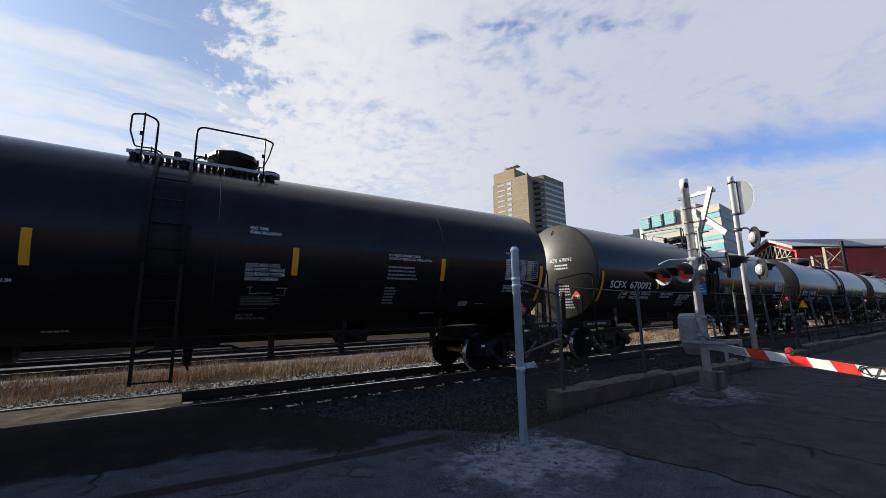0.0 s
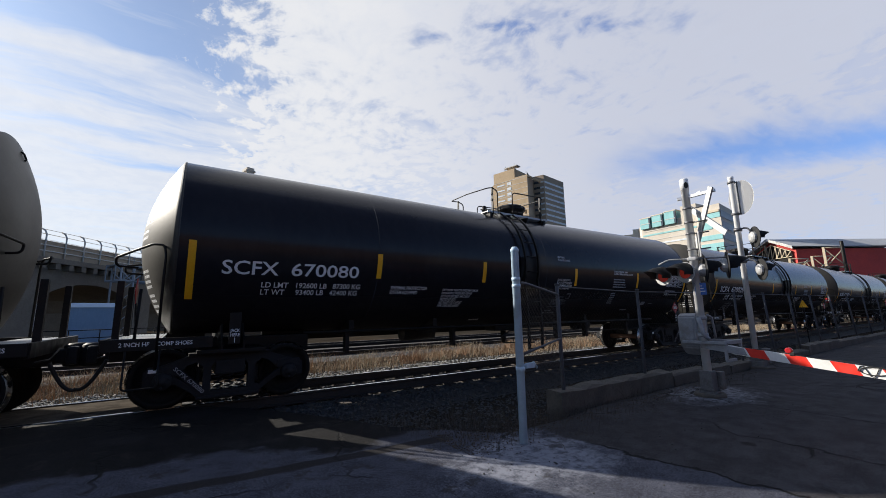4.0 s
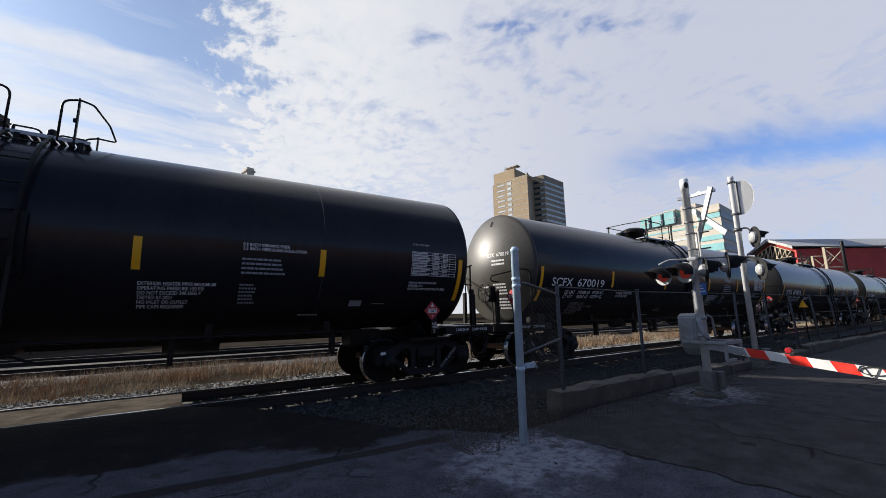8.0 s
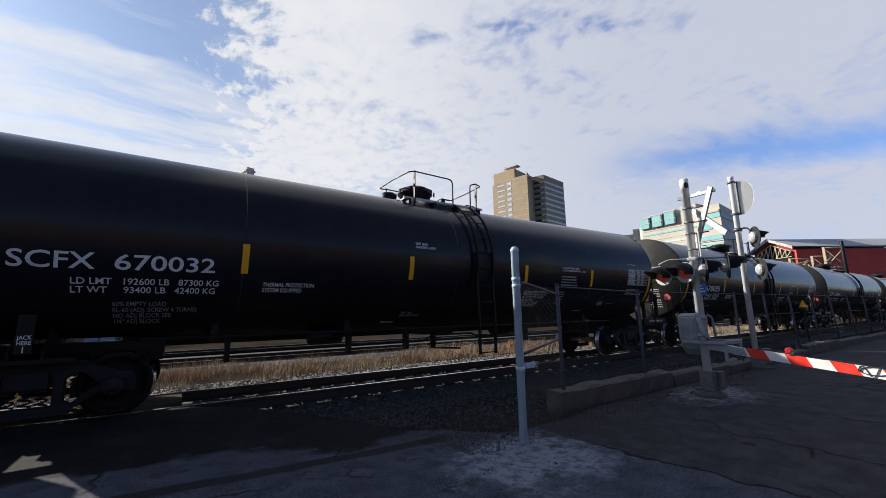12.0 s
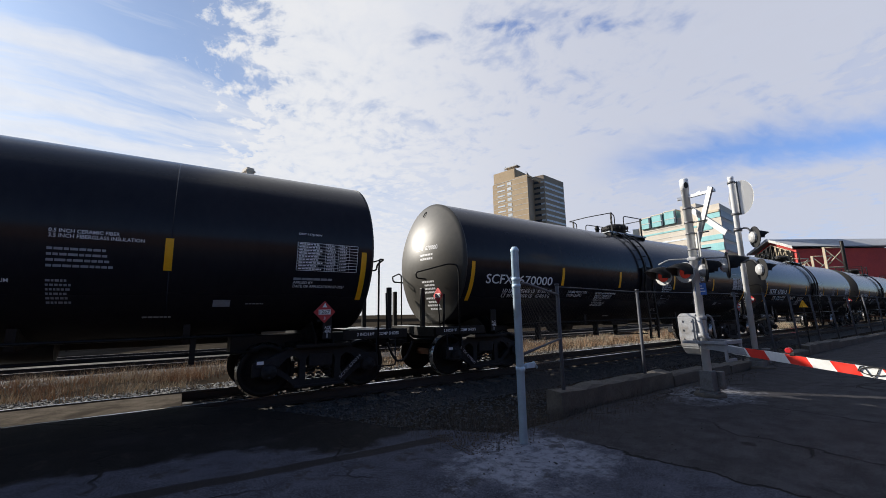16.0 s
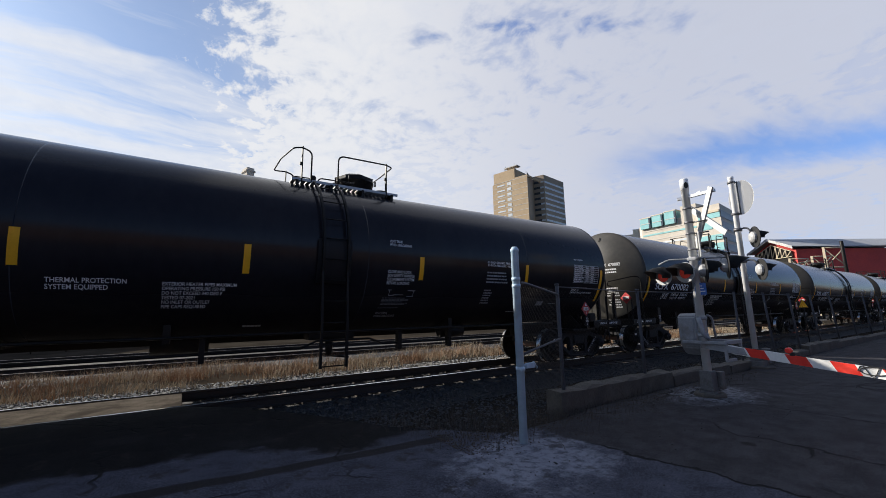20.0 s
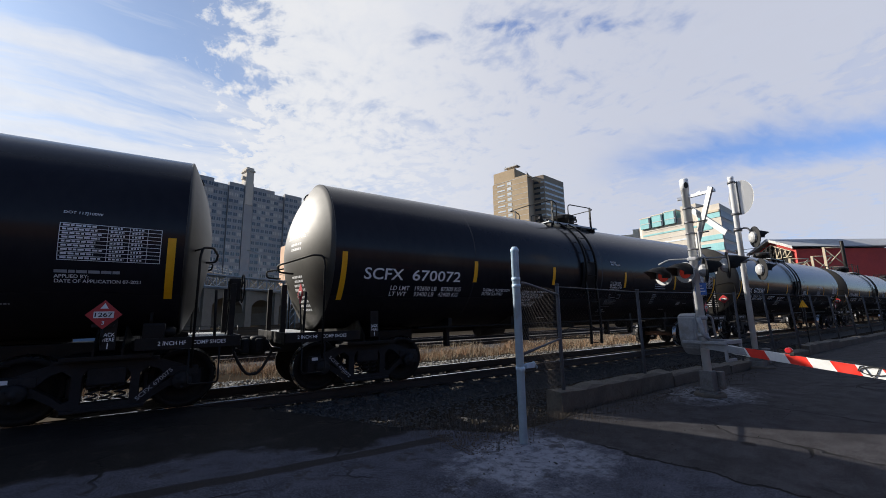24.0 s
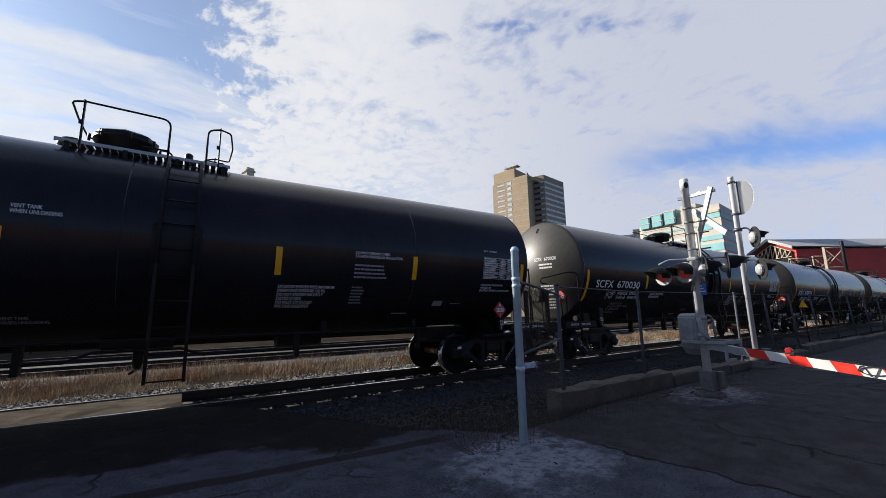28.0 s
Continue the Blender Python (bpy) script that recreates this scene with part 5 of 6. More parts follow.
def crossing_signal():
    ob = thing("crossing_signal", "railway crossing signal mast with gate mechanism and lowered arm", "crossing signal", (7.30, 3.15, 0))
    bm = B()
    lathe(bm, [(-0.1, 0.24), (0.03, 0.24), (0.05, 0.22)], 8, "z", smooth=False)
    part("footing", bm, CONCRETE, ob)
    bm = B()
    box(bm, -0.12, 0.12, -0.12, 0.12, 0.04, 0.08, bevel=0.01)
    box(bm, -0.095, 0.095, -0.095, 0.095, 0.08, 0.40, bevel=0.02)
    for sx in (-1, 1):
        for sy in (-1, 1):
            lathe(bm, [(0.08, 0.016), (0.13, 0.016)], 6, "z", (sx * 0.10, sy * 0.10, 0))
    part("base_casting", bm, BASE_GREY, ob, "cast aluminium mast base")
    bm = B()
    box(bm, 0.12, 0.24, -0.16, -0.04, 0.10, 0.38, bevel=0.015)
    part("junction_case", bm, BASE_GREY, ob)
    bm = B()
    lathe(bm, [(0.38, 0.063), (3.50, 0.063), (3.50, 0.069), (3.69, 0.069), (3.70, 0.06), (3.70, 0.0)], 22, "z")
    part("mast", bm, ALU, ob, "aluminium mast")
    # black disc stands in for the dark inside of a hole
    bm = B()
    lathe(bm, [(0.066, 0.035), (0.071, 0.035), (0.0712, 0.0)], 14, "x", smooth=False)
    bmesh.ops.transform(bm, matrix=Matrix.Translation((0, 0, 3.57)) @ bearing(225) @ Matrix.Diagonal((1, 1, 1.7, 1)), verts=bm.verts)
    part("opening", bm, BLACK_PAINT, ob)
    # gate mechanism
    bm = B()
    pts = [(-0.12, 0.90), (-0.12, 1.28), (-0.06, 1.33), (0.24, 1.33), (0.29, 1.28), (0.29, 0.70), (0.17, 0.62), (0.04, 0.64), (-0.08, 0.76)]
    a = [bm.verts.new((x + 0.03, 0.04, z)) for x, z in pts]
    b = [bm.verts.new((x + 0.03, 0.34, z)) for x, z in pts]
    bm.faces.new(a), bm.faces.new(b[::-1])
    for i in range(len(pts)):
        bm.faces.new((a[i], a[(i + 1) % len(pts)], b[(i + 1) % len(pts)], b[i]))
    bmesh.ops.recalc_face_normals(bm, faces=bm.faces)
    bmesh.ops.bevel(bm, geom=bm.edges[:], offset=0.02, segments=2, affect="EDGES")
    mech = part("gate_mechanism", bm, ALU_BOX, ob, "scuffed grey gate mechanism case")
    bm = B()
    box(bm, -0.105, -0.09, 0.09, 0.29, 0.86, 1.24, bevel=0.006)
    part("cover_plate", bm, ALU_BOX, mech)
    for y in (0.12, 0.26):
        for z in (0.90, 1.05, 1.20):
            bm = B()
            lathe(bm, [(-0.12, 0.016), (-0.105, 0.016)], 6, "x", (0, y, z))
            part("bolt", bm, ALU_BOX, mech)
    bm = B()
    tube(bm, bent_line([(-0.16, -0.03, 1.26), (-0.17, -0.09, 0.98), (-0.05, -0.10, 0.92)], 0.05, 4), 0.035, 6)
    part("crank_arm", bm, ALU_BOX, mech)
    bm = B()
    tube(bm, bent_line([(0.10, -0.06, 1.30), (0.26, -0.06, 1.26), (0.32, -0.06, 0.92)], 0.12, 5), 0.018, 6)
    part("conduit", bm, ALU_BOX, mech)
    for z in (1.25, 0.97):
        bm = B()
        lathe(bm, [(z - 0.03, 0.085), (z + 0.03, 0.085)], 18, "z")
        part("clamp", bm, ALU_BOX, ob)
    # arm carriage
    bm = B()
    box(bm, -0.22, 0.42, -0.40, -0.36, 0.84, 0.90, bevel=0.008)
    box(bm, -0.22, -0.18, -0.38, 0.24, 0.84, 0.89, bevel=0.008)
    box(bm, 0.36, 0.40, -0.38, 0.10, 0.84, 0.89, bevel=0.008)
    box(bm, -0.20, -0.16, -0.40, -0.36, 0.60, 0.86, bevel=0.006)
    box(bm, -0.20, 0.14, -0.40, -0.36, 0.58, 0.62, bevel=0.006)
    box(bm, 0.36, 0.40, -0.40, -0.36, 0.70, 0.86, bevel=0.006)
    part("arm_carriage", bm, ALU_BOX, ob, "grey steel arm carriage")
    start, end = Vector((-0.15, -0.14, 0.808)), Vector((-0.15, -4.9, 0.232))
    along = (end - start).normalized()
    side = Vector((0, 0, 1)).cross(along).normalized()
    up_ = along.cross(side)
    if up_.z < 0:
        up_ = -up_

    def slab(bm, t0, t1, half, w, skew, m):
        vs = []
        for dx in (-w, w):
            for t, v in ((t0, -half), (t1, -half), (t1 + skew, half), (t0 + skew, half)):
                vs.append(bm.verts.new(start + along * t + up_ * v + Vector((dx, 0, 0))))
        for f in ((0, 1, 2, 3), (7, 6, 5, 4), (0, 4, 5, 1), (2, 6, 7, 3), (1, 5, 6, 2), (0, 3, 7, 4)):
            bm.faces.new([vs[i] for i in f]).material_index = m

    bm = B()
    slab(bm, -0.1, 0.52, 0.05, 0.035, -0.05, 0)
    for t in (0.05, 0.2, 0.33):
        q = start + along * t
        lathe(bm, [(q.x - 0.05, 0.016), (q.x + 0.05, 0.016)], 6, "x", (0, q.y, q.z))
    part("arm_bracket", bm, ALU_BOX, ob, "bolted grey arm bracket")
    bm = B()
    slab(bm, 0.30, 4.75, 0.055, 0.016, 0.0, 0)
    arm = part("gate_arm", bm, WHITE_SHEET, ob, "red and white striped gate arm")
    t, k = 0.34, 0
    while t < 4.7:
        w = 0.232 if k else 0.22
        bm = B()
        slab(bm, t, t + w, 0.062, 0.02, -0.075, 0)
        part("stripe", bm, WHITE_SHEET if k % 2 == 0 else RED_SHEET, arm, "white gate arm section" if k % 2 == 0 else "red gate arm section")
        t += w
        k += 1
    p = start + along * 1.03
    bm = B()
    box(bm, p.x - 0.03, p.x + 0.03, p.y - 0.045, p.y + 0.015, p.z + 0.05, p.z + 0.10, bevel=0.008)
    lamp = part("arm_lamp", bm, BLACK_PAINT, arm)
    lamp.name = "lamp_base"
    bm = B()
    lathe(bm, [(-0.035, 0.026), (-0.03, 0.04), (0.03, 0.04), (0.042, 0.026), (0.044, 0.0)], 18, "x", (p.x, p.y + 0.02, p.z + 0.12))
    part("lamp_lens", bm, RED_LENS, arm, "red arm lamp lens")
    bm = B()
    tube(bm, [start + along * u + up_ * (0.072 + 0.012 * math.sin(u * 9)) + Vector((-0.015, 0, 0)) for u in np.linspace(0.1, 4.4, 40)], 0.006, 5)
    part("cable", bm, BLACK_PAINT, arm, "loose black cable")
    bm = B()
    p2 = start + along * 1.82
    tube(bm, [p2 + Vector((-0.03, 0.13 * math.cos(a), 0.05 * math.sin(a) + 0.02)) for a in np.linspace(0, 6.6, 16)], 0.006, 5)
    tube(bm, [p2 + Vector((-0.028, 0.15 - 0.3 * u, 0.07 * math.sin(u * 11) + 0.01)) for u in np.linspace(0, 1, 12)], 0.005, 5)
    part("cable_coil", bm, BLACK_PAINT, arm, "tangled black cable")
    # lights
    bm = B()
    tube(bm, bent_line([(-0.20, 0.50, 2.20), (-0.12, 0.36, 2.28), (0, 0.0, 2.26), (0.10, -0.06, 2.24)], 0.06, 4), 0.014, 8)
    tube(bm, bent_line([(0.0, 0.0, 2.26), (0.16, -0.25, 2.26), (0.30, -0.40, 2.26), (0.30, -0.40, 2.12)], 0.05, 4), 0.014, 8)
    box(bm, -0.074, 0.074, -0.074, 0.074, 2.23, 2.29, bevel=0.02)
    part("cross_arm", bm, ALU_BOX, ob)
    signal_head(ob, (-0.20, 0.43, 1.99), 282, 0.165, True)
    signal_head(ob, (-0.20, 0.06, 2.02), 282, 0.175, True)
    signal_head(ob, (0.08, -0.12, 2.06), 146, 0.215, False)
    signal_head(ob, (0.24, -0.40, 2.12), 152, 0.225, False)
    # crossbuck seen from behind, its blade angles set to fit the camera's view
    m = Matrix.Translation((0.02, -0.19, 2.95)) @ bearing(118)
    blade(ob, m, -63, 0.03, SIGN_BACK, "unpainted back of a crossbuck blade")
    blade(ob, m, 40, 0.05, SIGN_BACK, "grey back of a crossbuck blade")
    bm = B()
    box(bm, 0.0, 0.012, -0.14, 0.14, -0.22, 0.22)
    bmesh.ops.transform(bm, matrix=Matrix.Translation((0.02, -0.10, 2.50)) @ bearing(150), verts=bm.verts)
    part("lower_plate", bm, SIGN_BACK, ob, "small plate under the crossbuck")
    bm = B()
    tube(bm, [(-0.06, 0.12, 3.345), (0.0, 0.0, 3.36), (0.04, -0.45, 3.385)], 0.034, 4)
    part("sign_bracket", bm, ALU, ob)
    bm = B()
    tube(bm, [(0.04, -0.10, 3.37), (0.05, -0.22, 3.43)], 0.016, 4)
    part("sign_bracket", bm, ALU, ob)
    for z in (3.15, 2.90, 2.70, 2.42):
        bm = B()
        lathe(bm, [(z - 0.015, 0.072), (z + 0.015, 0.072)], 16, "z")
        tube(bm, [(0.0, -0.05, z), (0.03, -0.28, z)], 0.012, 6)
        part("clamp", bm, STEEL_GREY_DARK, ob)
    bm = B()
    box(bm, 0.070, 0.078, -0.09, 0.07, -0.10, 0.10, bevel=0.003)
    bmesh.ops.transform(bm, matrix=Matrix.Translation((0.05, -0.03, 1.74)) @ bearing(235), verts=bm.verts)
    bs = part("notice", bm, BLUE_SIGN, ob, "small blue notice plate")
    bm = B()
    for k in range(3):
        box(bm, 0.079, 0.081, -0.07, 0.05 - 0.02 * k, -0.05 + 0.045 * k, -0.035 + 0.045 * k)
    bmesh.ops.transform(bm, matrix=Matrix.Translation((0.05, -0.03, 1.74)) @ bearing(235), verts=bm.verts)
    part("print_bars", bm, WHITE_SHEET, bs)


def second_signal():
    ob = thing("signal_pole", "aluminium pole with two signal lights and a round sign", "crossing signal", (11.60, 3.89, 0))
    bm = B()
    lathe(bm, [(-0.1, 0.34), (0.03, 0.34), (0.05, 0.32)], 8, "z", smooth=False)
    part("footing", bm, CONCRETE, ob)
    bm = B()
    box(bm, -0.18, 0.18, -0.18, 0.18, 0.04, 0.16, bevel=0.01)
    box(bm, -0.11, 0.11, -0.11, 0.11, 0.16, 0.42, bevel=0.02)
    part("base_casting", bm, BASE_GREY, ob)
    bm = B()
    box(bm, 0.10, 0.26, -0.22, -0.08, 0.10, 0.44, bevel=0.015)
    part("junction_case", bm, BASE_GREY, ob)
    bm = B()
    lathe(bm, [(0.40, 0.062), (4.72, 0.062), (4.73, 0.069), (4.77, 0.069), (4.77, 0.0)], 22, "z")
    part("mast", bm, ALU, ob, "aluminium mast")
    m = Matrix.Translation((0.0, -0.07, 4.20)) @ bearing(126)
    bm = B()
    lathe(bm, [(0.10, 0.44), (0.112, 0.44)], 40, "x")
    bmesh.ops.transform(bm, matrix=m, verts=bm.verts)
    part("round_sign", bm, SIGN_PALE, ob, "pale round sign plate")
    for z in (3.78, 4.62):
        bm = B()
        lathe(bm, [(z - 0.025, 0.088), (z + 0.025, 0.088)], 16, "z")
        tube(bm, [(0.03, -0.03, z), (0.09, -0.10, z)], 0.022, 6)
        part("clamp", bm, STEEL_GREY_DARK, ob)
    bm = B()
    tube(bm, [(0.075, -0.09, 3.76), (0.075, -0.09, 4.64)], 0.016, 6)
    part("sign_rail", bm, STEEL_GREY_DARK, ob)
    for z, y in ((3.14, -0.26), (2.33, -0.30)):
        bm = B()
        tube(bm, bent_line([(0, 0, z + 0.24), (0.06, y * 0.7, z + 0.27), (0.06, y, z + 0.12)], 0.08, 4), 0.022, 7)
        lathe(bm, [(z + 0.19, 0.09), (z + 0.27, 0.09)], 14, "z")
        part("lamp_bracket", bm, STEEL_GREY_DARK, ob)
        signal_head(ob, (0.06, y - 0.04, z), 138, 0.265, False)


SIGN_PALE = thin_sheet("aged_translucent_sign", (0.94, 0.93, 0.90), 0.88)
STEEL_GREY_DARK = material("dark_clamp_steel", (0.10, 0.10, 0.11), (0.18, 0.18, 0.19), 0.5, 6.0, metal=0.5)
crossing_signal()
second_signal()


# ---- distance ----
def facade_material(name, a, b, scale=0.4):
    return material(name, a, b, 0.85, scale, 0.0, fine=3.0, stain=tuple(c * 0.7 for c in a), stain_amount=0.35, stain_scale=0.15)


GREY_FACADE = facade_material("grey_precast", (0.30, 0.30, 0.31), (0.38, 0.38, 0.385))
PALE_FACADE = facade_material("pale_precast", (0.50, 0.43, 0.34), (0.58, 0.50, 0.40))
BEIGE_BRICK = facade_material("beige_brick", (0.42, 0.31, 0.19), (0.50, 0.38, 0.25))
# darker copy of the beige brick: shade put into the colour
SHADED_BRICK = facade_material("shaded_beige_brick", (0.30, 0.24, 0.18), (0.36, 0.29, 0.22))
BAND = facade_material("pale_band", (0.48, 0.47, 0.44), (0.58, 0.56, 0.53))
TEAL = facade_material("teal_panel", (0.22, 0.46, 0.48), (0.30, 0.56, 0.58))
STONE_FACADE = facade_material("cream_stone", (0.52, 0.47, 0.40), (0.60, 0.55, 0.48))
RED_WALL = facade_material("red_metal_cladding", (0.50, 0.055, 0.05), (0.60, 0.085, 0.07))
GREY_ROOF = facade_material("grey_metal_roof", (0.32, 0.33, 0.35), (0.42, 0.43, 0.45))
WINDOW = material("dark_window_glass", (0.03, 0.04, 0.055), (0.06, 0.075, 0.095), 0.12, 0.5, spec=0.8, rough_var=0.04)
SHED_BLUE = facade_material("pale_blue_shed", (0.26, 0.36, 0.48), (0.34, 0.44, 0.56))
STEEL_GREY = material("grey_painted_steel", (0.20, 0.23, 0.27), (0.30, 0.33, 0.37), 0.5, 2.0)
STEEL_BEIGE = material("beige_painted_steel", (0.46, 0.38, 0.27), (0.56, 0.47, 0.34), 0.6, 2.0)
SCREEN = material("frosted_screen", (0.55, 0.60, 0.64), (0.66, 0.70, 0.73), 0.3, 1.0)
# near-black paint in place of the shade inside the shed
BAY_SHADE = material("painted_bay_shade", (0.02, 0.018, 0.017), (0.04, 0.035, 0.032), 0.9, 0.6)
TAN_WALL = facade_material("tan_parapet", (0.26, 0.21, 0.155), (0.34, 0.285, 0.215))


class Face:
    """A wall plane from a to b (seen from outside with a on the left), to hang panels and windows on."""

    def __init__(self, a, b):
        self.a, self.b = Vector((*a, 0)), Vector((*b, 0))
        self.u = (self.b - self.a).normalized()
        self.length = (self.b - self.a).length
        self.n = Vector((self.u.y, -self.u.x, 0))

    def block(self, bm, u0, u1, z0, z1, d0, d1, m=0):
        vs = [bm.verts.new(self.a + self.u * u + self.n * d_ + Vector((0, 0, z))) for u in (u0, u1) for d_ in (d0, d1) for z in (z0, z1)]
        for f in ((0, 1, 3, 2), (4, 6, 7, 5), (0, 4, 5, 1), (2, 3, 7, 6), (0, 2, 6, 4), (1, 5, 7, 3)):
            bm.faces.new([vs[i] for i in f]).material_index = m


def prism(bm, corners, z0, z1, m=0):
    a = [bm.verts.new((x, y, z0)) for x, y in corners]
    b = [bm.verts.new((x, y, z1)) for x, y in corners]
    bm.faces.new(a[::-1]).material_index = m
    bm.faces.new(b).material_index = m
    for i in range(len(corners)):
        bm.faces.new((a[i], a[(i + 1) % len(corners)], b[(i + 1) % len(corners)], b[i])).material_index = m


def polar(az, dist):
    return (dist * math.sin(radians(az)), dist * math.cos(radians(az)))


def grey_apartments():
    ob = thing("apartment_block", "tall grey precast apartment slab with many small windows", "building")
    a, b = polar(-0.8, 179.0), polar(12.9, 197.0)
    f = Face(a, b)
    depth = 17.0
    back = lambda p: (p[0] - f.n.x * depth, p[1] - f.n.y * depth)
    bm = B()
    prism(bm, [a, b, back(b), back(a)], -0.3, 57.5)
    part("wall", bm, [GREY_FACADE], ob)
    bm = B()
    e = Face(back(a), a)
    e.block(bm, 0, e.length, -0.3, 58.4, 0.0, 0.5)
    part("end_wall", bm, PALE_FACADE, ob, "pale blank end wall")
    L = f.length
    cuts = [0.0, 0.19, 0.31, 0.44, 0.52, 0.72, 0.82, 1.0]
    tops = [58.8, 57.6, 58.8, 60.2, 58.8, 57.6, 58.8]
    proud = [1.2, 0.3, 1.2, 1.5, 1.2, 0.3, 1.2]
    rng = random.Random(21)
    bm = B()
    f.block(bm, 0.445 * L, 0.51 * L, 50, 67.0, -3.0, 1.8)
    f.block(bm, 0.435 * L, 0.52 * L, 65.2, 65.8, -3.5, 2.1)
    f.block(bm, 0.42 * L, 0.445 * L, 61.5, 62.9, -1, 0.6)
    part("lift_tower", bm, STONE_FACADE, ob, "pale lift tower on the roof")
    bm = B()
    for u in (0.03, 0.05, 0.64, 0.66, 0.68):
        f.block(bm, u * L, u * L + 0.12, 58.5, 58.5 + rng.uniform(2, 3.6), -1, -0.9)
    part("aerials", bm, STEEL_GREY, ob)
    for k in range(7):
        u0, u1 = cuts[k] * L, cuts[k + 1] * L
        bm = B()
        f.block(bm, u0 + 0.1, u1 - 0.1, -0.3, tops[k], -0.5, proud[k])
        bay = part("bay", bm, GREY_FACADE, ob)
        if k == 3:
            continue
        n = max(2, int((u1 - u0) / 1.9))
        w = (u1 - u0) / n
        bm, bf = B(), B()
        for fl in range(20):
            z = 1.2 + fl * 2.85
            f.block(bf, u0 + 0.1, u1 - 0.1, z - 0.55, z - 0.32, proud[k] - 0.1, proud[k] + 0.12)
            for i in range(n):
                c = u0 + (i + 0.5) * w
                m = 1 if rng.random() < 0.25 else 0
                f.block(bm, c - w * 0.36, c + w * 0.36, z + 0.25, z + 1.65, proud[k] - 0.2, proud[k] + 0.04, m)
                f.block(bf, c - w * 0.03, c + w * 0.03, z + 0.25, z + 1.65, proud[k], proud[k] + 0.09)
        tagged(part("window_grid", bm, [WINDOW, BAND], bay), kind="stuff")
        tagged(part("spandrel_grid", bf, GREY_FACADE, bay), kind="stuff")


def beige_tower():
    ob = thing("office_tower", "tall beige brick office tower with a ribbon-windowed wing", "building")
    p0, p1, p2 = polar(41.4, 171.6), polar(44.82, 165.0), polar(46.6, 162.0)
    f = Face(p0, p2)
    L = f.length
    deep = lambda p, k=1.12: (p[0] * k, p[1] * k)
    bm = B()
    prism(bm, [p0, p2, (p2[0] + 6, p2[1] + 5), deep(p0)], -0.3, 58.6)
    main = part("wall", bm, BEIGE_BRICK, ob)
    bm = B()
    f.block(bm, 0.04 * L, 0.655 * L, 58.6, 63.8, -12.0, -0.05)
    part("roof_house", bm, BEIGE_BRICK, ob, "beige brick roof house")
    bm = B()
    f.block(bm, 0.66 * L, L, 58.6, 59.5, -0.5, 0.0)
    f.block(bm, L - 0.5, L, 58.6, 59.5, -12.0, -0.5)
    part("parapet", bm, BEIGE_BRICK, ob)
    bm = B()
    f.block(bm, 0.36 * L, 0.72 * L, 65.0, 65.35, -3.4, -0.4)
    for u in (0.40, 0.52, 0.64):
        f.block(bm, u * L, u * L + 0.25, 63.8, 65.0, -1.4, -1.15)
    part("aerial_deck", bm, BAND, ob, "pale aerial platform")
    for u, h in ((0.33, 2.6), (0.37, 3.4), (0.42, 2.4), (0.50, 1.9), (0.62, 3.8), (0.94, 1.8)):
        bm = B()
        f.block(bm, u * L, u * L + 0.13, 59.5 if u > 0.9 else 63.8, 63.9 + h * 0.7 if u < 0.9 else 61.6, -1.1, -0.98)
        part("aerial", bm, STEEL_GREY, ob)
    for fl in range(22):
        z = 58.9 - fl * 2.38
        bm = B()
        f.block(bm, 0.02 * L, L - 0.05, z - 0.18, z, -0.1, 0.05)
        part("floor_band", bm, BAND, main)
        if 0 < fl < 20:
            bm = B()
            f.block(bm, 0.14 * L, 0.36 * L, z + 0.62, z + 1.25, -0.2, 0.08)
            part("window", bm, SCREEN, main)
            bm = B()
            f.block(bm, 0.43 * L, 0.55 * L, z + 0.35, z + 1.65, -0.2, 0.08)
            part("window", bm, SCREEN, main)
    # the wing behind, its brick darkened to stand for shade, and its front with ribbon windows
    q0, q1, q2 = polar(47.4, 173.5), polar(48.99, 171.7), polar(51.71, 185.8)
    g, w = Face(q0, q1), Face(q1, q2)
    bm = B()
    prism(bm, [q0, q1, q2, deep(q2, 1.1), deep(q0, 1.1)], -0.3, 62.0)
    wing = part("wing", bm, SHADED_BRICK, ob, "wing with ribbon windows, its brick darkened in place of shade")
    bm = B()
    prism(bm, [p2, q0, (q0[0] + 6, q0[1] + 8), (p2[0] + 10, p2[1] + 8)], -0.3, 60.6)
    part("link_wall", bm, SHADED_BRICK, ob)
    for fl in range(23):
        z = 58.4 - fl * 2.5
        bm = B()
        w.block(bm, 0.03 * w.length, 0.98 * w.length, z, z + 0.85, -0.1, 0.10)
        part("ribbon_window", bm, SCREEN, wing)
        bm = B()
        g.block(bm, 0.35, 0.62 * g.length, z - 0.1, z + 0.9, -0.1, 0.08)
        part("window", bm, WINDOW, wing)
        bm = B()
        g.block(bm, 0.64 * g.length, g.length - 0.2, z, z + 0.75, -0.1, 0.08)
        part("window", bm, SCREEN, wing)


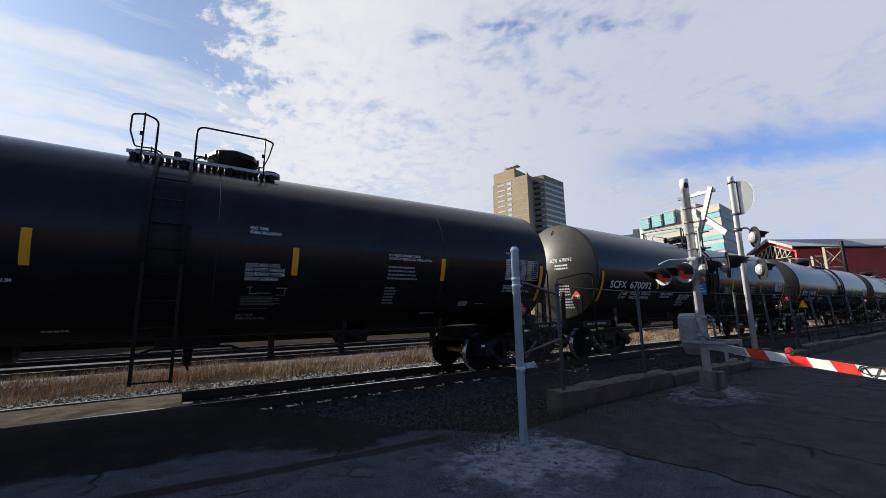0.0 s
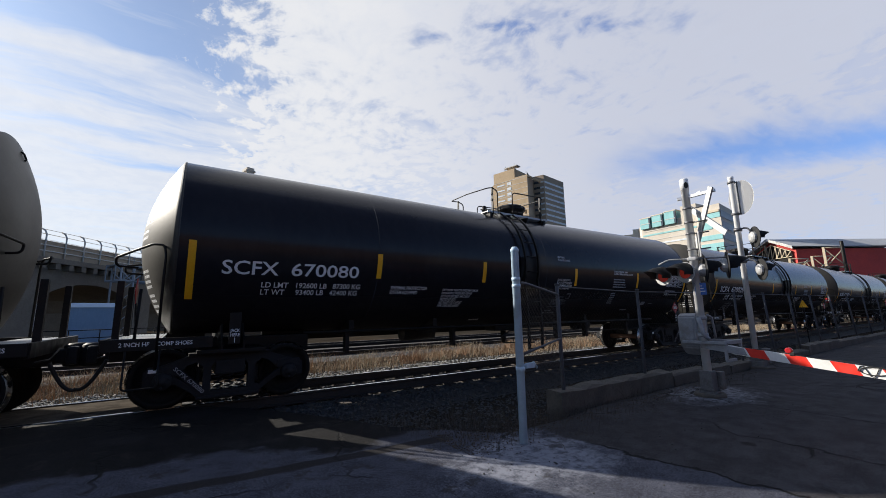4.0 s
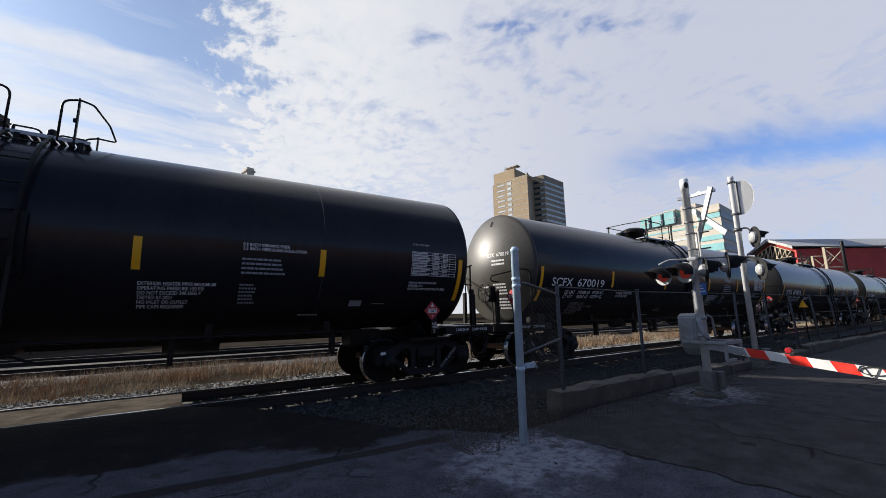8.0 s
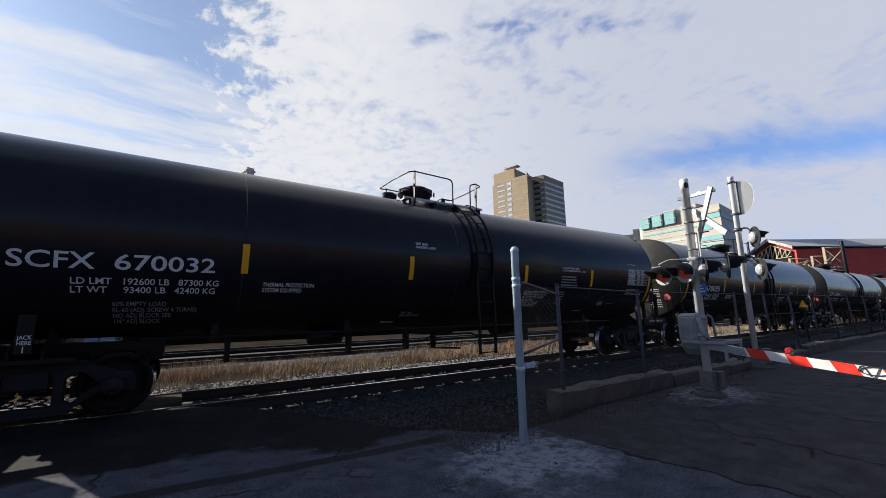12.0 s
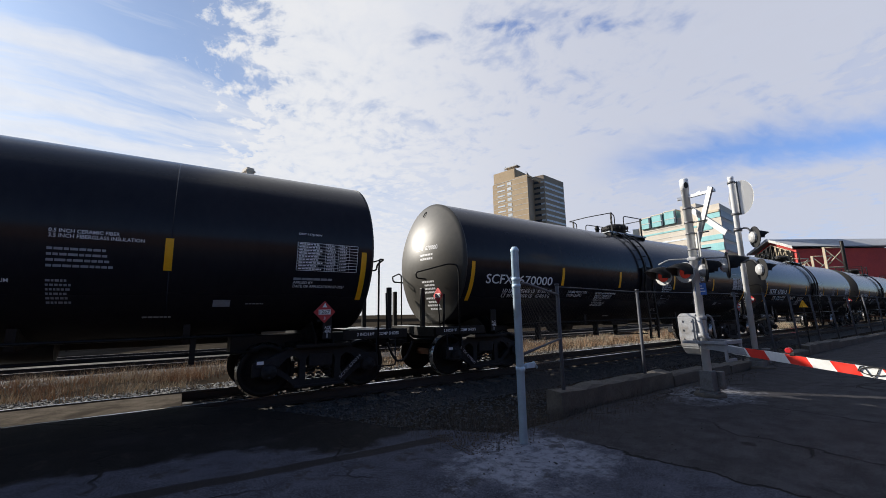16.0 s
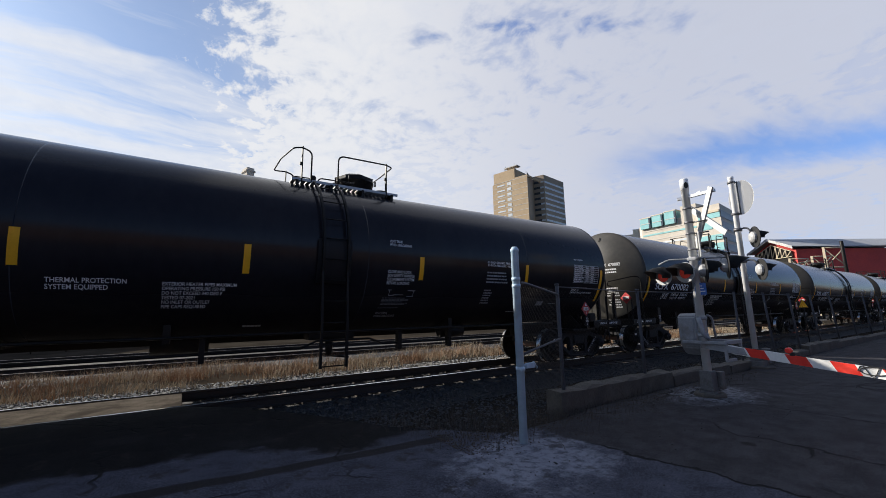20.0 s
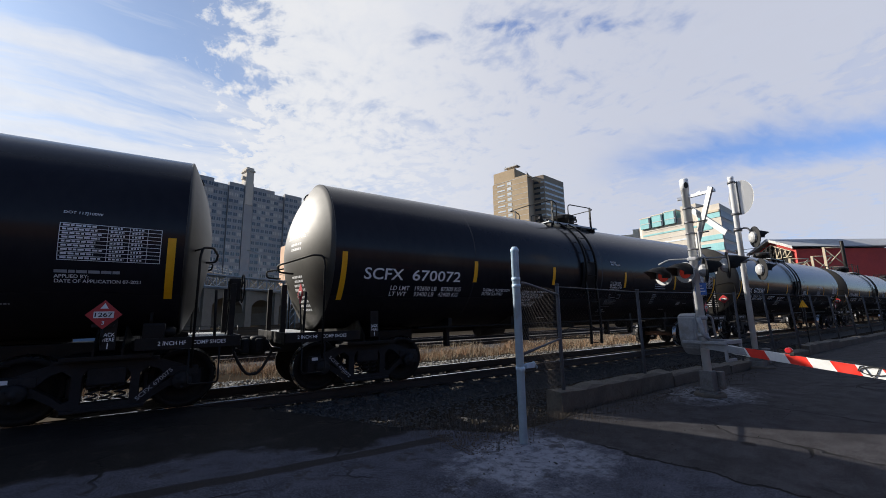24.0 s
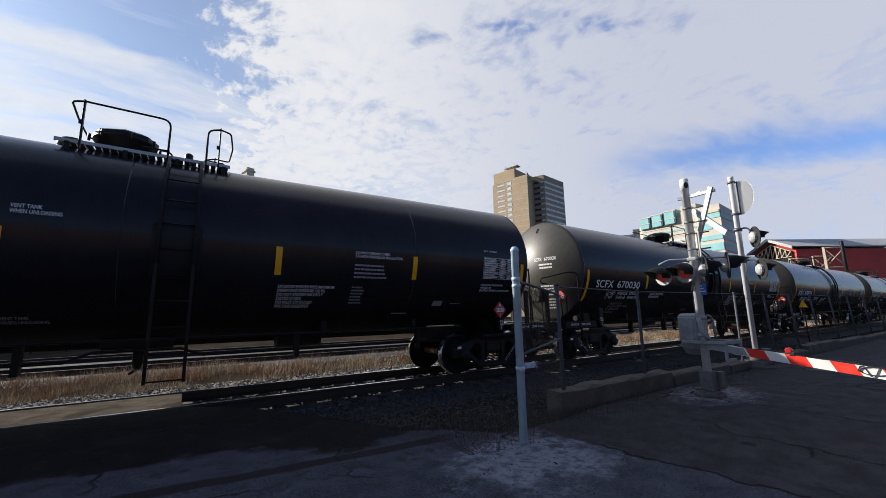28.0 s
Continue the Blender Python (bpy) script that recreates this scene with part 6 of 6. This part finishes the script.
def teal_offices():
    ob = thing("office_building", "cream stone office building with pale teal glass", "building")
    a, b = polar(61.3, 157.0), polar(67.6, 148.0)
    f = Face(a, b)
    L = f.length
    bm = B()
    prism(bm, [a, b, (b[0] + 20, b[1] + 16), (a[0] + 20, a[1] + 16)], -0.3, 32.0)
    f.block(bm, 0.74 * L, L, 32.0, 35.6, -8.0, 0.0)
    wall = part("wall", bm, STONE_FACADE, ob)
    for k in range(3):
        u = (0.005 + k * 0.235) * L
        bm = B()
        f.block(bm, u, u + 0.20 * L, 30.3, 34.0 + 0.3 * k, -2.5, 0.9)
        rb = part("roof_box", bm, TEAL, ob, "pale teal glazed roof box")
        bm = B()
        f.block(bm, u - 0.15, u + 0.20 * L + 0.15, 34.0 + 0.3 * k, 34.35 + 0.3 * k, -2.6, 1.0)
        part("cap", bm, STONE_FACADE, rb)
        bm = B()
        f.block(bm, u + 0.2, u + 0.20 * L - 0.2, 31.9, 32.15, 0.7, 1.0)
        part("mullion", bm, BAND, rb)
        # dark strip down the box's right side
        bm = B()
        f.block(bm, u + 0.17 * L, u + 0.20 * L + 0.02, 30.3, 33.9 + 0.3 * k, 0.3, 0.95)
        part("side_pane", bm, WINDOW, rb)
    for fl in range(8):
        bm = B()
        z = 27.6 - fl * 3.4
        f.block(bm, 0.02 * L, 0.98 * L, z, z + 0.55, -0.1, 0.12)
        part("ribbon_window", bm, TEAL if fl % 2 == 0 else SCREEN, wall)
        bm = B()
        f.block(bm, 0.02 * L, 0.98 * L, z + 1.6, z + 1.8, -0.1, 0.10)
        part("string_course", bm, BAND, wall)
    c0, c1, c2 = polar(67.6, 146.0), polar(70.0, 143.0), polar(71.4, 160.0)
    bm = B()
    prism(bm, [c0, c1, c2, (c0[0] + 22, c0[1] + 12)], -0.3, 33.4)
    tower = part("corner_tower", bm, STONE_FACADE, ob, "cream corner tower with teal glazing")
    g, h = Face(c0, c1), Face(c1, c2)
    for fl in range(9):
        z = 2.0 + fl * 3.4
        bm = B()
        g.block(bm, 0.3, g.length * (0.62 if fl % 3 == 1 else 1.0) - 0.1, z, z + (2.3 if fl % 2 else 1.5), -0.1, 0.15)
        part("ribbon_window", bm, TEAL, tower)
        bm = B()
        h.block(bm, 0.2, h.length - 0.2, z, z + 2.2, -0.1, 0.15)
        part("ribbon_window", bm, STEEL_GREY, tower)
    bm = B()
    g.block(bm, 0.2, g.length - 0.2, 30.9, 31.6, 0.0, 0.3)
    part("band", bm, STEEL_BEIGE, tower)
    bm = B()
    prism(bm, [polar(58.3, 165), polar(61.2, 165), polar(61.2, 185), polar(58.3, 185)], -0.3, 30.5)
    prism(bm, [polar(60.2, 164), polar(61.2, 164), polar(61.2, 175), polar(60.2, 175)], 28, 32.2)
    part("low_block", bm, BAND, ob, "pale low block")


def red_shed():
    ob = thing("train_shed", "large red metal shed with a grey roof and white fascia", "industrial shed")
    left, right = (145.8, 45.6), (138.9, 34.0)      # feet of the gable's two eaves
    d_ = Vector((0.861, -0.508))
    L, low, high = 40.0, 17.9, 20.9
    far = lambda q, u=L: (q[0] + d_.x * u, q[1] + d_.y * u)
    mid = ((left[0] + right[0]) / 2, (left[1] + right[1]) / 2)
    bm = B()
    prism(bm, [left, right, far(right), far(left)], -0.3, low - 0.6)
    part("wall", bm, RED_WALL, ob)
    out = lambda q, k: (mid[0] + (q[0] - mid[0]) * k, mid[1] + (q[1] - mid[1]) * k)
    e0, g0 = out(right, 1.12), out(left, 1.12)
    bm = B()
    for q in (e0, g0):
        for dz in (0.0, 0.3):
            v = [bm.verts.new(c) for c in ((*far(q, -1.5), low - 0.3 + dz), (*far(q), low - 0.3 + dz), (*far(mid), high + dz), (*far(mid, -1.5), high + dz))]
            bm.faces.new(v)
    part("roof", bm, GREY_ROOF, ob)
    for q in (e0, g0):
        bm = B()
        v = [bm.verts.new(c) for c in ((*far(q, -1.8), low - 0.7), (*far(mid, -1.8), high - 0.35), (*far(mid, -1.8), high + 0.45), (*far(q, -1.8), low + 0.1))]
        bm.faces.new(v)
        bmesh.ops.solidify(bm, geom=bm.faces[:], thickness=0.3)
        part("fascia", bm, WHITE_SHEET, ob, "white gable fascia")
    bm = B()
    v = [bm.verts.new(c) for c in ((*far(left, -0.2), low - 0.7), (*far(right, -0.2), low - 0.7), (*far(mid, -0.2), high - 0.4))]
    bm.faces.new(v)
    bmesh.ops.solidify(bm, geom=bm.faces[:], thickness=0.3)
    part("gable", bm, RED_WALL, ob)
    # truss bay under the gable, a dark panel standing in for the shade inside
    at = lambda t, z, u=-0.75: (*far((left[0] + (right[0] - left[0]) * t, left[1] + (right[1] - left[1]) * t), u), z)
    rise = lambda t: low - 0.9 + (high - low) * (1 - abs(2 * t - 1))
    bm = B()
    v = [bm.verts.new(at(t, z, -0.45)) for t, z in ((0.06, low - 5.0), (0.94, low - 5.0), (0.94, rise(0.94) - 0.5), (0.5, rise(0.5) - 0.5), (0.06, rise(0.06) - 0.5))]
    bm.faces.new(v)
    bmesh.ops.solidify(bm, geom=bm.faces[:], thickness=0.1)
    part("bay_opening", bm, BAY_SHADE, ob, "dark panel standing for the shade of an open bay")
    for k in range(8):
        t0, t1 = 0.06 + 0.11 * k, 0.06 + 0.11 * (k + 1)
        for a, b in ((at(t0, rise(t0) - 0.6), at(t1, rise(t1) - 0.6)), (at(t0, low - 2.6), at(t1, low - 2.6)), (at(t0, low - 2.6), at(t1, rise(t1) - 0.6)), (at(t0, low - 2.6), at(t0, rise(t0) - 0.6))):
            bm = B()
            tube(bm, [a, b], 0.11, 5)
            part("truss_bar", bm, STEEL_BEIGE, ob)
    # beige steel frames in front
    fr = thing("steel_gantry", "beige painted steel gantry frames", "steel frame")
    for k, (az, dist, h) in enumerate(((74.0, 96, 9.6), (75.6, 92, 10.0), (77.4, 95, 10.4), (78.4, 88, 11.0))):
        bm = B()
        x, y = polar(az, dist)
        box(bm, x - 0.16, x + 0.16, y - 0.16, y + 0.16, -0.3, h)
        part("column", bm, STEEL_BEIGE, fr)
        x2, y2 = polar(az + 1.5, dist + 2)
        bm = B()
        tube(bm, [(x, y, h - 0.2), (x2, y2, h - 3.2)], 0.08, 6)
        tube(bm, [(x, y, h - 3.2), (x2, y2, h - 0.2)], 0.08, 6)
        tube(bm, [(x, y, h - 0.1), (x2, y2, h - 0.1)], 0.10, 6)
        tube(bm, [(x, y, h - 3.3), (x2, y2, h - 3.3)], 0.10, 6)
        part("brace", bm, STEEL_BEIGE, fr)
    x0, y0 = polar(72.8, 95)
    x1, y1 = polar(77.4, 95)
    bm = B()
    for z in (7.6, 9.6):
        tube(bm, [(x0, y0, z - 1.4), (x1, y1, z)], 0.13, 6)
    for k in range(9):
        t0, t1 = k / 9, (k + 1) / 9
        q0, q1 = Vector((x0 + (x1 - x0) * t0, y0 + (y1 - y0) * t0, 6.2 + 1.4 * t0)), Vector((x0 + (x1 - x0) * t1, y0 + (y1 - y0) * t1, 6.2 + 1.4 * t1))
        tube(bm, [q0, q1 + Vector((0, 0, 2))] if k % 2 else [q0 + Vector((0, 0, 2)), q1], 0.09, 5)
    part("truss", bm, STEEL_BEIGE, fr)
    st = thing("chimney_stack", "dark steel stack beside the shed", "chimney")
    bm = B()
    x, y = polar(79.8, 86)
    lathe(bm, [(-0.3, 0.23), (11.4, 0.23), (11.5, 0.19)], 16, "z", (x, y, 0))
    part("pipe", bm, STEEL_BLACK, st)


def viaduct():
    """Concrete road viaduct on arches, with a screened parapet near the tracks."""
    ob = thing("viaduct", "weathered concrete arch viaduct with screened parapet", "bridge")
    a, b = (-19.0, 33.0), (52.0, 150.0)
    f = Face(a, b)
    L = f.length
    top = 6.4
    spans = [(2.0, 13.5), (16.0, 27.0), (29.5, 40.5), (43.0, 54.0), (56.5, 67.5), (70.0, 81.0), (83.5, 94.5), (97.0, 108.0), (110.5, 121.5)]
    for (s0, s1), nxt in zip(spans, spans[1:] + [(L, L)]):
        n = 14
        h = lambda u: 2.2 + 2.6 * math.sqrt(max(0, 1 - ((u - (s0 + s1) / 2) / ((s1 - s0) / 2)) ** 2))
        bm = B()
        rows = []
        for k in range(n + 1):
            u = s0 + (s1 - s0) * k / n
            rows.append([bm.verts.new(f.a + f.u * u + f.n * d_ + Vector((0, 0, z))) for d_, z in ((0.0, h(u)), (0.0, top), (-9.0, top), (-9.0, h(u)))])
        for ra, rb in zip(rows, rows[1:]):
            for i in range(4):
                bm.faces.new((ra[i], ra[(i + 1) % 4], rb[(i + 1) % 4], rb[i]))
        part("arch", bm, VIADUCT, ob)
        bm = B()
        f.block(bm, s1, nxt[0], -0.3, top, 0.35, -9.35)
        part("pier", bm, VIADUCT, ob)
    bm = B()
    f.block(bm, 0, 2.0, -0.3, top, 0.35, -9.35)
    part("pier", bm, VIADUCT, ob)
    bm = B()
    f.block(bm, 0, L, top, top + 0.45, 0.7, -9.7)
    part("deck", bm, VIADUCT, ob)
    for k in range(40):
        bm = B()
        f.block(bm, k * 1.3, k * 1.3 + 0.45, top - 0.5, top - 0.01, 0.65, 0.0)
        part("deck_bracket", bm, VIADUCT, ob)
    bm = B()
    f.block(bm, 0, L, top + 0.45, top + 1.9, 0.45, 0.2)
    part("parapet", bm, TAN_WALL, ob, "tan parapet wall")
    for k in range(26):
        u = 0.6 + k * 1.9
        bm = B()
        pts = [f.a + f.u * u + f.n * d_ + Vector((0, 0, z)) for d_, z in ((0.52, top + 0.2), (0.52, top + 2.4), (0.35, top + 2.75), (0.0, top + 2.95))]
        tube(bm, pts, 0.07, 6)
        part("screen_post", bm, STEEL_GREY if k > 14 else BAND, ob)
    for z0, z1, d0, d1 in ((top + 2.40, top + 2.46, 0.50, 0.46), (top + 2.86, top + 2.92, 0.2, 0.14), (top + 1.92, top + 1.97, 0.5, 0.46)):
        bm = B()
        v = [bm.verts.new(f.a + f.u * u + f.n * d_ + Vector((0, 0, z))) for u, d_, z in ((0, d0, z0), (48, d0, z0), (48, d1, z1), (0, d1, z1))]
        bm.faces.new(v)
        bmesh.ops.solidify(bm, geom=bm.faces[:], thickness=0.04)
        part("screen_wire", bm, BAND, ob)
    bm = B()
    for z in (top + 0.95, top + 1.45):
        f.block(bm, 0, 48, z, z + 0.08, 0.55, 0.44)
    part("screen_rail", bm, BAND, ob)
    for u in (38.0, 62.0):
        lamp = thing("street_lamp", "grey street lamp on the viaduct deck", "street lamp", tuple(f.a + f.u * u + f.n * -1.0 + Vector((0, 0, top + 0.45))), group="street lamps on the viaduct")
        bm = B()
        tube(bm, bent_line([(0, 0, 0), (0, 0, 7.4), (-2.0, -0.8, 7.9)], 0.5, 5), 0.09, 8)
        part("pole", bm, STEEL_GREY, lamp)
        bm = B()
        box(bm, -2.6, -1.8, -1.05, -0.6, 7.8, 7.98, bevel=0.04)
        part("lantern", bm, STEEL_GREY, lamp)


def truss_bridge():
    ob = thing("signal_bridge", "grey steel truss bridge on lattice columns over the tracks", "truss bridge")
    a, b = polar(-6.8, 47.0), polar(13.0, 62.0)
    f = Face(a, b)
    n = 16
    for d_ in (0.0, -1.4):
        bm = B()
        at = lambda u, z: f.a + f.u * u + f.n * d_ + Vector((0, 0, z))
        for z in (5.0, 6.4):
            tube(bm, [at(0, z), at(f.length, z)], 0.11, 6)
        for k in range(n):
            u0, u1 = f.length * k / n, f.length * (k + 1) / n
            tube(bm, [at(u0, 5.0), at(u1, 6.4)] if k % 2 else [at(u0, 6.4), at(u1, 5.0)], 0.06, 5)
            tube(bm, [at(u0, 5.0), at(u0, 6.4)], 0.06, 5)
        part("truss", bm, STEEL_GREY, ob)
    bm = B()
    for k in range(n + 1):
        u = f.length * k / n
        tube(bm, [f.a + f.u * u + Vector((0, 0, 6.4)), f.a + f.u * u + Vector((0, 0, 7.3))], 0.03, 5)
    tube(bm, [f.a + Vector((0, 0, 7.3)), f.b + Vector((0, 0, 7.3))], 0.035, 5)
    part("railing", bm, STEEL_GREY, ob)
    bm = B()
    f.block(bm, 0, f.length, 6.42, 6.5, 0.1, -1.5)
    part("walkway", bm, STEEL_GREY, ob)
    for u in (0.5, 22.5):
        bm = B()
        for du in (0, 1.1):
            for d_ in (0.0, -1.4):
                q = f.a + f.u * (u + du) + f.n * d_
                tube(bm, [q + Vector((0, 0, -0.3)), q + Vector((0, 0, 6.4))], 0.09, 6)
        for k in range(6):
            q0, q1 = f.a + f.u * u, f.a + f.u * (u + 1.1)
            tube(bm, [q0 + Vector((0, 0, k)), q1 + Vector((0, 0, k + 1))], 0.04, 5)
        part("column", bm, STEEL_GREY, ob)


def yard_bits():
    sh = thing("container", "pale blue gabled site hut beside the tracks", "container", (*polar(-8.1, 36.0), -0.3), 8)
    bm = B()
    box(bm, -1.32, 1.22, -1.2, 1.2, 0.15, 2.55, bevel=0.05)
    part("body", bm, SHED_BLUE, sh)
    bm = B()
    box(bm, 0, 0.06, -1.22, -1.19, 0.3, 2.5)
    rib = finish(bm, "wall_rib", SHED_BLUE)
    for k in range(12):
        part("wall_rib", rib, None, sh).location.x = -1.26 + k * 0.21
    bm = B()
    v = [bm.verts.new(c) for c in ((-1.4, -1.28, 2.53), (1.3, -1.28, 2.53), (1.3, 0, 2.86), (-1.4, 0, 2.86), (1.3, 1.28, 2.53), (-1.4, 1.28, 2.53))]
    bm.faces.new((v[0], v[1], v[2], v[3])), bm.faces.new((v[3], v[2], v[4], v[5])), bm.faces.new((v[1], v[4], v[2])), bm.faces.new((v[0], v[3], v[5])), bm.faces.new((v[0], v[5], v[4], v[1]))
    part("roof", bm, SHED_BLUE, sh)
    fe = thing("yard_railing", "dark steel pipe railing in the yard", "railing", (0, 0, 0))
    a, b = Vector((*polar(-12.5, 30), 0)), Vector((*polar(6.0, 34), 0))
    for k in range(9):
        p = a + (b - a) * k / 8
        bm = B()
        tube(bm, [p + Vector((0, 0, -0.3)), p + Vector((0, 0, 0.85))], 0.03, 6)
        part("post", bm, STEEL_BLACK, fe)
    for z in (0.40, 0.84):
        bm = B()
        tube(bm, [a + Vector((0, 0, z)), b + Vector((0, 0, z))], 0.026, 6)
        part("bar", bm, STEEL_BLACK, fe)
    br = thing("brick_building", "orange-tan brick building in the distance", "building")
    bm = B()
    prism(bm, [polar(10.6, 127), polar(12.4, 116.5), polar(14.5, 122), polar(12.5, 140)], -0.3, 22.4)
    part("wall", bm, facade_material("orange_brick", (0.66, 0.42, 0.27), (0.74, 0.50, 0.34)), br)
    bm = B()
    f = Face(polar(10.6, 127), polar(12.4, 116.5))
    for fl in range(5):
        f.block(bm, 4.6, 5.6, 3 + fl * 3.6, 4.8 + fl * 3.6, -0.1, 0.08)
    tagged(part("window_column", bm, WINDOW, br), kind="stuff")
    g = Face(polar(12.4, 117), polar(21.0, 130))
    bm = B()
    prism(bm, [polar(12.4, 117), polar(21.0, 130), polar(21.0, 142), polar(12.4, 128)], -0.3, 21.6)
    wing = part("wing", bm, BAND, br, "pale grey wing with rows of windows")
    n = 12
    for fl in range(6):
        for k in range(n):
            u = g.length * (k + 0.5) / n
            bm = B()
            g.block(bm, u - 0.55, u + 0.55, 2.2 + fl * 3.3, 4.3 + fl * 3.3, -0.1, 0.05)
            part("window", bm, WINDOW, wing)
    lb = thing("warehouse", "low grey concrete warehouse beyond the viaduct", "building")
    bm = B()
    prism(bm, [polar(-15, 95), polar(-9, 98), polar(-9, 120), polar(-15, 116)], -0.3, 5.6)
    part("wall", bm, GREY_FACADE, lb)
    bm = B()
    g = Face(polar(-15, 95), polar(-9, 98))
    for k in range(3):
        g.block(bm, 0.2, g.length - 0.2, 1.5 + 1.3 * k, 2.1 + 1.3 * k, -0.1, 0.1)
    part("bands", bm, BAND, lb)


grey_apartments()
beige_tower()
teal_offices()
red_shed()
viaduct()
truss_bridge()
yard_bits()


# ---- loose ground cover ----
LITTER = material("leaf_litter", (0.030, 0.022, 0.016), (0.085, 0.060, 0.040), 0.9, 20.0)
def near_stones(rng, n):
    x, y = rng.uniform(0.3, 24, n), rng.uniform(3.6, 11.2, n)
    x = 0.3 + 23.7 * rng.random(n) ** 1.6
    d_ = y - TRACK
    ok = (y > 8.3 - 1.5 * x) & ((y > 4.25) | ((x < 4.6) & (y > 3.7) & (x > 2.9))) & ~((np.abs(np.abs(d_) - HALF_GAUGE) < 0.10))
    x, y = x[ok], y[ok]
    z = np.where(np.abs(y - TRACK) < 1.5, -0.225, -0.225 - 0.085 * np.clip((np.abs(y - TRACK) - 1.5) / 0.8, 0, 1))
    return x, y, z


def far_stones(rng, n):
    x, y = -5 + 45 * rng.random(n) ** 1.3, rng.uniform(9.55, 12.2, n)
    return x, y, -0.235 - 0.07 * np.clip((y - 10.1) / 0.8, 0, 1)


# near stones darkened for the train's shade, far ones mostly lightened for sun
stones("ballast", 30000, near_stones, 0.058, [STONE_SHADED], "dark angular railway ballast stones, toned down for the train's shade", 31)
stones("far_ballast", 22000, far_stones, 0.062, [STONE_LIT, STONE_LIT, STONE_SHADED], "grey railway ballast stones, lightened as if sunlit", 32)
stones("road_grit", 700, lambda r, n: (r.uniform(2.2, 13, n), 3.75 - 1.9 * r.random(n) ** 2.2, np.zeros(n)), 0.016, [STONE_SHADED], "small loose stones on the road edge", 33, 0.2)


stones("leaf_litter", 6500, lambda r, n: (2.5 + 8.5 * r.random(n) ** 1.6, 3.72 + r.normal(0, 0.24, n), np.where(r.random(n) < 0.5, -0.02, 0.0)), 0.015, [LITTER, LITTER, TWIG], "brown leaf litter and crumbs at the asphalt edge", 34, 0.3)


def straw_place(rng, n):
    x, y = -6 + 60 * rng.random(n) ** 1.4, 11.75 + 4.6 * rng.random(n)
    keep = np.array([noise.noise((a * 0.5, b * 0.9, 1.0)) + 0.5 * noise.noise((a * 2.1, b * 2.6, 4.0)) for a, b in zip(x, y)])
    ok = keep > 0.02
    return x[ok], y[ok], np.full(ok.sum(), -0.30), 0.5 + 1.0 * np.clip(keep[ok] + 0.15, 0, 1)


blades("dry_grass", 60000, straw_place, 0.36, [STRAW, STRAW_RUST], "dry straw-coloured grass along the far side of the track", 41, 0.005)


def rust_place(rng, n):
    """Low bushy clumps of last year's weed."""
    m = 150
    cx, cy = -5 + 38 * rng.random(m) ** 1.3, 12.0 + 3.2 * rng.random(m)
    i = rng.integers(0, m, n)
    spread = 0.12 + 0.26 * rng.random(m)
    return cx[i] + rng.normal(0, 1, n) * spread[i] * 1.5, cy[i] + rng.normal(0, 1, n) * spread[i], np.full(n, -0.30), 0.5 + 0.8 * rng.random(m)[i]


blades("rust_weed", 9000, rust_place, 0.42, [STRAW_RUST, STRAW], "rust-brown dead weed clumps beyond the track", 43, 0.006)


def weed_place(rng, n):
    c = [(2.5, 4.9), (2.75, 4.35), (3.0, 4.4), (3.5, 4.3), (3.0, 4.0), (3.3, 3.75), (3.9, 3.75), (4.4, 3.72), (5.2, 3.82), (6.4, 3.84), (9.0, 3.86)]
    i = rng.integers(0, len(c), n)
    p = np.array(c)[i] + rng.normal(0, 0.24, (n, 2))
    return p[:, 0], p[:, 1], np.full(n, -0.06), np.full(n, 1.0)


blades("dead_weeds", 1500, weed_place, 0.24, [TWIG], "dead grey-brown weeds and twigs at the asphalt edge", 42, 0.003)


# ---- plain unseen wall that closes the place behind the road, added for tank reflections and less low sky ----
bm = B()
box(bm, -60, 150, -19.0, -18.5, -0.3, 6.5)
tagged(part("wall_south", bm, facade_material("plain_brick_wall", (0.095, 0.058, 0.040), (0.14, 0.085, 0.058))), "unseen plain brick wall across the road, added for reflections", "wall", kind="structure")

# ---- what moves ----
def run(t):
    """How far the train has come along the track at t seconds."""
    return 0.10064 - 11.67182 * t + 0.0055111 * t ** 2 - 0.000185266 * t ** 3


# where the train stands, second by second
STANDS = [(0, 0.121), (1, -11.496), (2, -23.175), (3, -34.90), (6, -69.67), (7, -81.335), (8, -93.02), (9, -104.60), (10, -116.21), (11, -127.84), (12, -139.428), (15, -174.235), (16, -185.83), (17, -197.56), (18, -209.18), (19, -220.85), (20, -232.60), (21, -244.28), (24, -279.40), (25, -291.16), (26, -302.87), (27, -314.637), (28, -326.387)]


def motions():
    for k, c in enumerate(CARS):
        walk(c, [(t, pose(PITCH * (k - 2) + x, TRACK, 0)) for t, x in STANDS])
    wheels = [o for c in CARS for o in c.children_recursive if o.name.startswith("wheelset")]
    first = wheels[0]
    walk(first, [(f / FPS, pose(0, 0, 0, 0, math.degrees(run(f / FPS) / 0.457), 0)) for f in range(28 * FPS + 1)])
    keys = first.animation_data
    for o in wheels[1:]:
        own = o.animation_data_create()
        own.action, own.action_slot = keys.action, keys.action_slot


motions()
